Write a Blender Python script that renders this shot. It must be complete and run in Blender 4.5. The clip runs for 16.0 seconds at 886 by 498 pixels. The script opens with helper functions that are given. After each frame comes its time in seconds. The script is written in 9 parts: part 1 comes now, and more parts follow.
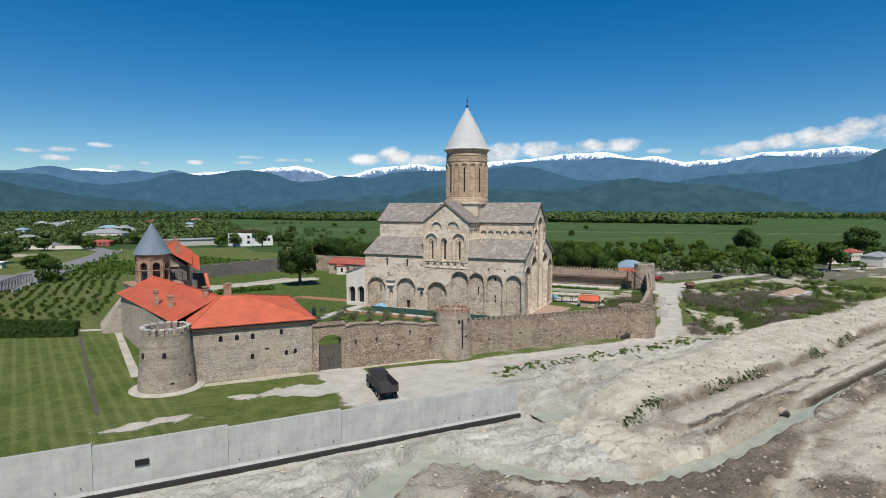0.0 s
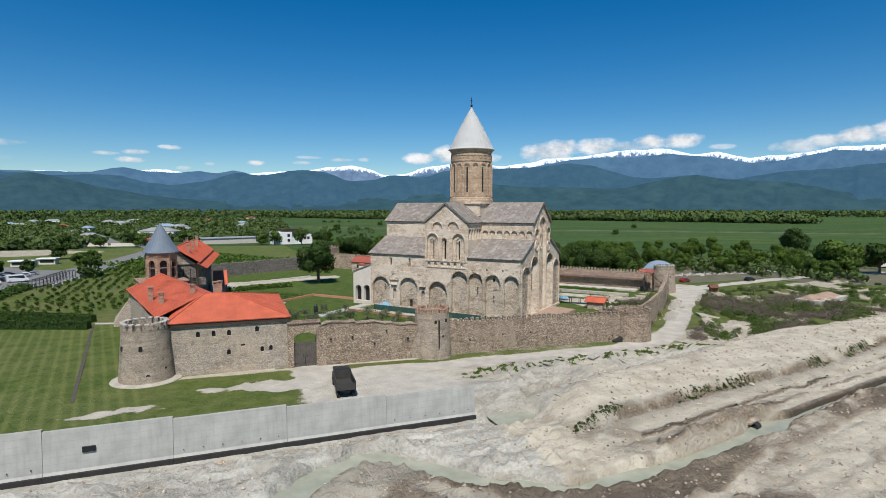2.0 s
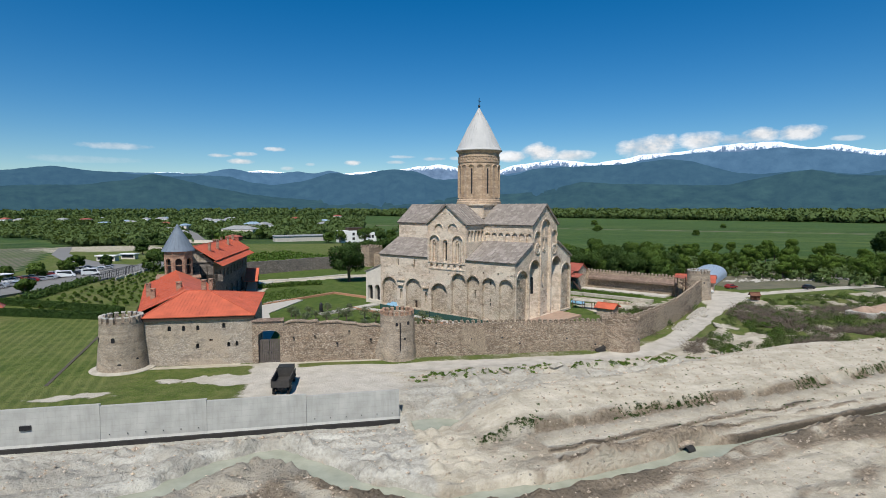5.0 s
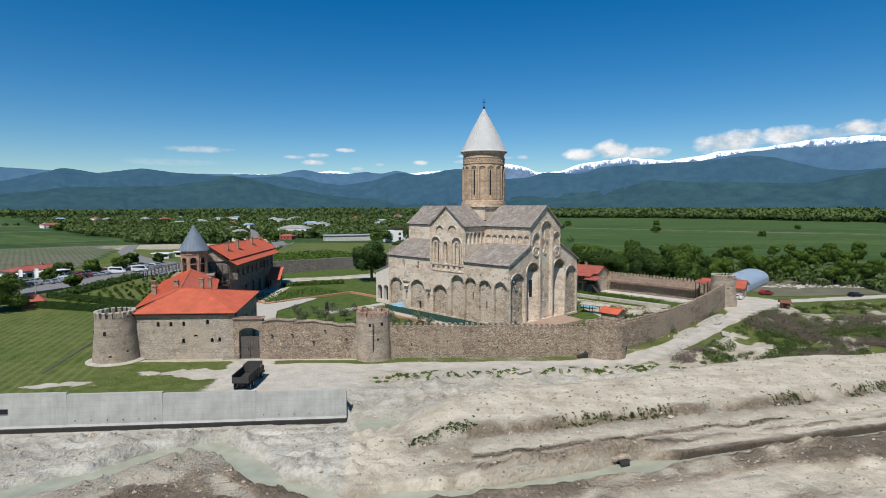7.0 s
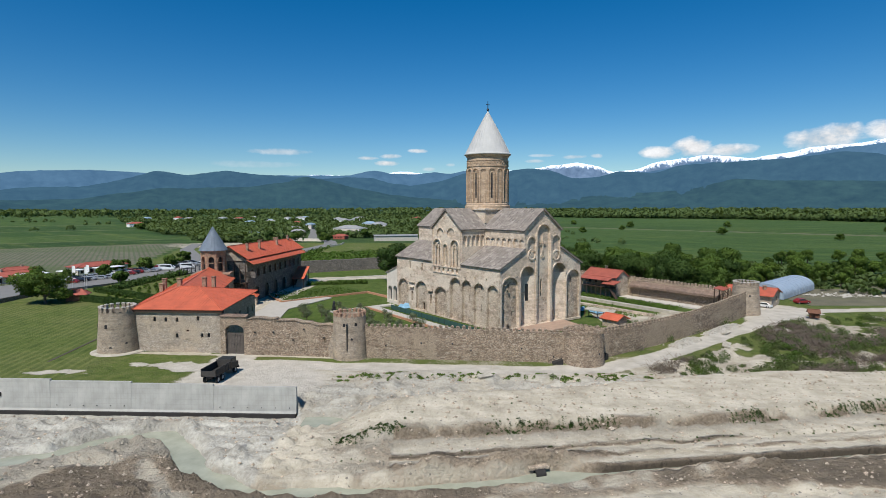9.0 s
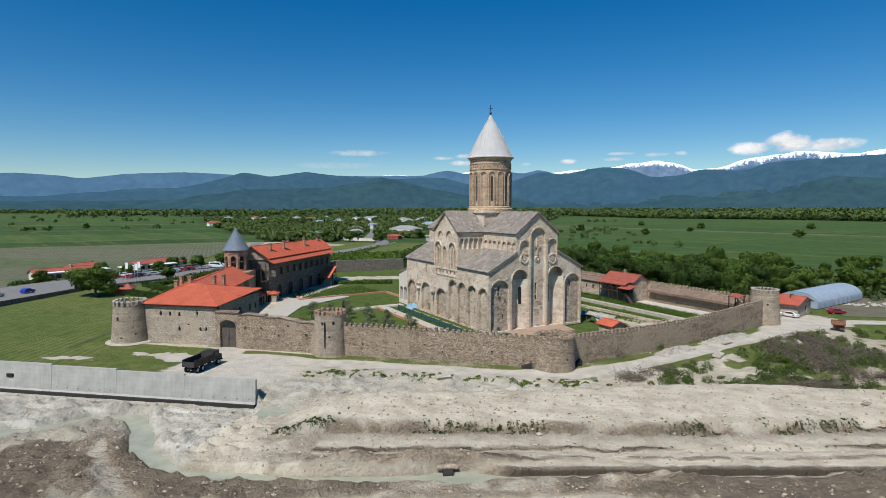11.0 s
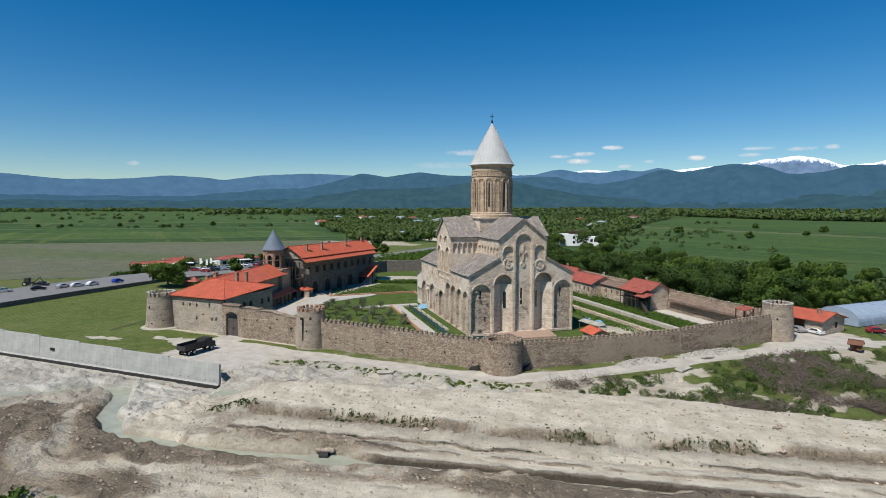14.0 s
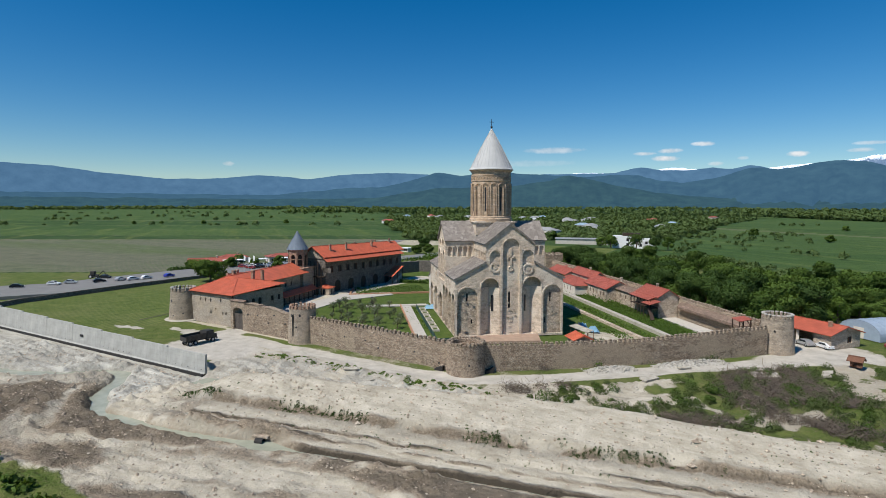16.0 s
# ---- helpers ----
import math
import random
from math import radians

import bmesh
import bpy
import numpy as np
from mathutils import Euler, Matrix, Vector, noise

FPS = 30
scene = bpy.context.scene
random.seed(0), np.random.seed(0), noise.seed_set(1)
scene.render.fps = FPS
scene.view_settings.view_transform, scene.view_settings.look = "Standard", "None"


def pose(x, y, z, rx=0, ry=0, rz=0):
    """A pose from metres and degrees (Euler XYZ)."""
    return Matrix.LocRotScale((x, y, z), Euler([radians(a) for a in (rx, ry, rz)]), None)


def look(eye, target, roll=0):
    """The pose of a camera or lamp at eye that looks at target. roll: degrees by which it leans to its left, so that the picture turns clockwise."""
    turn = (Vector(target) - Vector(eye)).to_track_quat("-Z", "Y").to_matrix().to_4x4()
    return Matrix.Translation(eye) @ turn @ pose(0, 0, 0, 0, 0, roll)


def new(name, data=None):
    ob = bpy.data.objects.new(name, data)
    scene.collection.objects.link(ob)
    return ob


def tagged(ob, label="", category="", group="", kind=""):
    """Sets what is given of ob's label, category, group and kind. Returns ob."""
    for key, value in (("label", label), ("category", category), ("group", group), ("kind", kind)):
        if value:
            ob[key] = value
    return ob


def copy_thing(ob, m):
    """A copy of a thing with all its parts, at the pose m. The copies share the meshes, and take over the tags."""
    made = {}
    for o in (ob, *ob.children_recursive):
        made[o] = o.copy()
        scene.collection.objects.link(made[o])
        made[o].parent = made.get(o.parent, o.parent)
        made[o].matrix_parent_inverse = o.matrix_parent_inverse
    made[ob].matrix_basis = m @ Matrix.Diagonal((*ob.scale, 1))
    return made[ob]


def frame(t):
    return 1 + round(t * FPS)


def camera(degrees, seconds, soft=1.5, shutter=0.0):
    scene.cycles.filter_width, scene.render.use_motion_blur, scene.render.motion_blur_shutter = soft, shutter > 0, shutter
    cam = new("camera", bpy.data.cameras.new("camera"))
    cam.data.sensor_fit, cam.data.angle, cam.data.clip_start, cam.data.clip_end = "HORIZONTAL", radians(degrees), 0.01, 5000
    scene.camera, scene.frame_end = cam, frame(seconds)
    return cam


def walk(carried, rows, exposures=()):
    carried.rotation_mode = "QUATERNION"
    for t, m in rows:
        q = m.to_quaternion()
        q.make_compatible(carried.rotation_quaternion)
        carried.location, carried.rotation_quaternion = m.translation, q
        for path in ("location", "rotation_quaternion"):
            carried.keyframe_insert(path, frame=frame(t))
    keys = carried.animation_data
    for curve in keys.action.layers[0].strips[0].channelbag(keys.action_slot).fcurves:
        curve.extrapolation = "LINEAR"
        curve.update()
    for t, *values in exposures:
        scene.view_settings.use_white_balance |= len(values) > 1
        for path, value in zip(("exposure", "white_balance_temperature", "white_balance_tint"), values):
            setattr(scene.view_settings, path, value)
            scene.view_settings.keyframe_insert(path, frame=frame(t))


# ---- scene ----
# Camera: seconds, place in metres, turn in degrees
cam = camera(77.2, 16.0, soft=0.9)
ROWS = [
    (0.0, 0.00, 0.00, 25.00, 85.98, -0.08, -28.42),
    (0.5, 2.64, -1.57, 25.11, 85.95, -0.05, -27.10),
    (1.0, 5.38, -3.06, 25.17, 85.93, -0.03, -25.78),
    (1.5, 8.23, -4.49, 25.26, 85.89, -0.01, -24.39),
    (2.0, 11.23, -5.90, 25.38, 85.82, 0.00, -22.97),
    (2.5, 14.35, -7.23, 25.51, 85.76, 0.01, -21.52),
    (3.0, 17.63, -8.47, 25.62, 85.77, 0.01, -20.00),
    (3.5, 21.01, -9.65, 25.79, 85.74, 0.02, -18.47),
    (4.0, 24.48, -10.73, 25.96, 85.69, 0.02, -16.92),
    (6.5, 43.41, -15.22, 26.64, 85.60, 0.11, -8.53),
    (7.0, 47.47, -15.91, 26.80, 85.58, 0.12, -6.79),
    (7.5, 51.63, -16.52, 26.98, 85.58, 0.13, -5.00),
    (8.0, 55.86, -17.07, 27.16, 85.56, 0.13, -3.18),
    (8.5, 60.14, -17.54, 27.31, 85.58, 0.11, -1.40),
    (9.0, 64.53, -17.96, 27.46, 85.59, 0.12, 0.46),
    (11.5, 87.85, -19.08, 28.47, 85.58, 0.13, 10.08),
    (12.0, 92.71, -19.12, 28.72, 85.58, 0.13, 12.03),
    (12.5, 97.64, -19.10, 28.99, 85.56, 0.11, 13.94),
    (13.0, 102.65, -18.99, 29.26, 85.55, 0.09, 15.91),
    (13.5, 107.73, -18.67, 29.55, 85.53, 0.06, 17.86),
    (14.0, 112.86, -18.12, 29.90, 85.51, 0.01, 19.86),
    (14.5, 118.03, -17.32, 30.23, 85.48, -0.04, 21.85),
    (15.0, 123.25, -16.26, 30.60, 85.43, -0.06, 23.86),
    (15.5, 128.51, -14.92, 30.97, 85.38, -0.11, 25.93),
    (16.0, 133.42, -13.40, 31.36, 85.36, -0.16, 27.84),
]
walk(cam, [(t, pose(x, y, z, a, b, c)) for t, x, y, z, a, b, c in ROWS])

# ---------------------------------------------------------------- daylight
SUN_AZ, SUN_EL = 203.0, 55.0          # compass degrees from +y towards +x, and height
world = bpy.data.worlds.new("sky")
scene.world = world
world.use_nodes = True


def sky_nodes():
    nt = world.node_tree
    nt.nodes.clear()
    N = nt.nodes.new
    L = nt.links.new

    def math_node(op, a, b=None, c=None):
        m = N("ShaderNodeMath")
        m.operation = op
        for i, v in enumerate((a, b, c)):
            if v is None:
                continue
            if isinstance(v, (int, float)):
                m.inputs[i].default_value = v
            else:
                L(v, m.inputs[i])
        return m.outputs[0]

    sky = N("ShaderNodeTexSky")
    sky.sky_type = "NISHITA"
    sky.sun_disc = False
    sky.sun_elevation = radians(SUN_EL)
    sky.sun_rotation = radians(SUN_AZ)
    sky.altitude = 400
    sky.air_density = 1.0
    sky.dust_density = 0.0
    sky.ozone_density = 2.5
    sat = N("ShaderNodeHueSaturation")
    sat.inputs["Saturation"].default_value = 1.40
    tint = N("ShaderNodeMix")
    tint.data_type, tint.blend_type = "RGBA", "MULTIPLY"
    tint.inputs[0].default_value = 1.0
    L(sky.outputs[0], tint.inputs[6])
    tint.inputs[7].default_value = (0.915, 0.985, 1.05, 1)
    L(tint.outputs[2], sat.inputs["Color"])
    tc = N("ShaderNodeTexCoord")
    sep = N("ShaderNodeSeparateXYZ")
    L(tc.outputs["Generated"], sep.inputs[0])
    az = math_node("MULTIPLY", math_node("ARCTAN2", sep.outputs[0], sep.outputs[1]), 57.29578)
    el = math_node("MULTIPLY", math_node("ARCSINE", sep.outputs[2]), 57.29578)
    comb = N("ShaderNodeCombineXYZ")
    L(az, comb.inputs[0])
    L(math_node("MULTIPLY", el, 1.5), comb.inputs[1])
    n1 = N("ShaderNodeTexNoise")
    n1.inputs["Scale"].default_value = 0.42
    n1.inputs["Detail"].default_value = 7.0
    n1.inputs["Roughness"].default_value = 0.62
    L(comb.outputs[0], n1.inputs["Vector"])
    fluff = math_node("SUBTRACT", n1.outputs[0], 0.5)
    # cumulus over the high range and lone small clouds: azimuth, elevation, half width, half height, thickness
    total = 0.0
    bank = ((20.6, 4.95, 1.5, 0.36, 0.95), (23.5, 5.3, 1.5, 0.6, 1.0), (26.4, 4.95, 2.0, 0.36, 0.9), (33.6, 5.55, 2.4, 0.62, 0.95), (35.1, 6.0, 1.1, 0.48, 1.0),
            (38.4, 5.95, 1.7, 0.5, 0.95), (41.2, 5.9, 1.5, 0.32, 0.8), (43.2, 6.25, 1.4, 0.42, 0.95), (46.0, 6.2, 1.5, 0.42, 0.95), (49.4, 5.55, 0.9, 0.16, 0.5),
            (55.2, 5.3, 1.6, 0.36, 0.7), (57.4, 5.6, 1.4, 0.36, 0.8), (59.4, 5.95, 1.3, 0.48, 0.95), (62.6, 6.15, 2.2, 0.55, 1.0), (64.6, 6.7, 1.4, 0.5, 0.95), (69.5, 6.7, 3.2, 0.9, 0.9))
    lone = ((-8.1, 4.85, 1.1, 0.2, 0.7), (-5.8, 5.05, 1.1, 0.26, 0.75), (-6.2, 4.35, 1.5, 0.28, 0.9), (-2.9, 5.6, 1.1, 0.22, 0.75), (4.5, 4.4, 0.9, 0.28, 0.9),
            (9.6, 5.05, 1.3, 0.17, 0.45), (8.9, 4.5, 1.1, 0.2, 0.6), (12.7, 4.85, 1.3, 0.22, 0.55), (14.9, 4.9, 0.6, 0.24, 0.55), (-16.6, 5.35, 3.4, 0.34, 0.5),
            (-19.0, 4.1, 5.0, 0.35, 0.2), (-48.8, 3.8, 0.6, 0.26, 0.5), (0.3, 4.2, 0.5, 0.18, 0.4), (-1.8, 3.75, 0.7, 0.22, 0.5))
    for a, e, w, hh, k in [(a, e + 0.08, w * 1.3, hh * 1.65, k) for a, e, w, hh, k in bank] + list(lone):
        dx = math_node("DIVIDE", math_node("SUBTRACT", az, a), w)
        dy = math_node("DIVIDE", math_node("SUBTRACT", el, e), hh)
        d2 = math_node("ADD", math_node("MULTIPLY", dx, dx), math_node("MULTIPLY", dy, dy))
        v = math_node("ADD", math_node("SUBTRACT", 1.0, d2), math_node("MULTIPLY", fluff, 3.0))
        v = math_node("MULTIPLY", math_node("MINIMUM", math_node("MAXIMUM", v, 0.0), 1.0), k)
        total = math_node("MAXIMUM", total, v)
    total = math_node("MINIMUM", total, 1.0)
    shade = math_node("MULTIPLY", math_node("ADD", 0.72, math_node("MULTIPLY", fluff, 0.9)), 12.5)
    white = N("ShaderNodeCombineColor")
    L(shade, white.inputs[0])
    L(math_node("MULTIPLY", shade, 1.01), white.inputs[1])
    L(math_node("MULTIPLY", shade, 1.03), white.inputs[2])
    mix = N("ShaderNodeMix")
    mix.data_type = "RGBA"
    L(total, mix.inputs[0])
    L(sat.outputs[0], mix.inputs[6])
    L(white.outputs[0], mix.inputs[7])
    bg = N("ShaderNodeBackground")
    bg.inputs["Strength"].default_value = 0.087
    L(mix.outputs[2], bg.inputs["Color"])
    out = N("ShaderNodeOutputWorld")
    L(bg.outputs[0], out.inputs[0])


sky_nodes()
sun = new("sun", bpy.data.lights.new("sun", "SUN"))
sun.data.energy, sun.data.angle, sun.data.color = 4.9, radians(0.55), (1.0, 0.965, 0.905)
_sd = Vector((math.sin(radians(SUN_AZ)) * math.cos(radians(SUN_EL)), math.cos(radians(SUN_AZ)) * math.cos(radians(SUN_EL)), math.sin(radians(SUN_EL))))
sun.matrix_world = look(_sd * 300, (0, 0, 0))
scene.view_settings.exposure = 0.0


# ---------------------------------------------------------------- materials
def mat(name, rough=0.85, metal=0.0, spec=0.3):
    m = bpy.data.materials.new(name)
    m.use_nodes = True
    b = m.node_tree.nodes["Principled BSDF"]
    b.inputs["Roughness"].default_value = rough
    b.inputs["Metallic"].default_value = metal
    b.inputs["Specular IOR Level"].default_value = spec
    return m, m.node_tree, b


def link(nt, a, b):
    nt.links.new(a, b)


def obj_coords(nt, scale=(1, 1, 1), world_space=False):
    if world_space:
        g = nt.nodes.new("ShaderNodeNewGeometry")
        src = g.outputs["Position"]
    else:
        g = nt.nodes.new("ShaderNodeTexCoord")
        src = g.outputs["Object"]
    mp = nt.nodes.new("ShaderNodeMapping")
    mp.inputs["Scale"].default_value = scale
    link(nt, src, mp.inputs["Vector"])
    return mp.outputs[0]


def noise_tex(nt, vec, scale, detail=4.0, rough=0.55, dist=0.0):
    n = nt.nodes.new("ShaderNodeTexNoise")
    n.inputs["Scale"].default_value = scale
    n.inputs["Detail"].default_value = detail
    n.inputs["Roughness"].default_value = rough
    n.inputs["Distortion"].default_value = dist
    link(nt, vec, n.inputs["Vector"])
    return n.outputs["Fac"]


def ramp(nt, fac, stops, interp="LINEAR"):
    r = nt.nodes.new("ShaderNodeValToRGB")
    r.color_ramp.interpolation = interp
    el = r.color_ramp.elements
    while len(el) > 1:
        el.remove(el[-1])
    el[0].position, el[0].color = stops[0][0], (*stops[0][1], 1)
    for p, c in stops[1:]:
        e = el.new(p)
        e.color = (*c, 1)
    link(nt, fac, r.inputs[0])
    return r.outputs[0]


def blend(nt, fac, a, b, mode="MIX"):
    m = nt.nodes.new("ShaderNodeMix")
    m.data_type = "RGBA"
    m.blend_type = mode
    for i, v in ((0, fac), (6, a), (7, b)):
        if isinstance(v, (int, float)):
            m.inputs[i].default_value = v
        elif isinstance(v, tuple):
            m.inputs[i].default_value = (*v, 1)
        else:
            link(nt, v, m.inputs[i])
    return m.outputs[2]


def calc(nt, op, a, b=0.0, clamp=False):
    m = nt.nodes.new("ShaderNodeMath")
    m.operation = op
    m.use_clamp = clamp
    for i, v in enumerate((a, b)):
        if isinstance(v, (int, float)):
            m.inputs[i].default_value = v
        else:
            link(nt, v, m.inputs[i])
    return m.outputs[0]


def bump(nt, b, height, strength=0.5, dist=0.1):
    n = nt.nodes.new("ShaderNodeBump")
    n.inputs["Strength"].default_value = strength
    n.inputs["Distance"].default_value = dist
    link(nt, height, n.inputs["Height"])
    link(nt, n.outputs[0], b.inputs["Normal"])


def plain(name, col, rough=0.7, metal=0.0, var=0.18, scale=1.5, bumps=0.15):
    """Plain paint, metal, wood or cloth with grain and wear at two scales."""
    m, nt, b = mat(name, rough, metal)
    v = obj_coords(nt)
    n1, n2 = noise_tex(nt, v, scale, 5), noise_tex(nt, v, scale * 9, 3)
    f = calc(nt, "ADD", calc(nt, "MULTIPLY", n1, 0.7), calc(nt, "MULTIPLY", n2, 0.3))
    lo, hi = tuple(c * (1 - var) for c in col), tuple(min(1, c * (1 + var)) for c in col)
    link(nt, ramp(nt, f, [(0.3, lo), (0.7, hi)]), b.inputs["Base Color"])
    if bumps:
        bump(nt, b, n2, bumps, 0.03)
    return m


def stone(name, cols, cell=2.2, dark=(0.16, 0.13, 0.1), stain=(0.3, 0.26, 0.2), mortar=0.07, flat=1.6, bumps=0.7, patch=None, patch_level=0.56, blotch=0.6, coursing=0.45):
    """Rubble or ashlar: cells of stone in several colours, mortar joints, large stains."""
    m, nt, b = mat(name, 0.92, 0, 0.2)
    v = obj_coords(nt, (1, 1, flat))
    wob = nt.nodes.new("ShaderNodeTexNoise")
    wob.inputs["Scale"].default_value = cell * 0.7
    link(nt, v, wob.inputs["Vector"])
    vm = nt.nodes.new("ShaderNodeVectorMath")
    vm.operation = "MULTIPLY_ADD"
    link(nt, wob.outputs["Color"], vm.inputs[0])
    vm.inputs[1].default_value = (0.25, 0.25, 0.25)
    link(nt, v, vm.inputs[2])
    vo = nt.nodes.new("ShaderNodeTexVoronoi")
    vo.inputs["Scale"].default_value = cell
    link(nt, vm.outputs[0], vo.inputs["Vector"])
    ve = nt.nodes.new("ShaderNodeTexVoronoi")
    ve.feature = "DISTANCE_TO_EDGE"
    ve.inputs["Scale"].default_value = cell
    link(nt, vm.outputs[0], ve.inputs["Vector"])
    sep = nt.nodes.new("ShaderNodeSeparateColor")
    link(nt, vo.outputs["Color"], sep.inputs[0])
    k = len(cols)
    c = ramp(nt, sep.outputs[0], [(i / k, cc) for i, cc in enumerate(cols)], "CONSTANT")
    big = noise_tex(nt, v, 0.18, 5, 0.6)
    c = blend(nt, calc(nt, "MULTIPLY", calc(nt, "SUBTRACT", big, 0.45), 2.2, True), c, blend(nt, 0.5, c, stain))
    mott = noise_tex(nt, obj_coords(nt, (1, 1, 1.3)), 0.75, 7, 0.72, 0.4)
    c = blend(nt, blotch, c, blend(nt, 1.0, c, ramp(nt, mott, [(0.32, (0.42, 0.40, 0.39)), (0.5, (1.0, 1.0, 1.0)), (0.68, (1.32, 1.30, 1.27))]), "MULTIPLY"))
    course = noise_tex(nt, obj_coords(nt, (0.12, 0.12, 2.6)), 1.0, 4, 0.6)
    c = blend(nt, coursing, c, blend(nt, 1.0, c, ramp(nt, course, [(0.35, (0.72, 0.70, 0.68)), (0.65, (1.2, 1.2, 1.19))]), "MULTIPLY"))
    left = None
    if patch:
        pn = noise_tex(nt, obj_coords(nt, (1, 1, 1.7)), 0.11, 4, 0.6, 0.6)
        left = calc(nt, "MULTIPLY", calc(nt, "SUBTRACT", calc(nt, "ADD", pn, calc(nt, "MULTIPLY", calc(nt, "SUBTRACT", mott, 0.5), 0.28)), patch_level), 14.0, True)
        c = blend(nt, left, c, blend(nt, 0.72, c, patch))
    fine = noise_tex(nt, v, cell * 5, 3)
    c = blend(nt, 0.45, c, blend(nt, 1.0, c, ramp(nt, fine, [(0.25, (0.55, 0.55, 0.55)), (0.75, (1.3, 1.3, 1.3))]), "MULTIPLY"))
    joint = calc(nt, "LESS_THAN", ve.outputs["Distance"], mortar)
    c = blend(nt, calc(nt, "MULTIPLY", joint, 0.75), c, dark)
    link(nt, c, b.inputs["Base Color"])
    hgt = calc(nt, "ADD", calc(nt, "MINIMUM", ve.outputs["Distance"], 0.2), calc(nt, "MULTIPLY", fine, 0.08))
    if left:
        hgt = calc(nt, "ADD", hgt, calc(nt, "MULTIPLY", left, 0.35))
    bump(nt, b, hgt, bumps, 0.25)
    return m


M = {}
M["ashlar"] = stone("cathedral_stone", [(0.625, 0.508, 0.393), (0.58, 0.468, 0.358), (0.66, 0.545, 0.428), (0.54, 0.435, 0.33), (0.63, 0.508, 0.40)],
                    1.35, (0.45, 0.375, 0.295), (0.44, 0.36, 0.28), 0.03, 1.8, 0.5, (0.71, 0.615, 0.495), 0.50, 0.62, 0.25)
M["rough"] = stone("weathered_rubble", [(0.54, 0.435, 0.325), (0.455, 0.37, 0.275), (0.61, 0.505, 0.385), (0.37, 0.295, 0.22), (0.52, 0.42, 0.32)],
                   2.7, (0.29, 0.235, 0.185), (0.50, 0.43, 0.355), 0.06, 1.5, 0.9, (0.64, 0.55, 0.435), 0.515, 0.9, 0.35)
M["drum"] = stone("drum_stone", [(0.505, 0.375, 0.262), (0.465, 0.345, 0.24), (0.545, 0.415, 0.30), (0.435, 0.325, 0.235)],
                  1.6, (0.33, 0.24, 0.16), (0.42, 0.33, 0.24), 0.03, 2.2, 0.3)
M["wall"] = stone("fortress_rubble", [(0.42, 0.325, 0.24), (0.33, 0.255, 0.188), (0.51, 0.408, 0.308), (0.25, 0.19, 0.14), (0.455, 0.33, 0.235), (0.56, 0.47, 0.37)],
                  3.7, (0.145, 0.11, 0.08), (0.40, 0.31, 0.215), 0.075, 2.0, 1.0, (0.50, 0.395, 0.285), 0.498, 0.7, 0.6)
M["tower"] = stone("tower_rubble", [(0.42, 0.352, 0.275), (0.36, 0.302, 0.238), (0.475, 0.405, 0.322), (0.305, 0.252, 0.198), (0.44, 0.352, 0.262)],
                   4.6, (0.23, 0.185, 0.14), (0.42, 0.33, 0.235), 0.05, 1.9, 0.7, (0.49, 0.385, 0.28), 0.49, 0.55, 0.6)
M["house"] = stone("house_rubble", [(0.49, 0.425, 0.35), (0.415, 0.36, 0.295), (0.56, 0.49, 0.41), (0.335, 0.285, 0.23), (0.50, 0.415, 0.325)],
                   4.6, (0.26, 0.215, 0.165), (0.47, 0.38, 0.275), 0.05, 1.8, 0.7, (0.53, 0.425, 0.315), 0.49, 0.55, 0.5)
M["brick"] = stone("old_brick", [(0.36, 0.20, 0.13), (0.42, 0.24, 0.16), (0.30, 0.18, 0.12), (0.45, 0.30, 0.20)],
                   4.0, (0.3, 0.25, 0.2), (0.3, 0.22, 0.17), 0.06, 2.6, 0.5)
# stone with shade put into its colour, as on the residence walls
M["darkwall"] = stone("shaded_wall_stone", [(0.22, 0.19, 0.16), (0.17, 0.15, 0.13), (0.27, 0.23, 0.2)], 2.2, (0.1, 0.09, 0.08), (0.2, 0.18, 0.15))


def roof_sheets(name, col, var=0.12, stain=(0.3, 0.08, 0.04)):
    """Metal roof with standing seams that run down the slope (along local y of the coordinates)."""
    m, nt, b = mat(name, 0.55, 0.0, 0.4)
    v = obj_coords(nt)
    n1, n2 = noise_tex(nt, v, 0.5, 5, 0.6), noise_tex(nt, v, 6, 3)
    c = ramp(nt, n1, [(0.3, tuple(x * (1 - var) for x in col)), (0.7, tuple(min(1, x * (1 + var)) for x in col))])
    c = blend(nt, calc(nt, "MULTIPLY", calc(nt, "SUBTRACT", n2, 0.55), 2.5, True), c, blend(nt, 0.45, c, stain))
    g = nt.nodes.new("ShaderNodeObjectInfo")
    c = blend(nt, calc(nt, "MULTIPLY", g.outputs["Random"], 0.14), c, (0.12, 0.05, 0.03))
    link(nt, c, b.inputs["Base Color"])
    bump(nt, b, n2, 0.12, 0.03)
    return m


M["red"] = roof_sheets("red_roof_sheet", (0.55, 0.128, 0.064), 0.18)
M["redmid"] = roof_sheets("faded_red_roof", (0.43, 0.105, 0.06), 0.2)
M["redold"] = roof_sheets("dull_red_roof", (0.36, 0.098, 0.066), 0.2, (0.2, 0.08, 0.05))
M["cone"] = plain("pale_zinc", (0.46, 0.455, 0.44), 0.8, 0.0, 0.12, 0.35, 0.05)
M["bluecone"] = plain("grey_blue_metal", (0.15, 0.185, 0.225), 0.7, 0.0, 0.15, 0.6, 0.05)


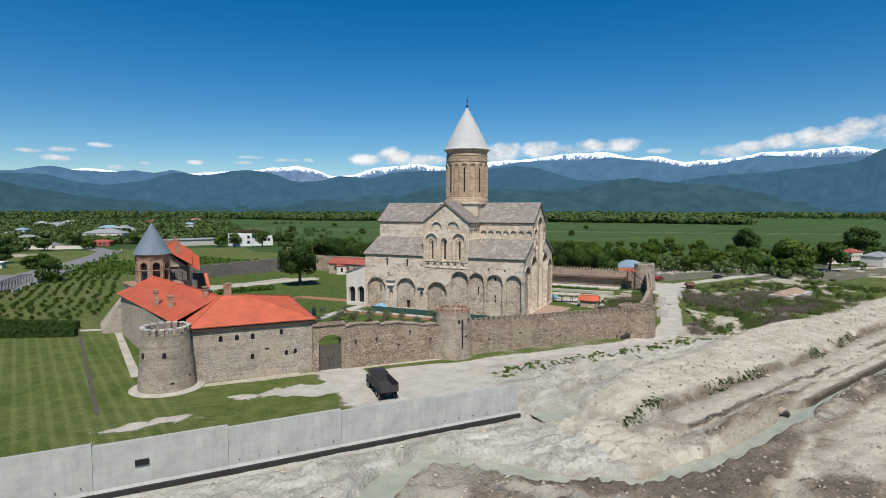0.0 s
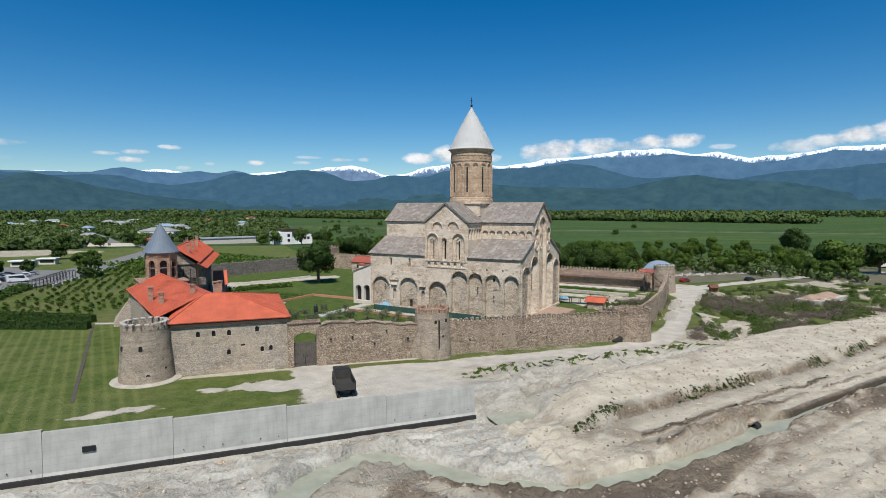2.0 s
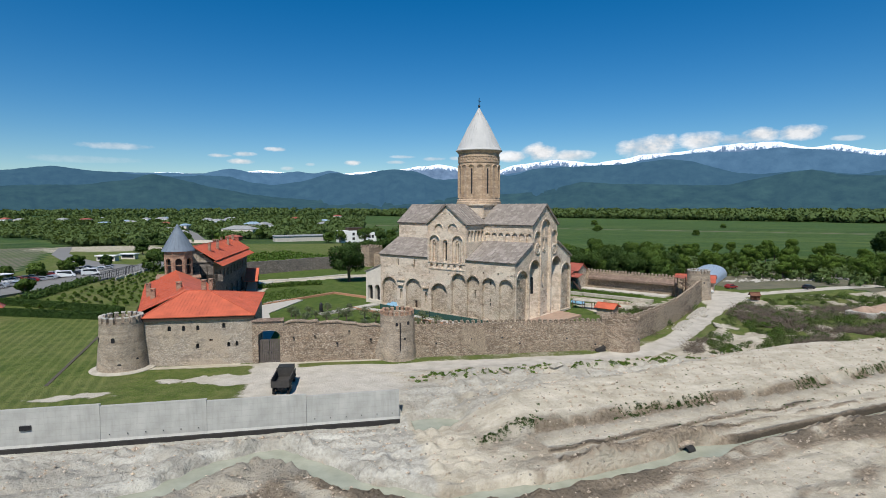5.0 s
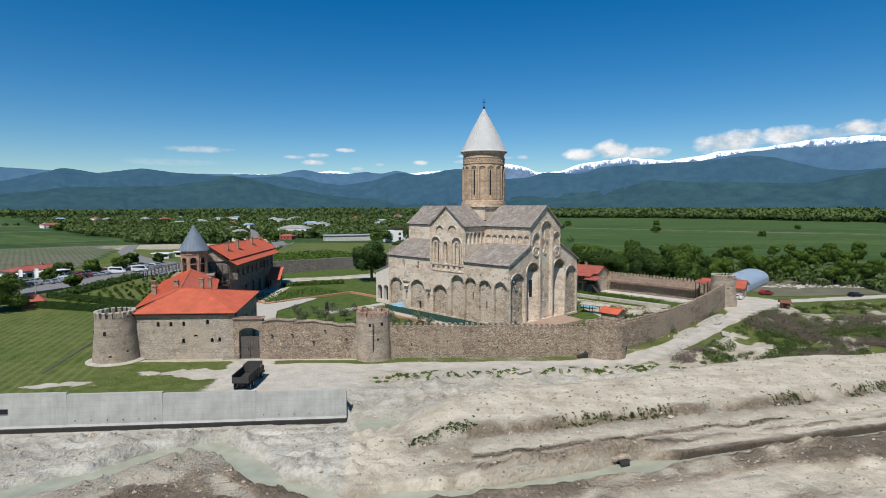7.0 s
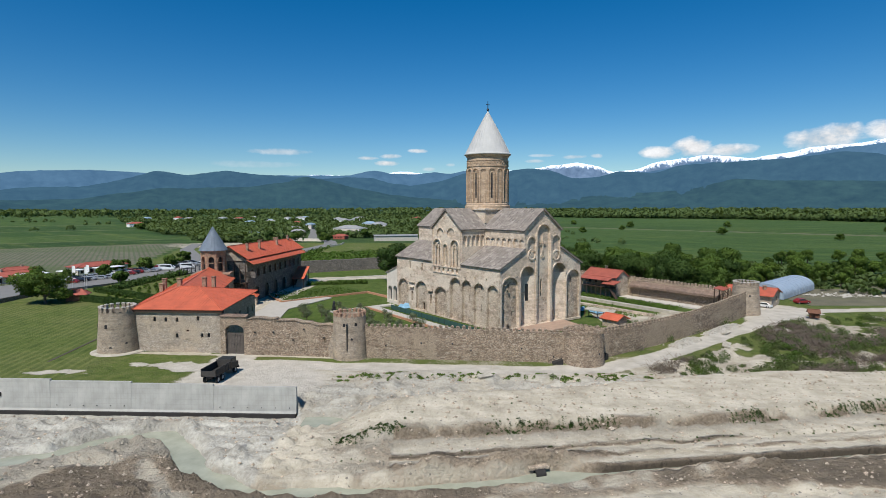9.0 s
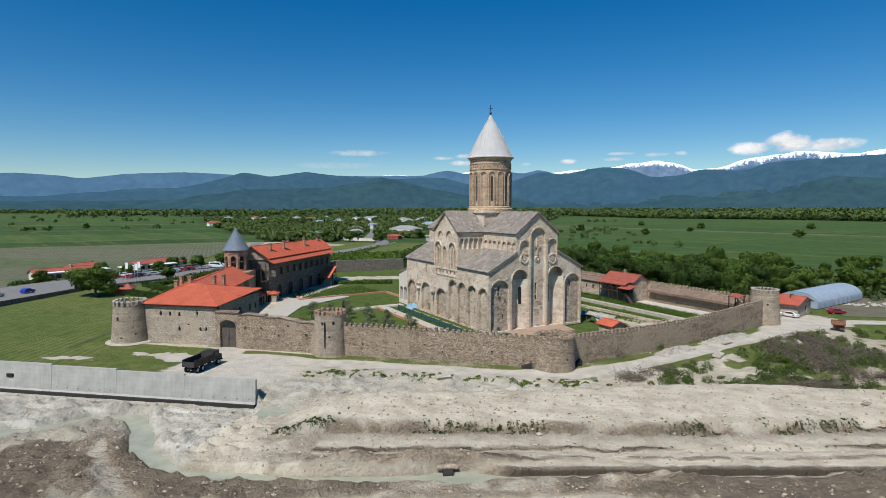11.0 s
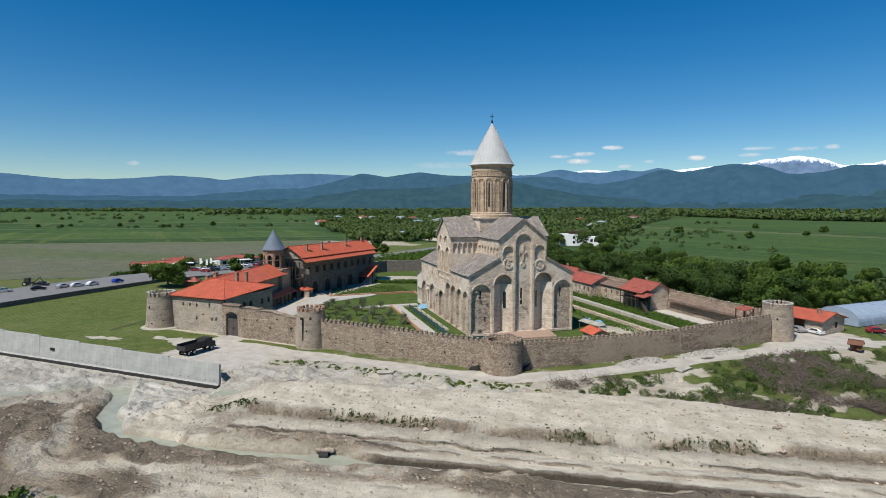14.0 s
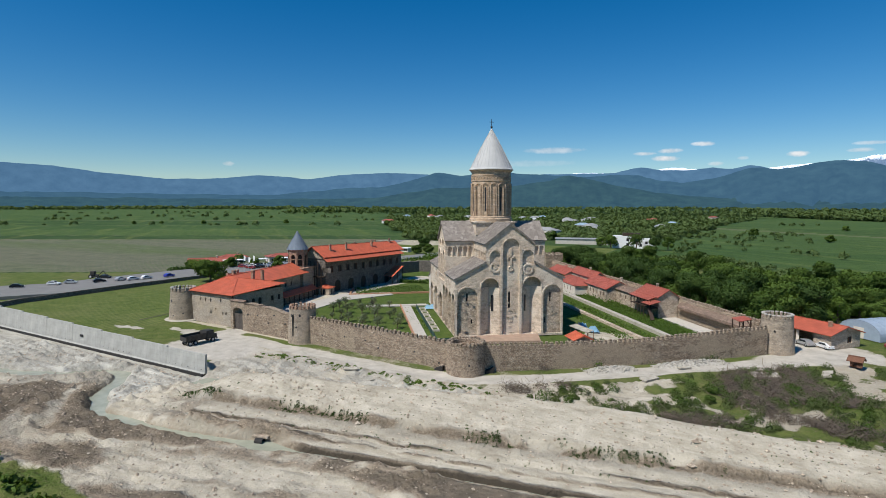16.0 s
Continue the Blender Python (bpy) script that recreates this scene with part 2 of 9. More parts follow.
def slab_roof():
    m, nt, b = mat("grey_stone_slabs", 0.9, 0, 0.2)
    v = obj_coords(nt)
    vr = nt.nodes.new("ShaderNodeTexVoronoi")
    vr.inputs["Scale"].default_value = 1.3
    link(nt, v, vr.inputs["Vector"])
    sep = nt.nodes.new("ShaderNodeSeparateColor")
    link(nt, vr.outputs["Color"], sep.inputs[0])
    c = ramp(nt, sep.outputs[0], [(0, (0.185, 0.158, 0.135)), (0.35, (0.245, 0.212, 0.182)), (0.7, (0.30, 0.262, 0.228)), (0.9, (0.36, 0.32, 0.28))], "CONSTANT")
    n1, n2 = noise_tex(nt, v, 0.25, 5, 0.6), noise_tex(nt, v, 9, 3)
    c = blend(nt, calc(nt, "MULTIPLY", n1, 0.75), c, (0.24, 0.21, 0.185))
    c = blend(nt, calc(nt, "MULTIPLY", calc(nt, "SUBTRACT", n2, 0.6), 3, True), c, (0.36, 0.33, 0.29))
    link(nt, c, b.inputs["Base Color"])
    bump(nt, b, n2, 0.4, 0.05)
    return m


M["slab"] = slab_roof()
M["timber"] = plain("dark_timber", (0.055, 0.035, 0.025), 0.75, 0, 0.3, 2)
M["gatewood"] = plain("weathered_gate_boards", (0.105, 0.088, 0.075), 0.75, 0, 0.3, 2)
M["brownwood"] = plain("brown_timber", (0.16, 0.075, 0.045), 0.75, 0, 0.3, 2)
# near black for glass panes, and painted shade inside open holes
M["void"] = plain("dark_glass_and_hollow", (0.02, 0.02, 0.022), 0.35, 0, 0.2, 1, 0)
M["plaster"] = plain("pale_plaster", (0.62, 0.56, 0.48), 0.9, 0, 0.12, 0.8)
M["white"] = plain("white_paint", (0.78, 0.78, 0.76), 0.7, 0, 0.06, 0.8)
M["iron"] = plain("dark_iron", (0.04, 0.04, 0.045), 0.5, 0.6, 0.2, 3)
M["verge"] = plain("worn_mortar_apron", (0.40, 0.365, 0.30), 0.95, 0, 0.3, 0.9, 0.4)
M["lime"] = plain("pale_lime_cap", (0.50, 0.46, 0.40), 0.9, 0, 0.2, 1.2, 0.4)
M["heap"] = plain("loose_grey_stone", (0.40, 0.37, 0.315), 0.95, 0, 0.3, 2.0, 0.5)
M["paving"] = plain("pale_paving", (0.43, 0.40, 0.35), 0.9, 0, 0.12, 0.7, 0.2)
M["walkbrown"] = stone("brown_walk_stone", [(0.27, 0.190, 0.145), (0.215, 0.150, 0.115), (0.315, 0.225, 0.172)], 2.6, (0.13, 0.1, 0.08), (0.3, 0.23, 0.17))
M["terracotta"] = plain("terracotta_kerb", (0.42, 0.22, 0.13), 0.85, 0, 0.2, 1.5, 0.2)
M["terrace"] = plain("pink_brown_terrace", (0.36, 0.25, 0.18), 0.9, 0, 0.2, 0.8, 0.2)
M["edging"] = plain("dark_ditch_earth", (0.085, 0.075, 0.058), 0.95, 0, 0.3, 1.5, 0.4)
M["asphalt"] = plain("worn_asphalt", (0.19, 0.185, 0.175), 0.9, 0, 0.12, 0.3, 0.2)
M["blackbase"] = plain("black_tar_and_hollow", (0.03, 0.028, 0.026), 0.8, 0, 0.3, 1.0, 0.3)
M["tarp"] = plain("dark_green_netting", (0.035, 0.085, 0.07), 0.8, 0, 0.25, 1.2, 0.2)
M["bluetarp"] = plain("blue_tarpaulin", (0.20, 0.36, 0.48), 0.6, 0, 0.3, 1.2, 0.2)


def concrete():
    m, nt, b = mat("pale_concrete", 0.88, 0, 0.25)
    v = obj_coords(nt)
    big = noise_tex(nt, v, 0.35, 6, 0.6)
    runs = noise_tex(nt, obj_coords(nt, (1.6, 1.6, 0.16)), 1.3, 5, 0.65)
    fine = noise_tex(nt, v, 8, 3)
    c = ramp(nt, big, [(0.3, (0.315, 0.31, 0.28)), (0.7, (0.45, 0.44, 0.40))])
    c = blend(nt, calc(nt, "MULTIPLY", calc(nt, "SUBTRACT", runs, 0.50), 1.6, True), c, (0.25, 0.243, 0.22))
    sep = nt.nodes.new("ShaderNodeSeparateXYZ")
    link(nt, v, sep.inputs[0])
    lines = calc(nt, "LESS_THAN", calc(nt, "FRACT", calc(nt, "DIVIDE", sep.outputs[0], 1.2)), 0.02)
    c = blend(nt, calc(nt, "MULTIPLY", lines, 0.2), c, (0.28, 0.27, 0.26))
    lift = calc(nt, "LESS_THAN", calc(nt, "FRACT", calc(nt, "DIVIDE", sep.outputs[2], 0.75)), 0.05)
    c = blend(nt, calc(nt, "MULTIPLY", lift, 0.4), c, (0.27, 0.26, 0.25))
    link(nt, c, b.inputs["Base Color"])
    bump(nt, b, fine, 0.2, 0.02)
    return m


M["concrete"] = concrete()


def foliage(name, cols, rough=0.75):
    m, nt, b = mat(name, rough, 0, 0.25)
    v = obj_coords(nt)
    n1 = noise_tex(nt, v, 0.55, 3)
    g = nt.nodes.new("ShaderNodeNewGeometry")
    oi = nt.nodes.new("ShaderNodeObjectInfo")
    f = calc(nt, "ADD", calc(nt, "MULTIPLY", n1, 0.4), calc(nt, "ADD", calc(nt, "MULTIPLY", g.outputs["Random Per Island"], 0.35), calc(nt, "MULTIPLY", oi.outputs["Random"], 0.25)))
    k = len(cols)
    c = ramp(nt, f, [(0.15 + 0.7 * i / (k - 1), cc) for i, cc in enumerate(cols)])
    link(nt, c, b.inputs["Base Color"])
    tr = nt.nodes.new("ShaderNodeBsdfTranslucent")
    link(nt, blend(nt, 1.0, c, (1.25, 1.15, 0.6), "MULTIPLY"), tr.inputs["Color"])
    mx = nt.nodes.new("ShaderNodeMixShader")
    mx.inputs[0].default_value = 0.3
    link(nt, b.outputs[0], mx.inputs[1])
    link(nt, tr.outputs[0], mx.inputs[2])
    link(nt, mx.outputs[0], nt.nodes["Material Output"].inputs["Surface"])
    return m


M["leaf"] = foliage("broad_leaves", [(0.045, 0.084, 0.014), (0.076, 0.132, 0.022), (0.120, 0.185, 0.034)])
M["leafdark"] = foliage("dark_leaves", [(0.026, 0.054, 0.013), (0.046, 0.088, 0.018), (0.080, 0.134, 0.027)])
M["leafyellow"] = foliage("fresh_leaves", [(0.060, 0.110, 0.016), (0.090, 0.155, 0.024), (0.135, 0.205, 0.035)])
M["olive"] = foliage("grey_green_leaves", [(0.12, 0.15, 0.085), (0.165, 0.20, 0.115), (0.21, 0.245, 0.15)])
M["scrub"] = foliage("scrub_leaves", [(0.055, 0.080, 0.024), (0.086, 0.120, 0.036), (0.130, 0.166, 0.054)])
M["brush"] = foliage("dry_brushwood", [(0.110, 0.088, 0.070), (0.175, 0.142, 0.115), (0.26, 0.215, 0.175)])
M["farwood"] = foliage("far_wood_leaves", [(0.066, 0.105, 0.034), (0.088, 0.136, 0.042), (0.122, 0.172, 0.056)])
M["bark"] = plain("grey_brown_bark", (0.13, 0.10, 0.075), 0.9, 0, 0.3, 3, 0.5)


# ---------------------------------------------------------------- mesh helpers
def finish(name, bm, material, smooth=False):
    me = bpy.data.meshes.new(name)
    bm.normal_update()
    bm.to_mesh(me)
    bm.free()
    for mm in (material if isinstance(material, (list, tuple)) else (material,)):
        me.materials.append(mm)
    if smooth:
        me.polygons.foreach_set("use_smooth", [True] * len(me.polygons))
    return me


SEAMS = []          # standing seams waiting for the roof sheet that carries them
FINE = [True]       # near roofs carry each seam as a part


def part(name, bm, material, parent=None, label="", smooth=False):
    ob = new(name, finish(name, bm, material, smooth))
    ob.parent = parent
    if label:
        ob["label"] = label
    waiting = SEAMS[:] if FINE else []
    SEAMS.clear()
    for p, q, w, h in waiting:
        sb = bmesh.new()
        beam(sb, p, q, w, h)
        part("seam", sb, material, ob)
    return ob


def thing(name, label, category, x=0, y=0, z=0, rz=0, group="", kind=""):
    ob = new(name)
    ob.empty_display_size = 0.5
    ob.matrix_basis = pose(x, y, z, 0, 0, rz)
    return tagged(ob, label, category, group, kind)


def box(bm, x0, x1, y0, y1, z0, z1):
    v = [bm.verts.new(p) for p in ((x0, y0, z0), (x1, y0, z0), (x1, y1, z0), (x0, y1, z0), (x0, y0, z1), (x1, y0, z1), (x1, y1, z1), (x0, y1, z1))]
    for f in ((3, 2, 1, 0), (4, 5, 6, 7), (0, 1, 5, 4), (1, 2, 6, 5), (2, 3, 7, 6), (3, 0, 4, 7)):
        bm.faces.new([v[i] for i in f])
    return v


def prism(bm, pts, z0, z1):
    """Upright prism over a polygon; z0 and z1 may be numbers or lists."""
    n = len(pts)
    a = z0 if isinstance(z0, (list, tuple)) else [z0] * n
    c = z1 if isinstance(z1, (list, tuple)) else [z1] * n
    lo = [bm.verts.new((p[0], p[1], h)) for p, h in zip(pts, a)]
    hi = [bm.verts.new((p[0], p[1], h)) for p, h in zip(pts, c)]
    bm.faces.new(lo[::-1])
    bm.faces.new(hi)
    for i in range(n):
        j = (i + 1) % n
        bm.faces.new((lo[i], lo[j], hi[j], hi[i]))


def lathe(bm, prof, n=24, cx=0, cy=0, cap=True):
    rings = []
    for r, z in prof:
        rings.append([bm.verts.new((cx + r * math.cos(2 * math.pi * i / n), cy + r * math.sin(2 * math.pi * i / n), z)) for i in range(n)])
    for a, b in zip(rings, rings[1:]):
        for i in range(n):
            j = (i + 1) % n
            bm.faces.new((a[i], a[j], b[j], b[i]))
    if cap:
        bm.faces.new(rings[0][::-1])
        bm.faces.new(rings[-1])


def beam(bm, p, q, w, h=None):
    """Square bar from p to q."""
    p, q = Vector(p), Vector(q)
    h = w if h is None else h
    d = (q - p).normalized()
    s = d.cross(Vector((0, 0, 1)))
    s = s.normalized() if s.length > 1e-4 else Vector((1, 0, 0))
    u = s.cross(d).normalized()
    vs = []
    for e in (p, q):
        for a, b in ((-1, -1), (1, -1), (1, 1), (-1, 1)):
            vs.append(bm.verts.new(e + s * a * w / 2 + u * b * h / 2))
    for f in ((3, 2, 1, 0), (4, 5, 6, 7), (0, 1, 5, 4), (1, 2, 6, 5), (2, 3, 7, 6), (3, 0, 4, 7)):
        bm.faces.new([vs[i] for i in f])


def slab(bm, quad, th):
    """A sheet of thickness th under the four (or three) corners given."""
    q = [Vector(p) for p in quad]
    nrm = (q[1] - q[0]).cross(q[2] - q[0]).normalized()
    if nrm.z < 0:
        q.reverse()
        nrm = -nrm
    hi = [bm.verts.new(p) for p in q]
    lo = [bm.verts.new(p - nrm * th) for p in q]
    bm.faces.new(hi)
    bm.faces.new(lo[::-1])
    n = len(q)
    for i in range(n):
        j = (i + 1) % n
        bm.faces.new((lo[i], lo[j], hi[j], hi[i]))


def ribs(bm, poly, step, w=0.04, h=0.028):
    """Standing seams square to the eave (first side of poly), each up to the far edge."""
    p = [Vector(q) for q in poly]
    u = (p[1] - p[0]).normalized()
    nrm = (p[1] - p[0]).cross(p[-1] - p[0]).normalized()
    v = nrm.cross(u)
    if nrm.z < 0:
        nrm = -nrm
    flat = [((q - p[0]).dot(u), (q - p[0]).dot(v)) for q in p]
    L = (p[1] - p[0]).length
    n = max(2, int(L / step))
    for i in range(n + 1):
        s = min(max(L * i / n, 0.02), L - 0.02)
        top = 0
        for (a, b), (c, d) in zip(flat[1:], flat[2:] + flat[:1]):
            if (a - s) * (c - s) < 0:
                top = max(top, b + (d - b) * (s - a) / (c - a))
        if top > 0.3:
            SEAMS.append((p[0] + u * s + nrm * h * 0.4, p[0] + u * s + v * top + nrm * h * 0.4, w, h))


# ---------------------------------------------------------------- value noise on arrays
_lat = np.random.RandomState(7).rand(256, 256)


def vnoise(x, y):
    xi, yi = np.floor(x).astype(int), np.floor(y).astype(int)
    fx, fy = x - xi, y - yi
    fx, fy = fx * fx * (3 - 2 * fx), fy * fy * (3 - 2 * fy)
    g = lambda a, b: _lat[a & 255, b & 255]
    return (g(xi, yi) * (1 - fx) + g(xi + 1, yi) * fx) * (1 - fy) + (g(xi, yi + 1) * (1 - fx) + g(xi + 1, yi + 1) * fx) * fy


def fbm(x, y, size, octaves=4, gain=0.5):
    t, a, s = 0, 1.0, 0
    for o in range(octaves):
        t = t + a * (vnoise(x / size + 17.3 * o, y / size + 9.1 * o) - 0.5)
        s += a
        a *= gain
        size /= 2.03
    return 2 * t / s


def sstep(e0, e1, v):
    t = np.clip((v - e0) / (e1 - e0), 0, 1)
    return t * t * (3 - 2 * t)


def dist_to(line, x, y):
    best = np.full(np.shape(x), 1e9)
    for (ax, ay), (bx, by) in zip(line, line[1:]):
        dx, dy = bx - ax, by - ay
        t = np.clip(((x - ax) * dx + (y - ay) * dy) / (dx * dx + dy * dy), 0, 1)
        best = np.minimum(best, np.hypot(x - ax - t * dx, y - ay - t * dy))
    return best


def along(line, x):
    return np.interp(x, [p[0] for p in line], [p[1] for p in line])


def inside(poly, x, y):
    r = np.zeros(np.shape(x), bool)
    n = len(poly)
    for i in range(n):
        (x0, y0), (x1, y1) = poly[i], poly[(i + 1) % n]
        c = ((y0 > y) != (y1 > y)) & (x < (x1 - x0) * (y - y0) / (y1 - y0 + 1e-9) + x0)
        r ^= c
    return r


# ---------------------------------------------------------------- plan
T0, T1, T2, T3 = (2.35, 84.95), (46.6, 82.4), (88.9, 80.4), (142.2, 126.0)      # round corner towers
N_A, N_B = (138.5, 128.5), (58.0, 235.8)                                         # north wall
W_B = (4.0, 207.0)
FORT = [T0, T1, T2, T3, N_B, W_B, (-6.0, 186.0), (-6.0, 130.0)]
ROAD = [(20, 74), (27, 76), (34, 77.8), (45, 76), (58, 75.8), (70, 75.0), (80, 75.0), (91, 76.2), (100, 81), (110, 89), (124, 101), (138, 113), (148, 123), (156, 128), (172, 130), (200, 133), (240, 134), (330, 120)]
CREST = [(40, 51), (50, 53), (56, 54.5), (65, 57), (84, 60.5), (106, 65.5), (121, 68.0), (135, 67.6), (150, 69.2), (176, 74), (260, 88), (600, 160)]
EDGE = [(40, 47), (56, 48.8), (62, 49.4), (75, 51.0), (84, 52.1), (96.5, 52.95), (107, 54.8), (117, 56.6), (126, 58.6), (138, 60.4), (150, 61.8), (176, 66), (260, 80), (600, 160)]
STREAM = [(-160, 24), (-60, 34), (-20, 38), (4, 41.4), (17, 46), (22, 51), (27.5, 52.2), (31.5, 48.5), (36, 42.5), (43, 37.8), (54, 37.3), (61, 38.2), (74, 40.8), (89, 43.3), (112, 46.5), (126, 48.4), (176, 56), (260, 70), (420, 104)]
WATER_Z = -2.45


def ground_height(x, y):
    base = np.clip(0.4 - 0.011 * x, -0.6, 0.4)
    n_big, n_mid, n_small = fbm(x, y, 14, 3), fbm(x + 50, y, 4.5, 3), fbm(x, y + 80, 1.5, 2)
    land = base + 0.06 * n_big
    # scrub bank between lane and spoil
    scrub = sstep(98, 108, x) * sstep(4, 9, dist_to(ROAD, x, y)) * sstep(112, 104, y - 0.25 * (x - 120)) * sstep(52, 60, y)
    land = land + scrub * (-0.5 + 0.5 * n_mid + 0.3 * n_small)
    rubble = sstep(46, 54, x) * sstep(74, 70, y) * sstep(104, 92, x)
    heap = np.abs(fbm(x + 9, y + 4, 2.6, 3)) * 2
    land = land + rubble * (0.45 * n_mid + 0.75 * heap - 0.35)
    rid = 1 - 2 * np.abs(fbm(x + 7, y + 3, 5.5, 3))
    lump = np.abs(fbm(x + 3, y, 1.7, 2)) * 2
    ys = along(STREAM, x)
    track = np.sin((ys - y) * 2.1 + 1.5 * n_mid) * sstep(3, 6, ys - y) * sstep(26, 18, ys - y)
    bed = -1.8 + 0.4 * n_big + 0.26 * n_mid + (0.18 + 0.45 * sstep(-0.2, 0.3, n_big)) * lump + 0.09 * track
    bed = bed + 0.55 * rid * sstep(0.0, 0.35, n_big + 0.2) * sstep(40, 20, y) * sstep(20, 45, x) + 1.2 * sstep(-5, -40, y)
    near_wall = sstep(53.5, 57.0, y - 0.035 * (43.1 - x)) * sstep(44.2, 43.4, x)
    bed = bed * (1 - near_wall) + (-2.3 + 0.06 * n_small) * near_wall
    west = np.where(y > 58.85 + 0.035 * (43.1 - x), land, bed)
    # east: spoil ridge with a crumbling edge, a bench, a low brown bank and the ditch
    cr, ed = along(CREST, x) + 0.9 * fbm(x, x * 0 + 5, 6, 3), along(EDGE, x) + 0.7 * fbm(x, x * 0 + 15, 4, 3)
    amp = sstep(44, 58, x)
    top = (1.5 - 0.35 * sstep(125, 145, x)) * amp + 0.20 * n_big + 0.14 * n_mid
    back = land + (top - land) * sstep(cr + 6.0, cr + 0.2, y)
    face = 0.15 + (top - 0.15) * np.clip((y - ed) / (cr - ed), 0, 1) ** 0.8 + 0.06 * n_small + 0.16 * (1 - np.abs(fbm(x, y * 0.35, 3.0, 2)) * 2) * sstep(ed + 6, ed, y)
    step = sstep(ed - 0.9 + 0.45 * n_small, ed + 0.1 + 0.3 * n_mid, y)
    w = np.clip((y - ys) / (ed - ys), 0, 1)
    bench = -1.0 - 0.25 * sstep(0.97, 0.72, w) - 0.3 * sstep(0.56, 0.50, w + 0.05 * n_mid) - 0.3 * sstep(0.34, 0.28, w + 0.05 * n_mid) + 0.08 * n_mid + (0.10 + 0.22 * sstep(0.6, 0.95, w)) * lump
    spoil = sstep(54, 60, x) * sstep(86, 78, x)
    bench = bench + spoil * (0.45 + 0.6 * n_mid + 0.9 * lump) * np.exp(-((w - 0.26 - 0.06 * n_big) / 0.12) ** 2)
    low = bench + (face - bench) * step
    east = np.where(y > cr, back, low)
    east = np.where(ys - y > 0.5, bed, east)
    # slope from the lane platform down to the bed round the end of the concrete wall
    slope = sstep(56, 67, y + 2.5 * n_mid)
    plat = land * slope + bed * (1 - slope) + 0.9 * heap * slope * (1 - slope) * 3 - 0.25 * slope * (1 - slope)
    k = sstep(46, 58, x)
    mid = np.where(x > 43.4, plat, west)
    h = mid * (1 - k) + east * k
    d = dist_to(STREAM, x, y)
    h = h + (0.07 * n_small + 0.06 * fbm(x, y, 1.1, 1)) * ((y < 66) & (x > 44) | (y < 59))
    wid = 1.0 - 0.25 * sstep(48, 54, x) - 0.72 * sstep(77, 82, x) + 0.45 * sstep(40, 30, x) * sstep(0, 14, x) + 0.7 * sstep(14, -4, x) + (0.7 * n_mid + 0.4 * n_small) * (1 - 0.75 * sstep(77, 82, x)) + 0.8 * np.exp(-((x - 76) / 3) ** 2) + 0.3 * np.exp(-((x - 50) / 7) ** 2)
    cut = sstep(wid + 0.9, wid - 0.4, d)
    h = h * (1 - cut) + (-3.1) * cut
    lip = sstep(wid + 4, wid + 1.2, d) * (1 - cut) * sstep(30, 50, x) * sstep(82, 76, x)
    h = h + lip * 0.35 * (0.5 + n_mid)
    pool = np.hypot((x - 46.5) / 4.5, (y - 56.0) / 2.2)
    h = np.where((pool < 1.2) & (x > 43.5), np.minimum(h, -2.6 + 0.9 * sstep(0.7, 1.2, pool) + 0.1 * n_small), h)
    fort = inside(FORT, x, y)
    h = np.where(fort, base * 0.5, h)
    lane = sstep(3.6, 2.3, dist_to(ROAD, x, y))
    h = h * (1 - lane) + (base - 0.02 + 0.05 * n_mid) * lane
    far = sstep(320, 900, np.hypot(x - 60, y - 60))
    h = h + far * (6.0 * fbm(x, y, 700, 2)) * sstep(300, 1500, np.hypot(x - 60, y - 60))
    return h


def grow(start, step, limit, ratio):
    out, v = [], start
    while abs(v) < limit:
        v += step
        step *= ratio
        out.append(v)
    return out


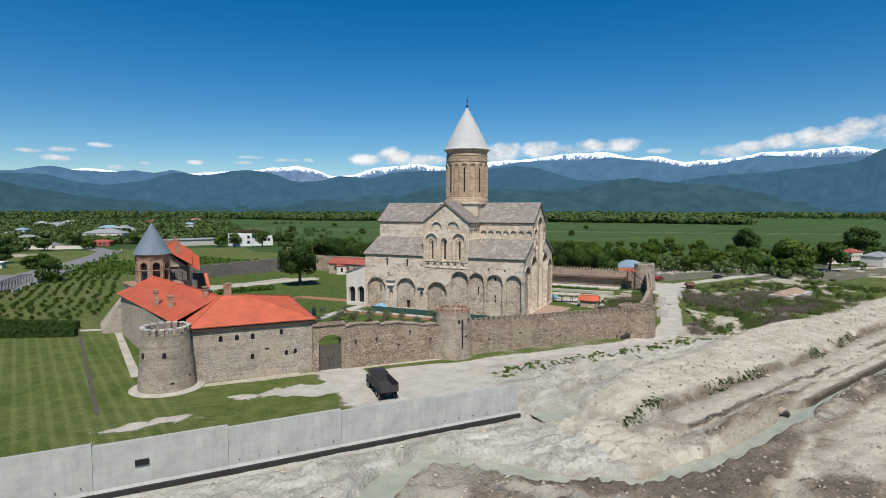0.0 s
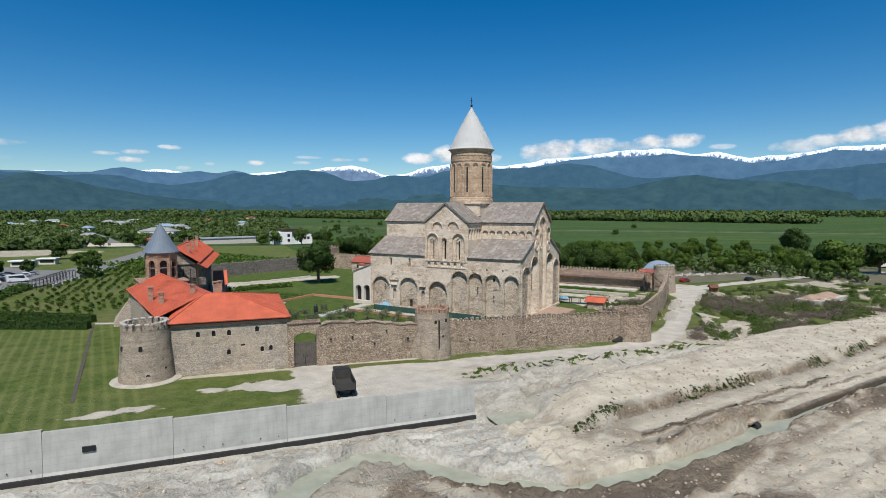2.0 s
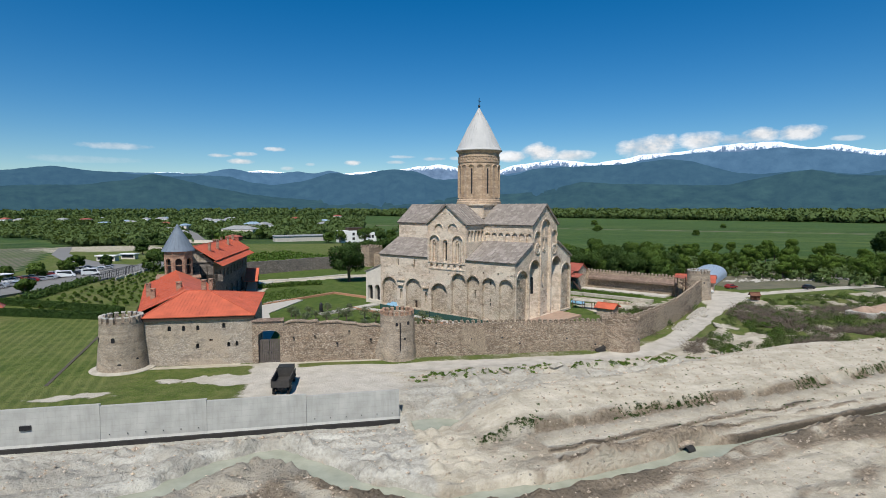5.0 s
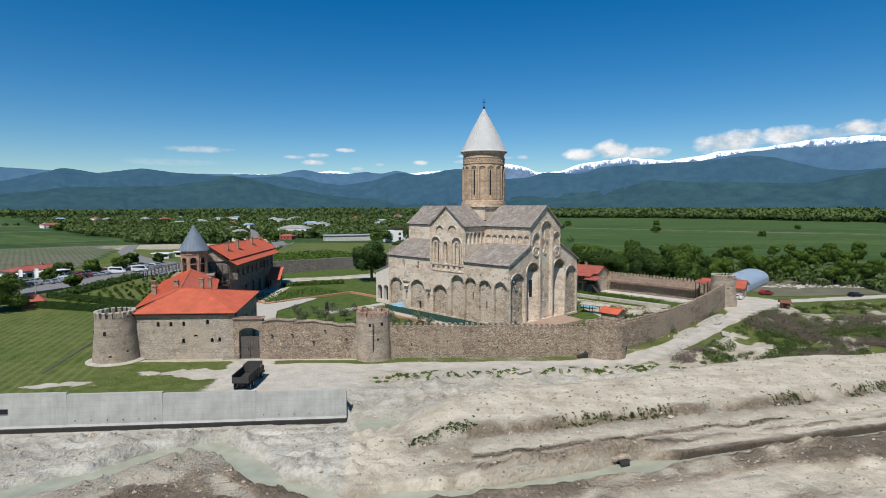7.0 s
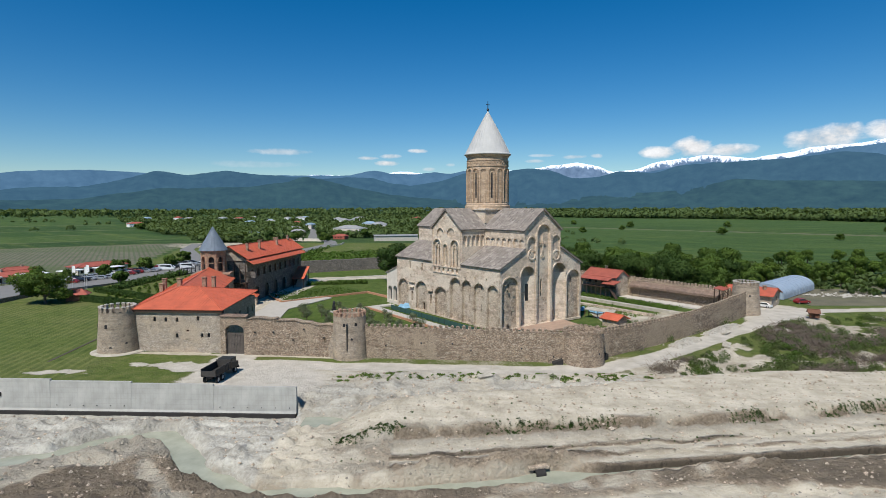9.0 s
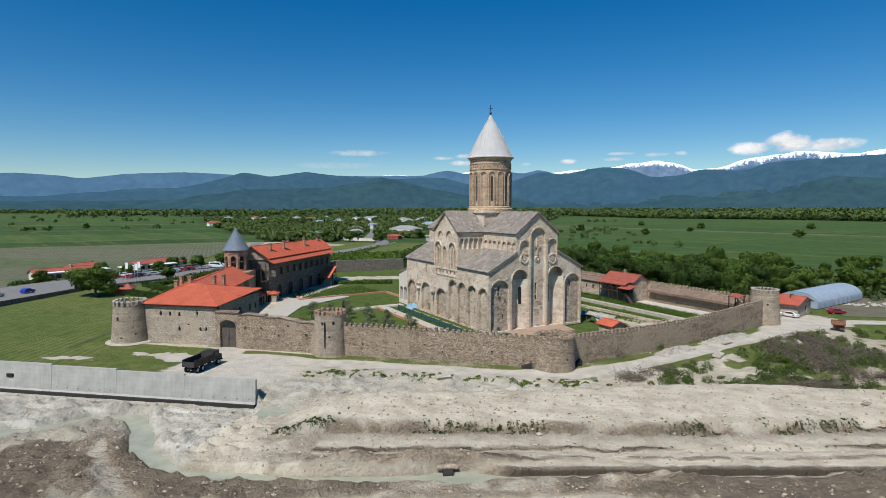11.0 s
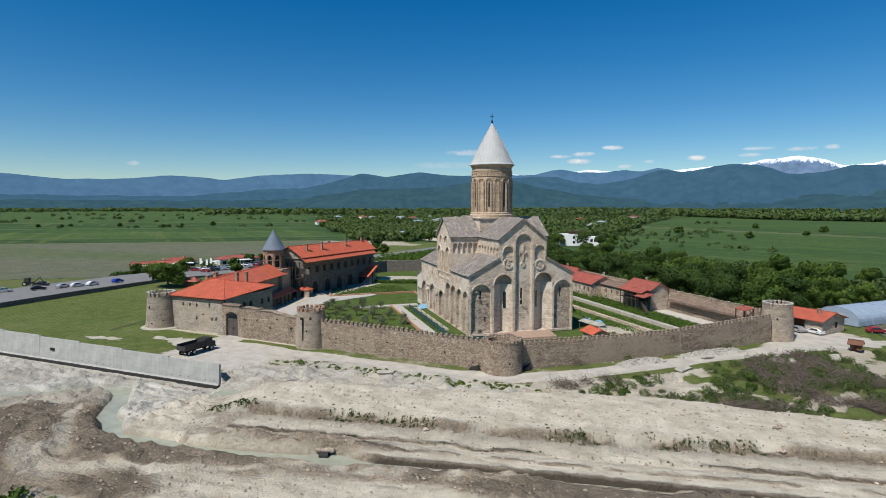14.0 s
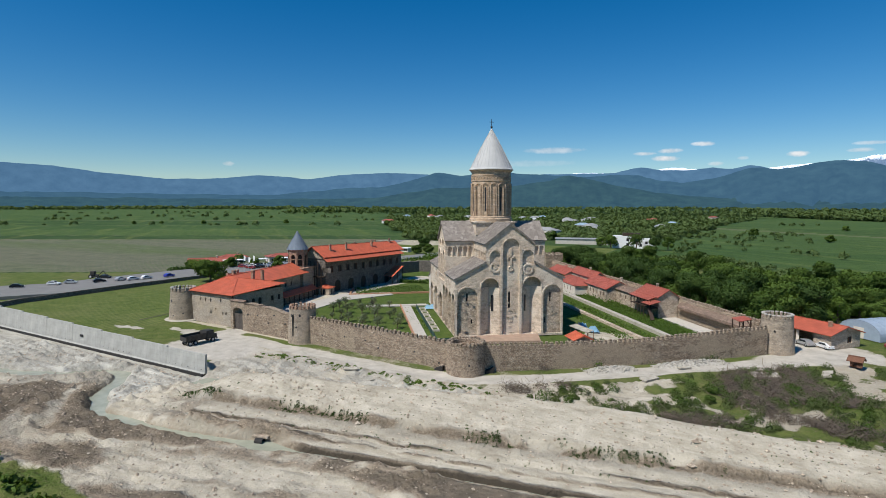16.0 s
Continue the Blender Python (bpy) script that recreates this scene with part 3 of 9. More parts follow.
def build_ground():
    xs = list(np.arange(-24, 156, 0.52))
    xs = sorted([v for v in grow(xs[0], -0.7, 4700, 1.045)]) + xs + grow(xs[-1], 0.7, 4700, 1.045)
    ys = list(np.arange(16, 36, 0.46)) + list(np.arange(36, 62, 0.3)) + list(np.arange(62, 82, 0.46)) + list(np.arange(82, 140, 0.95)) + list(np.arange(140, 245, 1.9))
    ys = sorted([v for v in grow(ys[0], -0.8, 2500, 1.12)]) + ys + grow(ys[-1], 2.2, 4700, 1.035)
    xs, ys = np.array(xs), np.array(ys)
    X, Y = np.meshgrid(xs, ys)
    x, y = X.ravel(), Y.ravel()
    z = ground_height(x, y)
    nx, ny = len(xs), len(ys)
    idx = np.arange(nx * ny).reshape(ny, nx)
    faces = np.stack([idx[:-1, :-1], idx[:-1, 1:], idx[1:, 1:], idx[1:, :-1]], -1).reshape(-1, 4)
    me = bpy.data.meshes.new("ground")
    me.vertices.add(nx * ny)
    me.vertices.foreach_set("co", np.stack([x, y, z], -1).astype(np.float32).ravel())
    me.loops.add(faces.size)
    me.loops.foreach_set("vertex_index", faces.ravel().astype(np.int32))
    me.polygons.add(len(faces))
    me.polygons.foreach_set("loop_start", np.arange(0, faces.size, 4, dtype=np.int32))
    me.polygons.foreach_set("loop_total", np.full(len(faces), 4, dtype=np.int32))
    me.update(calc_edges=True)
    me.polygons.foreach_set("use_smooth", [True] * len(faces))
    # cover masks
    nb, nm, ns = fbm(x, y, 12, 3), fbm(x + 31, y, 4, 3), fbm(x, y + 11, 1.4, 2)
    droad = dist_to(ROAD, x, y)
    fort = inside(FORT, x, y)
    cr = along(CREST, x)
    grass = np.ones_like(x)
    bedside = (y < 59.0 + 0.035 * (43.1 - x)) & (x < 44)
    spoil = (x >= 43.5) & (y < cr + 6.5) & (x < 330)
    grass[bedside | spoil] = 0
    bare = sstep(74, 69, y + 3 * nm) * sstep(40, 46, x) * (x < 106)
    grass *= 1 - bare * sstep(0.5, 0.1, nm + 0.5 * ns)
    apron = sstep(11, 7, np.hypot((x - 33) / 1.25, y - 68) + 2.5 * nm)
    apron = np.maximum(apron, sstep(4.5, 2.5, np.hypot((x - 26) / 1.0, (y - 79) / 1.5) + nm))
    apron = np.maximum(apron, 0.8 * sstep(1.0, 0.35, np.hypot((x - 16) / 9.0, (y - 75.5) / 2.2) + 0.8 * nm + 0.6 * ns))
    apron = np.maximum(apron, 0.75 * sstep(1.5, 0.5, np.hypot((x + 0.5) / 4.0, (y - 71) / 1.5) + 0.9 * nm + 0.5 * ns))
    grass *= 1 - np.clip(apron, 0, 1)
    grass[(x > 42) & (x < 58) & (y > 58) & (y < 73.5)] = 0
    grass = np.where((x > 44) & (x < 104) & (y > cr) & (y < 73.4), grass * 0.15, grass)
    foot = (x > 46) & (x < 100) & (y >= 73.4) & (y < 84) & ~fort
    grass = np.where(foot, grass * (0.62 + 0.25 * nm), grass)
    lane = sstep(2.9, 1.9, droad + 0.6 * nm)
    wide = sstep(6.5, 3.5, droad + 2 * nm) * sstep(134, 142, x) * (x < 162)
    lane = np.maximum(lane, wide)
    yard = sstep(11, 7, np.hypot((x - 151) / 1.2, y - 131) + 3 * nm)
    lane = np.maximum(lane, yard)
    grass *= 1 - lane
    rim = np.zeros_like(x)
    for a, b in ((T0, T1), (T1, T2)):
        rim = np.maximum(rim, sstep(2.3, 1.5, dist_to([a, b], x, y) + 0.5 * nm))
    grass *= 1 - 0.8 * rim * (x < 46) * (~fort)
    grass = np.where((x > 96) & (x < 112) & (y > cr) & (y < 82), grass * 0.15, grass)
    court = fort & (dist_to([(12, 104), (11, 140), (16, 190), (52, 200)], x, y) < 4.5)
    grass[court] = 0.0
    scr = sstep(98, 108, x) * sstep(3.5, 7, droad) * (y < 125) * (y > cr + 5)
    green = sstep(-0.25, 0.25, nm + 0.7 * nb - 0.5 + 0.75 * sstep(106, 140, x))
    grass = np.where(scr > 0.3, 0.12 + 0.88 * green, grass)
    scrubby = np.where((scr > 0.3) & (nm + 0.5 * nb < -0.15), 0.4, 0.0)
    far_r = np.hypot(x - 60, y - 60)
    mud = np.zeros_like(x)
    dst = dist_to(STREAM, x, y)
    ysv = along(STREAM, x)
    wv = np.clip((y - ysv) / (along(EDGE, x) - ysv), 0, 1.3)
    band = np.exp(-((wv - 0.26 - 0.06 * nb) / 0.14) ** 2) * sstep(54, 60, x) * sstep(88, 78, x)
    lines = 1.2 * np.exp(-((wv - 0.93 - 0.03 * nm) / 0.07) ** 2) * sstep(-0.6, -0.1, nm + 0.4 * nb) + 1.5 * np.exp(-((wv - 0.52 - 0.03 * nm) / 0.03) ** 2) * sstep(-0.5, 0.1, nb) + 1.0 * np.exp(-((wv - 0.31 - 0.03 * nm) / 0.025) ** 2) * sstep(-0.3, 0.2, nm)
    mud = np.where((x > 46) & (y < cr), 0.9 * band + lines, 0)
    mud = np.where(bedside, 0.35 * sstep(0.25, 0.6, nb + 0.5 * nm), mud)
    so = ysv - y
    churn = fbm(x * 0.32 + 0.25 * so, so + 2.2 * nm + 40, 7.5, 3) + 0.3 * np.exp(-((so - 4.5) / 2.2) ** 2) + 0.25 * sstep(60, 36, x) * sstep(14, 24, x)
    mud = np.where(so > 1.2, np.maximum(mud, 1.25 * sstep(-0.18, 0.2, churn + 0.08) * (1 - 0.7 * sstep(20, 10, x))), mud)
    mud = np.where((x > 44) & (x < 58) & (y > 38) & (y < cr), 0.6 * sstep(0.0, 0.5, nb + nm), mud)
    mud = np.maximum(mud, sstep(1.9, 0.9, dst + 0.5 * sstep(78, 84, x)) * (0.6 + 1.2 * sstep(78, 84, x)))
    mud = np.maximum(mud, scrubby)
    southgreen = sstep(22.5, 19.5, y - 0.05 * (x - 60) + 0.25 * np.maximum(0, x - 108) + 3 * nb)
    grass = np.maximum(grass, southgreen * (y < 30))
    mud *= 1 - southgreen * (y < 30)
    # crops: bands of the plain
    s = -0.505 * x + 0.863 * y
    crop = np.zeros_like(x)
    westside = x < np.interp(y, [120, 150, 249, 397, 670, 1500], [-95, -86, -84, -128, -331, -900])
    crop = np.where(westside & (s > 175) & (s < 403), 1.0, crop)
    crop = np.where(westside & (s > 403) & (s < 470), 0.35, crop)
    crop = np.where(westside & (s > 470) & (s < 700), 0.62, crop)
    crop = np.where(westside & (s >= 700) & (s < 905), 0.4, crop)
    crop = np.where(westside & (s >= 905), 0.55, crop)
    for track, wide in ((403, 5), (470, 3), (585, 3), (700, 6), (905, 8)):
        crop = np.where(westside & (np.abs(s - track) < wide), 0.86, crop)
    crop = np.where(westside & (s > 588) & (s < 694), 0.48, crop)
    q = 0.66 * x + 0.75 * y
    east = (x > 60) & (y > 150) | (x > 200) & (y > 110)
    crop = np.where(east & (q > 300) & (q <= 470), 0.5, crop)
    crop = np.where(east & (q > 470) & (q < 660), 0.55, crop)
    crop = np.where(east & (q > 660) & (q < 690), 0.8, crop)
    crop = np.where(east & (q > 700) & (q < 780), 0.45, crop)
    crop = np.where(east & (q >= 780), 0.52, crop)
    crop = np.where(east & (q > 230) & (q < 300) & (x > 200), 0.9, crop)
    crop = np.where((x > 166) & (x < 212) & (y > 137) & (y < 172 - 0.1 * (x - 166)), 0.9, crop)
    grove = ~westside & (x < 0.1 * y + 30) & (y > 395)
    crop = np.where(grove, 0.32 + 0.22 * sstep(-0.2, 0.3, fbm(x, y, 60, 2)), crop)
    yards = sstep(1.1, 0.8, np.hypot((x + 90) / 45, (y - 372) / 30) + 0.4 * nb) + sstep(1.1, 0.8, np.hypot((x + 48) / 20, (y - 424) / 12) + 0.3 * nb)
    grass *= 1 - 0.55 * np.clip(yards, 0, 1)
    grey = np.where((x > 52) & (y < cr), 1.25 * np.exp(-((wv - 0.86 - 0.04 * nm) / 0.13) ** 2) + 0.5 * np.exp(-((wv - 0.42) / 0.05) ** 2), 0)
    slope = sstep(40, 46, x) * sstep(66, 56, x) * sstep(54, 58, y) * sstep(75, 70, y)
    grey = np.maximum(grey, 1.6 * slope * sstep(-0.6, 0.2, nb + 0.5 * nm))
    grey = np.maximum(grey, 1.2 * ((x > -5) & (x < 44) & (y < 60)) * sstep(-0.2, 0.4, nb + 0.4 * nm))
    grey = np.maximum(grey, 0.8 * ((x > 46) & (x < 100) & (y > cr + 2) & (y < 74)) * sstep(-0.4, 0.2, nm))
    ash = np.where(bedside & (ysv - y < 1.0), sstep(-0.5, 0.1, nb + 0.5 * nm + 0.2), 0) + 0.8 * slope * sstep(-0.4, 0.2, nb + 0.4 * nm)
    ash = np.maximum(ash, 0.7 * ((x > 46) & (x < 100) & (y > cr + 1) & (y < 73)) * sstep(-0.5, 0.1, nm))
    grey = grey * (1 - 0.7 * np.clip(ash, 0, 1))
    for nm_, arr in (("ash", ash), ("grey", grey), ("grass", grass), ("lane", np.maximum(lane, np.clip(apron, 0, 1))), ("mud", mud), ("crop", crop), ("court", fort.astype(float)),
                     ("mown", ((x < 3) & (x > -60) & (y > 60) & (y < 131) & (~fort)).astype(float))):
        at = me.attributes.new(nm_, "FLOAT", "POINT")
        at.data.foreach_set("value", np.clip(arr, 0, 2).astype(np.float32))
    me.materials.append(ground_material())
    return tagged(new("ground", me), "river plain of grass, pale silt and gravel lanes", "ground", kind="structure")


def ground_material():
    m, nt, b = mat("ground", 0.95, 0, 0.15)

    def attr(n):
        a = nt.nodes.new("ShaderNodeAttribute")
        a.attribute_name = n
        return a.outputs["Fac"]

    v = obj_coords(nt, world_space=True)
    big, mid, fine, grit = noise_tex(nt, v, 0.05, 5, 0.6), noise_tex(nt, v, 0.4, 5, 0.6), noise_tex(nt, v, 2.5, 4, 0.6), noise_tex(nt, v, 9, 2)
    streak = noise_tex(nt, obj_coords(nt, (0.10, 0.62, 0.5), True), 1.0, 6, 0.62, 0.3)
    silt = ramp(nt, calc(nt, "ADD", calc(nt, "MULTIPLY", mid, 0.55), calc(nt, "MULTIPLY", streak, 0.45)), [(0.34, (0.33, 0.285, 0.21)), (0.48, (0.455, 0.405, 0.312)), (0.66, (0.60, 0.54, 0.43))])
    silt = blend(nt, calc(nt, "MULTIPLY", calc(nt, "SUBTRACT", fine, 0.54), 2.4, True), silt, (0.31, 0.27, 0.21))
    silt = blend(nt, calc(nt, "MULTIPLY", calc(nt, "SUBTRACT", grit, 0.58), 2.4, True), silt, (0.58, 0.55, 0.49))
    vo = nt.nodes.new("ShaderNodeTexVoronoi")
    vo.inputs["Scale"].default_value = 1.1
    link(nt, v, vo.inputs["Vector"])
    stones = calc(nt, "LESS_THAN", vo.outputs["Distance"], 0.16)
    silt = blend(nt, calc(nt, "MULTIPLY", stones, calc(nt, "GREATER_THAN", mid, 0.52)), silt, (0.22, 0.20, 0.17))
    greyc = ramp(nt, fine, [(0.3, (0.21, 0.19, 0.155)), (0.7, (0.36, 0.33, 0.275))])
    silt = blend(nt, calc(nt, "MULTIPLY", attr("grey"), calc(nt, "MULTIPLY", streak, 0.9), True), silt, greyc)
    ashc = ramp(nt, calc(nt, "ADD", calc(nt, "MULTIPLY", streak, 0.6), calc(nt, "MULTIPLY", fine, 0.4)), [(0.36, (0.265, 0.25, 0.212)), (0.5, (0.41, 0.39, 0.335)), (0.62, (0.56, 0.54, 0.47))])
    silt = blend(nt, calc(nt, "MULTIPLY", attr("ash"), 0.85, True), silt, ashc)
    wet = ramp(nt, fine, [(0.3, (0.18, 0.141, 0.098)), (0.7, (0.41, 0.335, 0.245))])
    edge = calc(nt, "ADD", calc(nt, "MULTIPLY", calc(nt, "SUBTRACT", mid, 0.5), 0.9), calc(nt, "MULTIPLY", calc(nt, "SUBTRACT", fine, 0.5), 0.7))
    dirt = blend(nt, calc(nt, "MULTIPLY", calc(nt, "SUBTRACT", calc(nt, "ADD", attr("mud"), calc(nt, "ADD", edge, calc(nt, "MULTIPLY", calc(nt, "SUBTRACT", streak, 0.5), 1.0))), 0.30), 2.0, True), silt, wet)
    dirt = blend(nt, calc(nt, "MULTIPLY", calc(nt, "SUBTRACT", calc(nt, "ADD", attr("mud"), calc(nt, "MULTIPLY", edge, 0.8)), 1.0), 1.6, True), dirt, (0.095, 0.078, 0.056))
    lane_c = ramp(nt, mid, [(0.3, (0.40, 0.365, 0.305)), (0.7, (0.56, 0.515, 0.44))])
    lane_c = blend(nt, calc(nt, "MULTIPLY", calc(nt, "SUBTRACT", grit, 0.55), 1.5, True), lane_c, (0.34, 0.32, 0.28))
    dirt = blend(nt, attr("lane"), dirt, lane_c)
    grass_c = ramp(nt, mid, [(0.25, (0.052, 0.088, 0.016)), (0.5, (0.092, 0.128, 0.026)), (0.75, (0.155, 0.175, 0.050))])
    grass_c = blend(nt, calc(nt, "MULTIPLY", calc(nt, "SUBTRACT", fine, 0.47), 2.4, True), grass_c, (0.185, 0.17, 0.08))
    grass_c = blend(nt, calc(nt, "MULTIPLY", calc(nt, "SUBTRACT", big, 0.46), 3.0, True), grass_c, (0.165, 0.16, 0.065))
    sep = nt.nodes.new("ShaderNodeSeparateXYZ")
    link(nt, v, sep.inputs[0])
    lawn = ramp(nt, mid, [(0.3, (0.044, 0.084, 0.014)), (0.7, (0.092, 0.136, 0.028))])
    grass_c = blend(nt, calc(nt, "MULTIPLY", attr("court"), 0.7), grass_c, lawn)
    stripe = calc(nt, "SINE", calc(nt, "MULTIPLY", calc(nt, "ADD", sep.outputs[0], calc(nt, "MULTIPLY", sep.outputs[1], 0.16)), 3.7))
    stripe = calc(nt, "MULTIPLY", calc(nt, "MULTIPLY", calc(nt, "ADD", stripe, calc(nt, "SUBTRACT", calc(nt, "MULTIPLY", big, 3.0), 1.4)), 0.42, True), attr("mown"), True)
    grass_c = blend(nt, calc(nt, "MULTIPLY", attr("mown"), 0.3), grass_c, lawn)
    grass_c = blend(nt, stripe, grass_c, (0.19, 0.205, 0.066))
    # crop bands with drill rows
    s = calc(nt, "ADD", calc(nt, "MULTIPLY", sep.outputs[0], -0.505), calc(nt, "MULTIPLY", sep.outputs[1], 0.863))
    u = calc(nt, "ADD", calc(nt, "MULTIPLY", sep.outputs[0], 0.863), calc(nt, "MULTIPLY", sep.outputs[1], 0.505))
    crop = attr("crop")
    cr = ramp(nt, crop, [(0.0, (0.060, 0.090, 0.022)), (0.3, (0.030, 0.062, 0.020)), (0.5, (0.046, 0.088, 0.024)), (0.7, (0.076, 0.116, 0.034)), (0.85, (0.165, 0.15, 0.105)), (1.0, (0.155, 0.15, 0.108))])
    rows = calc(nt, "GREATER_THAN", calc(nt, "SINE", calc(nt, "MULTIPLY", u, 2.5)), 0.3)
    cr = blend(nt, calc(nt, "MULTIPLY", calc(nt, "MULTIPLY", rows, calc(nt, "GREATER_THAN", crop, 0.97)), 0.6), cr, (0.085, 0.115, 0.05))
    band = noise_tex(nt, obj_coords(nt, (0.004, 0.03, 1), True), 1.0, 3)
    cr = blend(nt, calc(nt, "MULTIPLY", calc(nt, "SUBTRACT", band, 0.47), 2.6, True), cr, (0.080, 0.125, 0.036))
    strips = nt.nodes.new("ShaderNodeCombineXYZ")
    link(nt, calc(nt, "ADD", calc(nt, "MULTIPLY", sep.outputs[0], -0.0045), calc(nt, "MULTIPLY", sep.outputs[1], 0.004)), strips.inputs[0])
    link(nt, calc(nt, "ADD", calc(nt, "MULTIPLY", sep.outputs[0], 0.040), calc(nt, "MULTIPLY", sep.outputs[1], 0.045)), strips.inputs[1])
    flecks = noise_tex(nt, strips.outputs[0], 1.0, 6, 0.68)
    soft = calc(nt, "LESS_THAN", crop, 0.75)
    cr = blend(nt, calc(nt, "MULTIPLY", calc(nt, "MULTIPLY", calc(nt, "SUBTRACT", flecks, 0.53), 5.0, True), calc(nt, "MULTIPLY", soft, 0.8)), cr, (0.150, 0.175, 0.050))
    cr = blend(nt, calc(nt, "MULTIPLY", calc(nt, "MULTIPLY", calc(nt, "SUBTRACT", 0.45, flecks), 5.0, True), calc(nt, "MULTIPLY", soft, 0.6)), cr, (0.030, 0.062, 0.020))
    tufts = noise_tex(nt, v, 0.12, 4, 0.7)
    cr = blend(nt, 0.6, cr, blend(nt, 1.0, cr, ramp(nt, tufts, [(0.35, (0.7, 0.72, 0.7)), (0.65, (1.25, 1.22, 1.15))]), "MULTIPLY"))
    grass_c = blend(nt, calc(nt, "GREATER_THAN", crop, 0.02), grass_c, cr)
    gm = calc(nt, "MULTIPLY", calc(nt, "SUBTRACT", calc(nt, "ADD", attr("grass"), calc(nt, "MULTIPLY", edge, 0.8)), 0.42), 4.0, True)
    c = blend(nt, gm, dirt, grass_c)
    link(nt, c, b.inputs["Base Color"])
    hgt = calc(nt, "ADD", calc(nt, "MULTIPLY", noise_tex(nt, v, 0.9, 6, 0.68), 1.1), calc(nt, "ADD", calc(nt, "MULTIPLY", fine, 0.5), calc(nt, "MULTIPLY", grit, 0.2)))
    relief = calc(nt, "ADD", 0.50, calc(nt, "ADD", calc(nt, "MULTIPLY", attr("mud"), 0.75), calc(nt, "ADD", calc(nt, "MULTIPLY", attr("grey"), 0.35), calc(nt, "MULTIPLY", gm, 0.25))))
    bump(nt, b, calc(nt, "MULTIPLY", hgt, relief), 1.0, 0.62)
    return m


def water_material():
    m, nt, b = mat("silty_water", 0.25, 0, 0.3)
    v = obj_coords(nt, world_space=True)
    n = noise_tex(nt, v, 0.5, 4)
    link(nt, ramp(nt, n, [(0.3, (0.27, 0.28, 0.21)), (0.7, (0.37, 0.375, 0.29))]), b.inputs["Base Color"])
    bump(nt, b, noise_tex(nt, v, 3.0, 3), 0.15, 0.05)
    return m


def build_water():
    bm = bmesh.new()
    pts = STREAM
    L, R = [], []
    for i, p in enumerate(pts):
        a, c = Vector(pts[max(0, i - 1)]), Vector(pts[min(len(pts) - 1, i + 1)])
        d = (c - a).normalized()
        n = Vector((-d.y, d.x)) * 5.0
        L.append(bm.verts.new((p[0] + n.x, p[1] + n.y, WATER_Z)))
        R.append(bm.verts.new((p[0] - n.x, p[1] - n.y, WATER_Z)))
    for i in range(len(pts) - 1):
        bm.faces.new((R[i], R[i + 1], L[i + 1], L[i]))
    part("water", bm, M["water"])
    tagged(bpy.data.objects["water"], "silty grey-green stream in a muddy channel", "stream", kind="structure")
    bm = bmesh.new()
    bm.faces.new([bm.verts.new((46.5 + 5.2 * math.cos(a), 56.0 + 2.6 * math.sin(a), -2.1)) for a in [i * math.pi / 8 for i in range(16)] if 46.5 + 5.2 * math.cos(a) > 43.3])
    tagged(part("pool", bm, M["water"]), "shallow silty puddle by the concrete wall end", "puddle", kind="structure")


M["water"] = water_material()
ground = build_ground()
build_water()


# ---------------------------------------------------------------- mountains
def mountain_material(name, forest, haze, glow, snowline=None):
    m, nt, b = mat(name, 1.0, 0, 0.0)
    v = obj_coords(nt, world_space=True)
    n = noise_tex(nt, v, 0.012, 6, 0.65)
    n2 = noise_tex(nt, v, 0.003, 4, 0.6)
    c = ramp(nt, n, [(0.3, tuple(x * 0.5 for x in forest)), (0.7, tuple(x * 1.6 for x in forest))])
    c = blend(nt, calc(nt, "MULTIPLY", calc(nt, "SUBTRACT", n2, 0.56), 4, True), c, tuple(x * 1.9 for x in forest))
    # air haze is painted in: a blue glow over the slopes' own colour
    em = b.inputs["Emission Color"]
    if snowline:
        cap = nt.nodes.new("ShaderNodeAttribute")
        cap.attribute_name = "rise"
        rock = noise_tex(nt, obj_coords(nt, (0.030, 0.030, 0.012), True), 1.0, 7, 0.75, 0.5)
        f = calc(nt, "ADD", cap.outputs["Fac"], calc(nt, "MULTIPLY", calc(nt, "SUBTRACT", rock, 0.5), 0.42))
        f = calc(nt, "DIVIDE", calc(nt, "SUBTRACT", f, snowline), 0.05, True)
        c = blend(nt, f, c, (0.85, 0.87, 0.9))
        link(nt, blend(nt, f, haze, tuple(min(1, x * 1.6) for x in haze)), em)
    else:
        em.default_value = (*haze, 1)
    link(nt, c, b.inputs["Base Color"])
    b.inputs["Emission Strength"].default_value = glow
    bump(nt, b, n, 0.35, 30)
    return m


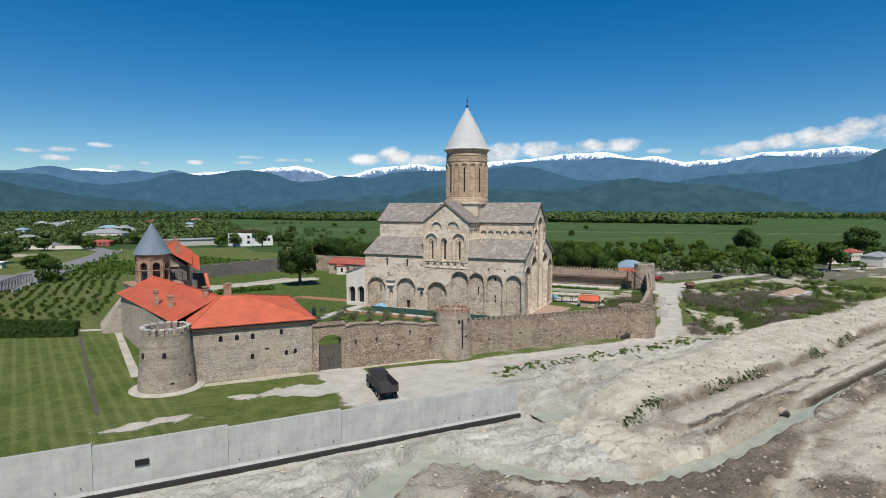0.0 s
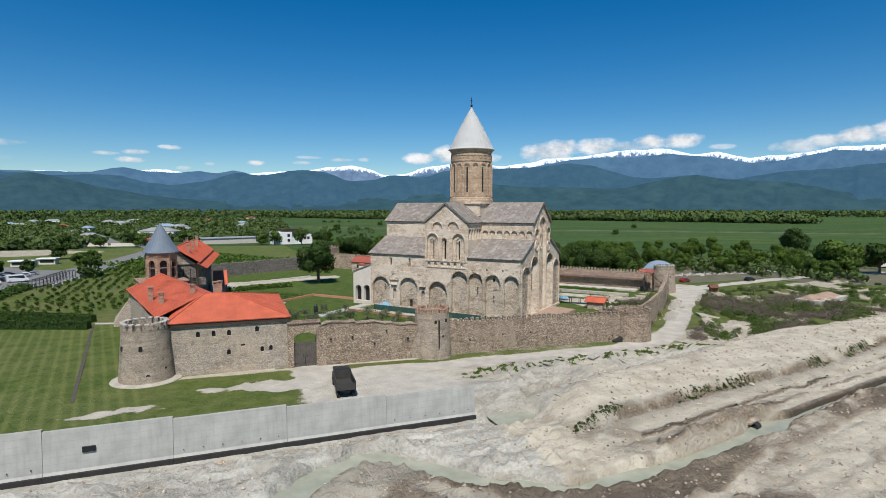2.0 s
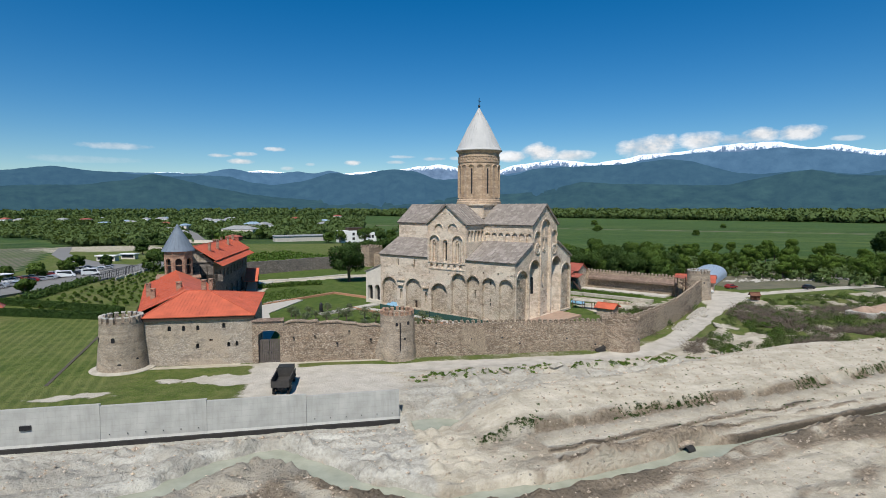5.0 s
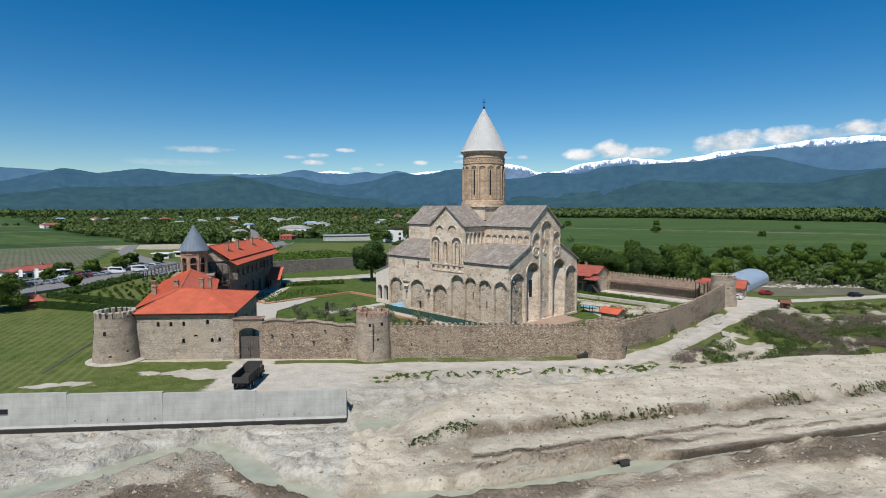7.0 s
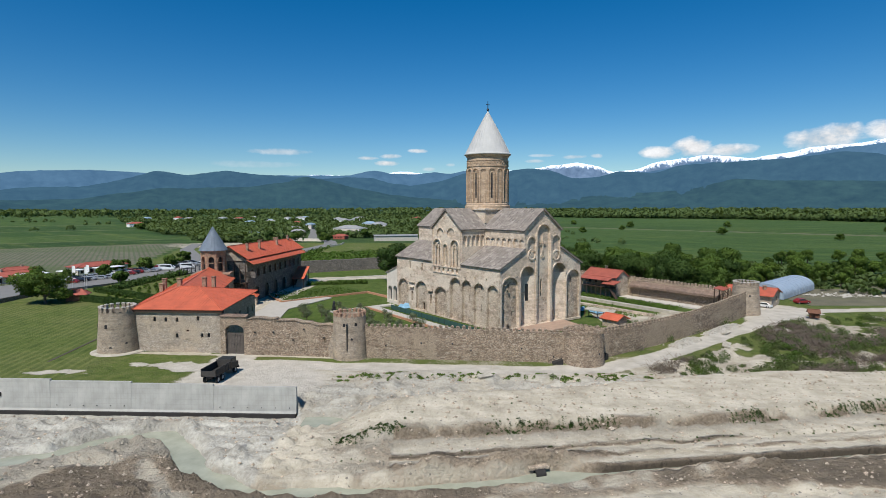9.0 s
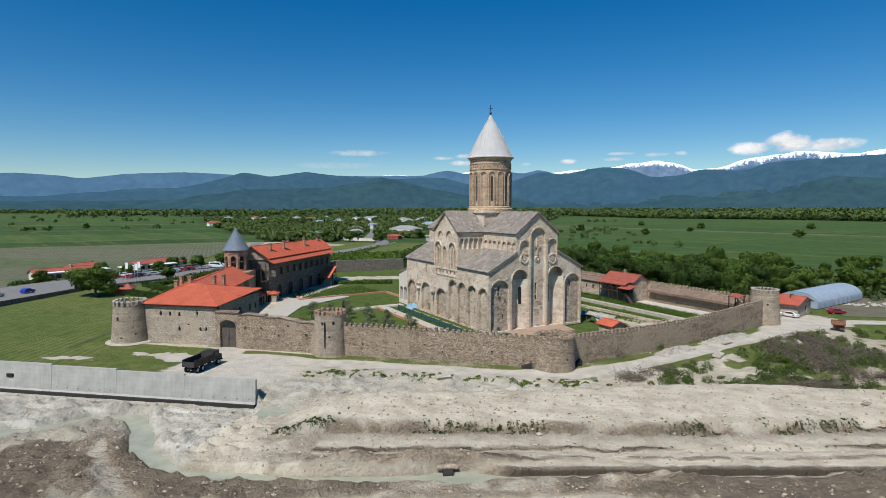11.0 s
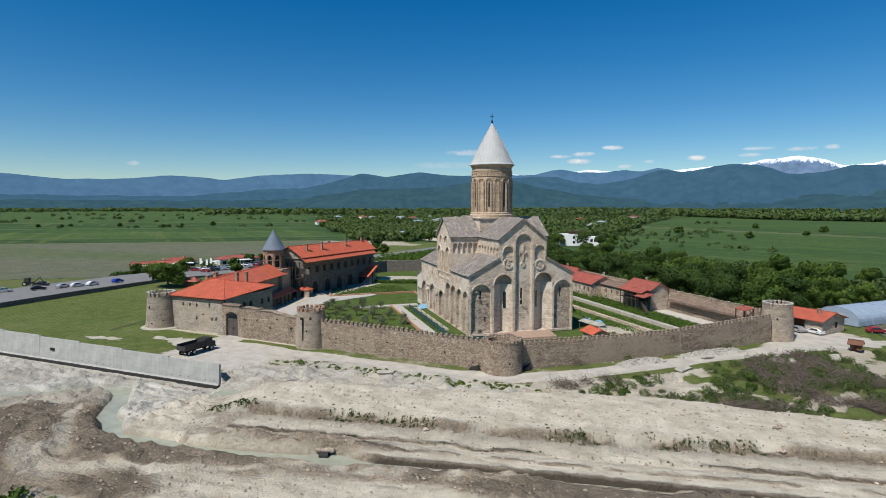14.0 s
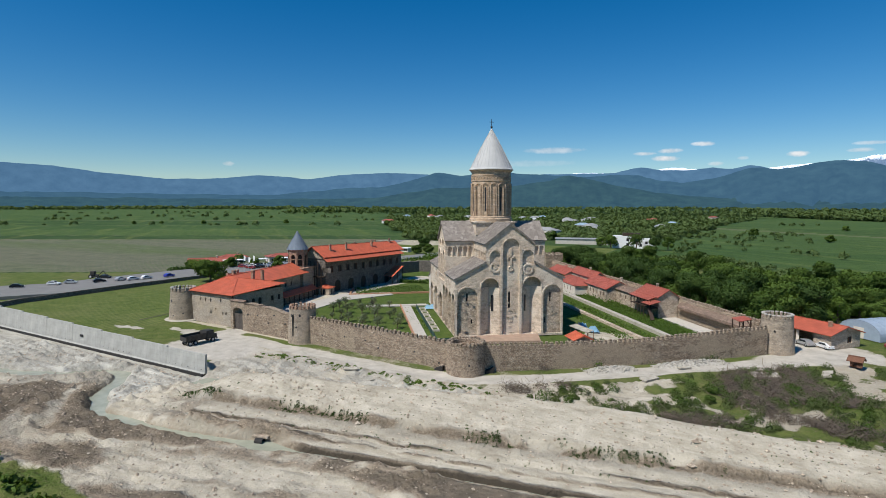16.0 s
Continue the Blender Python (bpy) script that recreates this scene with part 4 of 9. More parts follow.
def mountain_range(name, crest, r_ridge, depth, material, seed, label, rough=0.12, relief=0.30):
    """A range with summits and saddles at the given azimuths and heights (degrees), and spurs running down to the plain."""
    eye = Vector((66, -15))
    na, nr = 1400, 26
    az = np.linspace(-100, 100, na)
    el = np.interp(az, [p[0] for p in crest], [p[1] for p in crest])
    el = np.convolve(np.pad(el, 4, mode="edge"), np.hanning(11)[1:-1] / np.hanning(11).sum(), mode="valid")
    el = el + rough * (fbm(az * 10 + seed, az * 0 + seed, 24, 5, 0.62) + 0.5 * np.abs(fbm(az * 10 + seed, az * 0, 9, 3)))
    verts = []
    for j in range(nr):
        f = (j / (nr - 1)) ** 0.65
        r = r_ridge - depth * (1 - f)
        spur = fbm(az * 40 + seed, az * 0 + f * 60 + seed, 90, 5, 0.6)
        zz = (26 + np.tan(np.radians(el)) * r_ridge) * (f ** 1.25 + relief * spur * math.sin(math.pi * min(1, f * 1.02))) - 14 * (1 - f)
        rr = r + 90 * spur * (1 - f)
        verts.append(np.stack([eye.x + np.sin(np.radians(az)) * rr, eye.y + np.cos(np.radians(az)) * rr, np.minimum(zz, 26 + np.tan(np.radians(el)) * r)], -1))
    co = np.concatenate(verts)
    faces = [(j * na + i, j * na + i + 1, (j + 1) * na + i + 1, (j + 1) * na + i) for j in range(nr - 1) for i in range(na - 1)]
    me = bpy.data.meshes.new(name)
    me.from_pydata(co.tolist(), [], faces)
    me.polygons.foreach_set("use_smooth", [True] * len(faces))
    rise = me.attributes.new("rise", "FLOAT", "POINT")
    rise.data.foreach_set("value", np.repeat([(j / (nr - 1)) ** 0.65 for j in range(nr)], na).astype(np.float32))
    me.materials.append(material)
    tagged(new(name, me), label, "mountains", kind="structure")


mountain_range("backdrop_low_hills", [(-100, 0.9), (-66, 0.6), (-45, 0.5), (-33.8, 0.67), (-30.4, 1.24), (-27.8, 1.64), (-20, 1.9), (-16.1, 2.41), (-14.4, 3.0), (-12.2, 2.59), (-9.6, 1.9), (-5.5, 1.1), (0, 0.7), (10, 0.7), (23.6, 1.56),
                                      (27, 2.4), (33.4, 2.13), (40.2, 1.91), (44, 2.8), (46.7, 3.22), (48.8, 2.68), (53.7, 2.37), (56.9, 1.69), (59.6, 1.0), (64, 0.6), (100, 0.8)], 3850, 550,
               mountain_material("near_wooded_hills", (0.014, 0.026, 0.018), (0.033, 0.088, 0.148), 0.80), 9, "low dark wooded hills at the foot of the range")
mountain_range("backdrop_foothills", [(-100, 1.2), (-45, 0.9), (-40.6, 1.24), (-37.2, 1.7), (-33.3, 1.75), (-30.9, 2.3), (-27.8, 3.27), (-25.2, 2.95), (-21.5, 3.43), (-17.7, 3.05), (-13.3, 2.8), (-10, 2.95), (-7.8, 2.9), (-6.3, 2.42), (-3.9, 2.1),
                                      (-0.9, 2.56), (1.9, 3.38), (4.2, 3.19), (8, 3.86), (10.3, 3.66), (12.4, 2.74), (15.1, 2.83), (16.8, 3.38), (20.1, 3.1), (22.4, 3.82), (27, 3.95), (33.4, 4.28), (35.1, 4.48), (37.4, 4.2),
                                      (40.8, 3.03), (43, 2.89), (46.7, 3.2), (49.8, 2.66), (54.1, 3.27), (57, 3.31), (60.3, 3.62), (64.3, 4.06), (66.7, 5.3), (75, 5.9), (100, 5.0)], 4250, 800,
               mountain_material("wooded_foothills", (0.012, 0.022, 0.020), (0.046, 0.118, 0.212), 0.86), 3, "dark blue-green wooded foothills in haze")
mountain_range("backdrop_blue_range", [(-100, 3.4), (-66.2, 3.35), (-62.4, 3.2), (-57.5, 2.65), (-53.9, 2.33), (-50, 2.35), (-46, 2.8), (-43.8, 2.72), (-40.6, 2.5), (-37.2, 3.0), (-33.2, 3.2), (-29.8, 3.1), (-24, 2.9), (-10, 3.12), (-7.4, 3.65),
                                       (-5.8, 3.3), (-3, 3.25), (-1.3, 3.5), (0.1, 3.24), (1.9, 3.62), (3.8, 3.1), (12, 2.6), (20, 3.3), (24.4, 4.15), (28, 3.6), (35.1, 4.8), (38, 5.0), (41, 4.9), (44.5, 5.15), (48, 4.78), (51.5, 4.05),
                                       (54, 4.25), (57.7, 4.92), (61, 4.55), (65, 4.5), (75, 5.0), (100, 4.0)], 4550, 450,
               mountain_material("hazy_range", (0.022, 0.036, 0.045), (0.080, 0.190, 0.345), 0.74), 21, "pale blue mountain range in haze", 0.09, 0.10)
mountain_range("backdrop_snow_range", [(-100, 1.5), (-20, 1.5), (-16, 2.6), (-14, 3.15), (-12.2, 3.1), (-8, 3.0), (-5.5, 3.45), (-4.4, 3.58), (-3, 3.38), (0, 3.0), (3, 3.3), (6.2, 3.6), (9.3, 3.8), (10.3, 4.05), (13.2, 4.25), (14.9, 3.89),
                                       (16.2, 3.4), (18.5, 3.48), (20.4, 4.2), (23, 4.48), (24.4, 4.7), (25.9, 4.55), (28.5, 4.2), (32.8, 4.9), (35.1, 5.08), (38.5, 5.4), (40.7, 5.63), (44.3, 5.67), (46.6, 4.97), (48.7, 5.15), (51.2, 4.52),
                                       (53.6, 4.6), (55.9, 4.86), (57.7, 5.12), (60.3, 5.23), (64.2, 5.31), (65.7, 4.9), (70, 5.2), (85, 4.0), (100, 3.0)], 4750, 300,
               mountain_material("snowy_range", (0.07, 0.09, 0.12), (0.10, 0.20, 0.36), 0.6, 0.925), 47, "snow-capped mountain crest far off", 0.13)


# ---------------------------------------------------------------- masonry helpers
from mathutils.geometry import tessellate_polygon


def arch(s0, s1, z0, top, n=10):
    """Outline of a round-headed opening, anticlockwise."""
    r = (s1 - s0) / 2
    c, zs = (s0 + s1) / 2, top - r
    return [(s0, z0), (s1, z0)] + [(c + r * math.cos(math.pi * i / n), zs + r * math.sin(math.pi * i / n)) for i in range(n + 1)]


def rect(s0, s1, z0, z1):
    return [(s0, z0), (s1, z0), (s1, z1), (s0, z1)]


def face_with_recesses(bm, P, outline, recesses, d=0.0):
    """A wall face at depth d; each recess is (outline, depth, inner recesses)."""
    polys = [outline] + [r[0] for r in recesses]
    flat = [p for poly in polys for p in poly]
    vs = [bm.verts.new(P(s, z, d)) for s, z in flat]
    for tri in tessellate_polygon([[Vector((s, z, 0)) for s, z in poly] for poly in polys]):
        a, b, c = [flat[i] for i in tri]
        area = (b[0] - a[0]) * (c[1] - a[1]) - (b[1] - a[1]) * (c[0] - a[0])
        if abs(area) < 1e-7:
            continue
        t = tri if area > 0 else tri[::-1]
        bm.faces.new([vs[i] for i in t])
    for poly, depth, inner in recesses:
        a = [bm.verts.new(P(s, z, d)) for s, z in poly]
        b = [bm.verts.new(P(s, z, d + depth)) for s, z in poly]
        n = len(poly)
        for i in range(n):
            j = (i + 1) % n
            bm.faces.new((a[i], a[j], b[j], b[i]))
        face_with_recesses(bm, P, poly, inner, d + depth)


def arch_band(bm, P, s0, s1, z0, top, w, proud, n=12):
    """A moulding that stands proud round an arch, with its two legs."""
    o, i = arch(s0 - w, s1 + w, z0, top + w, n), arch(s0, s1, z0, top, n)
    o, i = o[1:] + o[:1], i[1:] + i[:1]
    for k in range(len(o) - 1):
        q = [P(*o[k], -proud), P(*o[k + 1], -proud), P(*i[k + 1], -proud), P(*i[k], -proud)]
        qb = [P(*o[k], 0), P(*o[k + 1], 0), P(*i[k + 1], 0), P(*i[k], 0)]
        f = [bm.verts.new(p) for p in q]
        g = [bm.verts.new(p) for p in qb]
        bm.faces.new(f)
        bm.faces.new((f[1], f[0], g[0], g[1]))
        bm.faces.new((f[3], f[2], g[2], g[3]))


def bar(bm, P, s0, s1, z0, z1, proud, back=0.0):
    q = [P(s, z, -proud) for s, z in rect(s0, s1, z0, z1)]
    b = [P(s, z, back) for s, z in rect(s0, s1, z0, z1)]
    f, g = [bm.verts.new(p) for p in q], [bm.verts.new(p) for p in b]
    bm.faces.new(f)
    for i in range(4):
        j = (i + 1) % 4
        bm.faces.new((f[j], f[i], g[i], g[j]))


def disc_relief(bm, P, s, z, r, proud, n=20):
    """Carved roundel: rim, sunk field and a boss."""
    for r0, r1, p in ((r, r * 0.72, proud), (r * 0.4, 0.0, proud * 0.8)):
        a = [bm.verts.new(P(s + r0 * math.cos(2 * math.pi * i / n), z + r0 * math.sin(2 * math.pi * i / n), 0)) for i in range(n)]
        b = [bm.verts.new(P(s + r0 * 0.96 * math.cos(2 * math.pi * i / n), z + r0 * 0.96 * math.sin(2 * math.pi * i / n), -p)) for i in range(n)]
        for i in range(n):
            bm.faces.new((a[i], a[(i + 1) % n], b[(i + 1) % n], b[i]))
        if r1:
            c = [bm.verts.new(P(s + r1 * math.cos(2 * math.pi * i / n), z + r1 * math.sin(2 * math.pi * i / n), -p)) for i in range(n)]
            e = [bm.verts.new(P(s + r1 * math.cos(2 * math.pi * i / n), z + r1 * math.sin(2 * math.pi * i / n), 0)) for i in range(n)]
            for i in range(n):
                j = (i + 1) % n
                bm.faces.new((b[i], b[j], c[j], c[i]))
                bm.faces.new((c[i], c[j], e[j], e[i]))
        else:
            bm.faces.new(b)


def window_slit(P, s, z0, z1, w, depth, parent, arched=True):
    """Dark pane with a narrow stone frame, sunk in the wall."""
    bm = bmesh.new()
    poly = arch(s - w / 2, s + w / 2, z0, z1, 6) if arched else rect(s - w / 2, s + w / 2, z0, z1)
    bm.faces.new([bm.verts.new(P(a, b, depth - 0.02)) for a, b in poly])
    return part("window", bm, M["void"], parent, "narrow dark slit window")


# ---------------------------------------------------------------- cathedral
def build_cathedral():
    ch = thing("cathedral", "pale stone medieval cathedral with tall drum and conical dome", "church", 74.8, 125.2, -0.1, -53.16)
    UW, UE, VA, VN, UT = -22.9, 19.5, 13.2, 5.9, 6.0
    ZA, ZN, ZR, ZJ = 13.8, 22.1, 26.7, 17.9
    slits = []

    # south front (also used for the unseen north front, mirrored)
    def south_P(s, z, d):
        return Vector((s, -VA + d, z))

    def slit(P, s, z0, z1, w, depth):
        slits.append((P, s, z0, z1, w, depth))
        return (arch(s - w / 2, s + w / 2, z0, z1, 6), 0.35, [])

    R = []
    R.append((arch(-22.2, -16.9, 0.5, 7.8), 0.55, [slit(south_P, -18.6, 4.2, 6.0, 0.4, 0.9)]))
    R.append((arch(-15.8, -14.7, 2.4, 5.0), 0.5, []))
    R.append((arch(-13.6, -8.3, 0.45, 8.0), 0.6, [(rect(-11.15, -10.1, 0.5, 2.4), 0.5, [])]))
    R.append((arch(-7.1, -6.1, 2.4, 5.0), 0.5, []))
    R.append((arch(-4.9, 0.2, 0.4, 7.5), 0.7, []))
    R.append((arch(1.5, 5.8, 0.3, 10.4), 0.75, []))
    R.append((arch(6.2, 9.8, 0.3, 10.2), 0.6, [slit(south_P, 8.3, 5.0, 7.3, 0.35, 0.95)]))
    R.append((arch(10.6, 14.4, 0.3, 10.05), 0.6, [slit(south_P, 12.5, 3.4, 5.2, 0.4, 0.95), slit(south_P, 12.5, 8.4, 9.3, 0.5, 0.95)]))
    R.append((arch(15.3, 19.0, 0.3, 10.05), 0.6, []))
    for s in (-16.45, -10.65):
        R.append((arch(s - 0.5, s + 0.5, 10.8, 13.0, 6), 0.15, [slit(south_P, s, 11.0, 12.8, 0.45, 0.5)]))
    for s, w in ((-3.78, 3.1), (3.4, 3.1)):
        R.append((arch(s - w / 2, s + w / 2, 12.9, 19.4), 0.3, [(arch(s - 0.75, s + 0.75, 12.9, 18.4), 0.3, [slit(south_P, s, 13.2, 17.7, 0.55, 0.95)])]))
    R.append((arch(-1.1, 0.4, 12.9, 18.3), 0.3, [slit(south_P, -0.38, 13.2, 17.8, 0.55, 0.65)]))
    R.append((arch(-3.7, -1.15, 20.2, 22.2), 0.22, []))
    R.append((arch(0.45, 3.4, 20.2, 22.3), 0.22, []))
    for i in range(6):
        s = -4.86 + i * 1.83
        R.append((arch(s - 0.45, s + 0.45, 11.35, 12.4, 6), 0.4, []))
    for s in (11.0, 15.0):
        R.append((arch(s - 0.22, s + 0.22, 10.9, 11.4, 6), 0.6, []))
    for s, z in ((-1.2, 24.3), (-0.2, 24.4), (0.9, 24.3), (0.6, 9.7), (-5.5, 9.9)):
        R.append((rect(s - 0.14, s + 0.14, z, z + 0.3), 0.4, []))
    out = [(UW, 0), (UE, 0), (UE, ZA), (UT, ZA), (UT, ZN), (0, ZR), (-UT, ZN), (-UT, ZA), (UW, ZA)]
    bm = bmesh.new()
    face_with_recesses(bm, south_P, out, R)
    for f in bm.faces:
        c = f.calc_center_median()
        f.material_index = 1 if c.z < 10.6 and (c.y > -VA + 0.2 or (c.x > 0.4 and c.z < 9.5)) else 0
    part("south_wall", bm, [M["ashlar"], M["rough"]], ch)
    def one(name, fn, material, label=""):
        bm = bmesh.new()
        fn(bm)
        bmesh.ops.remove_doubles(bm, verts=bm.verts[:], dist=0.001)
        return part(name, bm, material, ch, label)
    for s, w in ((-3.78, 3.1), (3.4, 3.1)):
        one("arch_moulding", lambda bm: arch_band(bm, south_P, s - w / 2, s + w / 2, 13.0, 19.4, 0.22, 0.22), M["ashlar"], "carved stone window surround")
        one("arch_moulding", lambda bm: arch_band(bm, south_P, s - 0.55, s + 0.55, 13.0, 18.15, 0.2, 0.12), M["ashlar"])
    one("arch_moulding", lambda bm: arch_band(bm, south_P, -1.1, 0.4, 13.0, 18.3, 0.2, 0.18), M["ashlar"])
    for s0, s1, t in ((-3.7, -1.15, 22.2), (0.45, 3.4, 22.3)):
        one("arch_moulding", lambda bm: arch_band(bm, south_P, s0, s1, 20.8, t, 0.2, 0.16), M["ashlar"])
    for z0, z1 in ((12.6, 12.85), (11.05, 11.25)):
        one("string_course", lambda bm: bar(bm, south_P, -5.6, 5.4, z0, z1, 0.15), M["ashlar"])
    for s in (-5.75, 5.55):
        one("pilaster", lambda bm: bar(bm, south_P, s - 0.2, s + 0.2, 12.6, 21.8, 0.18), M["ashlar"])
    for s0, s1, t in ((-22.2, -16.9, 7.8), (-13.6, -8.3, 8.0), (-4.9, 0.2, 7.5), (1.5, 5.8, 10.4), (6.2, 9.8, 10.2), (10.6, 14.4, 10.05), (15.3, 19.0, 10.05)):
        one("arch_band", lambda bm: arch_band(bm, south_P, s0, s1, t - (s1 - s0) / 2 - 0.3, t, 0.28, 0.1), M["rough"], "worn stone arch band")
    for s in (6.0, 10.2, 14.85, 19.2):
        one("pilaster", lambda bm: bar(bm, south_P, s - 0.22, s + 0.22, 0.2, 8.0, 0.14), M["rough"])
    one("string_course", lambda bm: bar(bm, south_P, -16.6, -13.9, 7.2, 7.45, 0.35), M["rough"])
    for s in (-15.25, -6.6):
        one("niche_canopy", lambda bm: slab(bm, [(s - 0.9, -VA - 0.55, 6.0), (s + 0.9, -VA - 0.55, 6.0), (s + 0.9, -VA, 6.5), (s - 0.9, -VA, 6.5)], 0.12), M["rough"], "small stone canopy over a niche")
    bm = bmesh.new()
    box(bm, -11.1, -10.15, -VA + 0.95, -VA + 1.02, 0.5, 2.4)
    part("side_door", bm, M["timber"], ch, "small dark wooden door")

    # north front
    def north_P(s, z, d):
        return Vector((-s, VA - d, z))
    bm = bmesh.new()
    face_with_recesses(bm, north_P, [(-UE, 0), (-UW, 0), (-UW, ZA), (UT, ZA), (UT, ZN), (0, ZR), (-UT, ZN), (-UT, ZA), (-UE, ZA)], [(arch(-18 + i * 5.5, -14.5 + i * 5.5, 0.4, 9.5), 0.6, []) for i in range(7)])
    part("north_wall", bm, M["ashlar"], ch)

    # east front
    def east_P(s, z, d):
        return Vector((UE - d, s, z))
    E = []
    E.append((arch(-12.7, -7.85, 0.3, 11.9), 0.5, [slit(east_P, -10.3, 8.5, 10.5, 0.45, 0.85), slit(east_P, -9.1, 3.1, 4.5, 0.35, 0.85)]))
    E.append((arch(8.3, 12.8, 0.3, 12.2), 0.5, [slit(east_P, 10.2, 8.1, 10.4, 0.45, 0.85), slit(east_P, 8.95, 2.8, 4.2, 0.35, 0.85)]))
    E.append((arch(-7.0, -2.6, 0.4, 14.0), 1.9, []))
    E.append((arch(3.2, 7.8, 0.4, 14.2), 1.9, []))
    E.append((arch(-1.75, 2.25, 0.5, 23.3), 0.45, [slit(east_P, -0.0, 6.7, 10.7, 0.6, 0.8)]))
    E.append((arch(-4.9, -2.35, 17.2, 20.5), 0.35, []))
    E.append((arch(3.05, 5.7, 17.0, 20.7), 0.35, []))
    bm = bmesh.new()
    face_with_recesses(bm, east_P, [(-VA, 0), (VA, 0), (VA, ZA), (VN, ZJ), (VN, ZN), (0, ZR), (-VN, ZN), (-VN, ZJ), (-VA, ZA)], E)
    for f in bm.faces:
        c = f.calc_center_median()
        f.material_index = 1 if c.z < 11 and abs(c.y) > 8 and c.x < UE - 0.2 else 0
    part("east_wall", bm, [M["ashlar"], M["rough"]], ch)
    # sloping inner faces of the two deep niches
    for s0, s1, top in ((-7.0, -2.6, 11.7), (3.2, 7.8, 11.8)):
        bm = bmesh.new()
        for a, b in ((s0, (s0 + s1) / 2), (s1, (s0 + s1) / 2)):
            q = [east_P(a, 0.4, 0.15), east_P(b, 0.4, 1.8), east_P(b, top, 1.8), east_P(a, top, 0.15)]
            vs = [bm.verts.new(p) for p in q]
            bm.faces.new(vs if a < b else vs[::-1])
        part("niche_splay", bm, M["ashlar"], ch)
    for s0, s1, t in ((-12.7, -7.85, 11.9), (8.3, 12.8, 12.2), (-7.0, -2.6, 14.0), (3.2, 7.8, 14.2), (-4.9, -2.35, 20.5), (3.05, 5.7, 20.7), (-1.75, 2.25, 23.3)):
        one("arch_band", lambda bm: arch_band(bm, east_P, s0, s1, t - (s1 - s0) / 2 - 0.2, t, 0.26, 0.16), M["ashlar"])
    for s, t in ((-7.4, 10.5), (8.05, 10.5), (-13.0, 11.5), (13.0, 11.5)):
        one("pilaster", lambda bm: bar(bm, east_P, s - 0.24, s + 0.24, 0.3, t, 0.2), M["ashlar"])
    for s in (-2.15, 2.65):
        one("pilaster", lambda bm: bar(bm, east_P, s - 0.28, s + 0.28, 0.3, 21.3, 0.28), M["ashlar"])
    one("plinth", lambda bm: bar(bm, east_P, -13.2, 13.2, 0.0, 0.5, 0.35), M["ashlar"])
    bm = bmesh.new()
    bar(bm, east_P, 0.05, 0.5, 17.0, 21.0, -0.2, 0.45)
    bar(bm, east_P, -0.6, 1.15, 18.7, 19.15, -0.2, 0.45)
    for s, z in ((-0.6, 18.55), (1.0, 18.55)):
        bar(bm, east_P, s, s + 0.16, z, z + 0.75, -0.2, 0.45)
    disc_relief(bm, lambda s, z, d: east_P(s, z, d + 0.45), 0.27, 16.2, 0.62, 0.22)
    part("carved_cross", bm, M["ashlar"], ch, "large stone relief cross")
    for s, z in ((-3.6, 16.6), (4.4, 16.1)):
        bm = bmesh.new()
        disc_relief(bm, east_P, s, z, 1.35, 0.22)
        part("roundel", bm, M["ashlar"], ch, "carved stone roundel")

    # facing stones left on the weathered lower walls
    rf = random.Random(23)
    blocks = {}
    for key in ("south", "east"):
        for mk in ("ashlar", "rough"):
            bm = bmesh.new()
            box(bm, -0.5, 0.5, -0.5, 0.5, -0.5, 0.5)
            for v in bm.verts:
                v.co += Vector((rf.uniform(-0.06, 0.06), rf.uniform(-0.06, 0.06), rf.uniform(-0.06, 0.06)))
            blocks[key, mk] = finish("facing_stone", bm, M[mk])
    zones = [("south", south_P, a, b, 0.6, top, dp, cnt) for a, b, top, dp, cnt in ((-22.0, -17.1, 5.2, 0.55, 14), (-13.4, -8.5, 5.2, 0.6, 12), (-4.7, 0.0, 5.0, 0.7, 14), (1.7, 5.6, 8.0, 0.75, 18), (6.4, 9.6, 8.2, 0.6, 14), (10.8, 14.2, 8.0, 0.6, 14), (15.5, 18.8, 8.0, 0.6, 14))]
    zones += [("south", south_P, -22.5, 19.0, 10.5, 12.2, 0.0, 34), ("south", south_P, -8.0, -5.2, 5.2, 9.5, 0.0, 12), ("south", south_P, -16.6, -13.9, 7.6, 9.8, 0.0, 10)]
    zones += [("east", east_P, a, b, 0.6, top, dp, cnt) for a, b, top, dp, cnt in ((-12.5, -8.1, 8.5, 0.5, 20), (8.5, 12.6, 8.5, 0.5, 20), (-1.6, 2.1, 6.2, 0.45, 12), (-1.6, 2.1, 11.2, 0.45, 6), (-12.8, -8.0, 12.2, 0.0, 8))]
    for key, P, a, b, z0, z1, dp, cnt in zones:
        for k in range(cnt):
            w_, h_ = rf.uniform(0.35, 0.95), rf.uniform(0.26, 0.42)
            s_, z_ = rf.uniform(a + w_ / 2, b - w_ / 2), z0 + 0.45 * int(rf.uniform(0, max(1, (z1 - z0) / 0.45))) + 0.2
            o = new("facing_stone", blocks[key, "ashlar" if rf.random() < 0.55 else "rough"])
            o.parent = ch
            q = P(s_, z_, dp)
            o.matrix_basis = pose(q.x, q.y, q.z) @ Matrix.Diagonal((w_, rf.uniform(0.10, 0.22), h_, 1) if key == "south" else (rf.uniform(0.10, 0.22), w_, h_, 1))

    # west front and porch
    bm = bmesh.new()
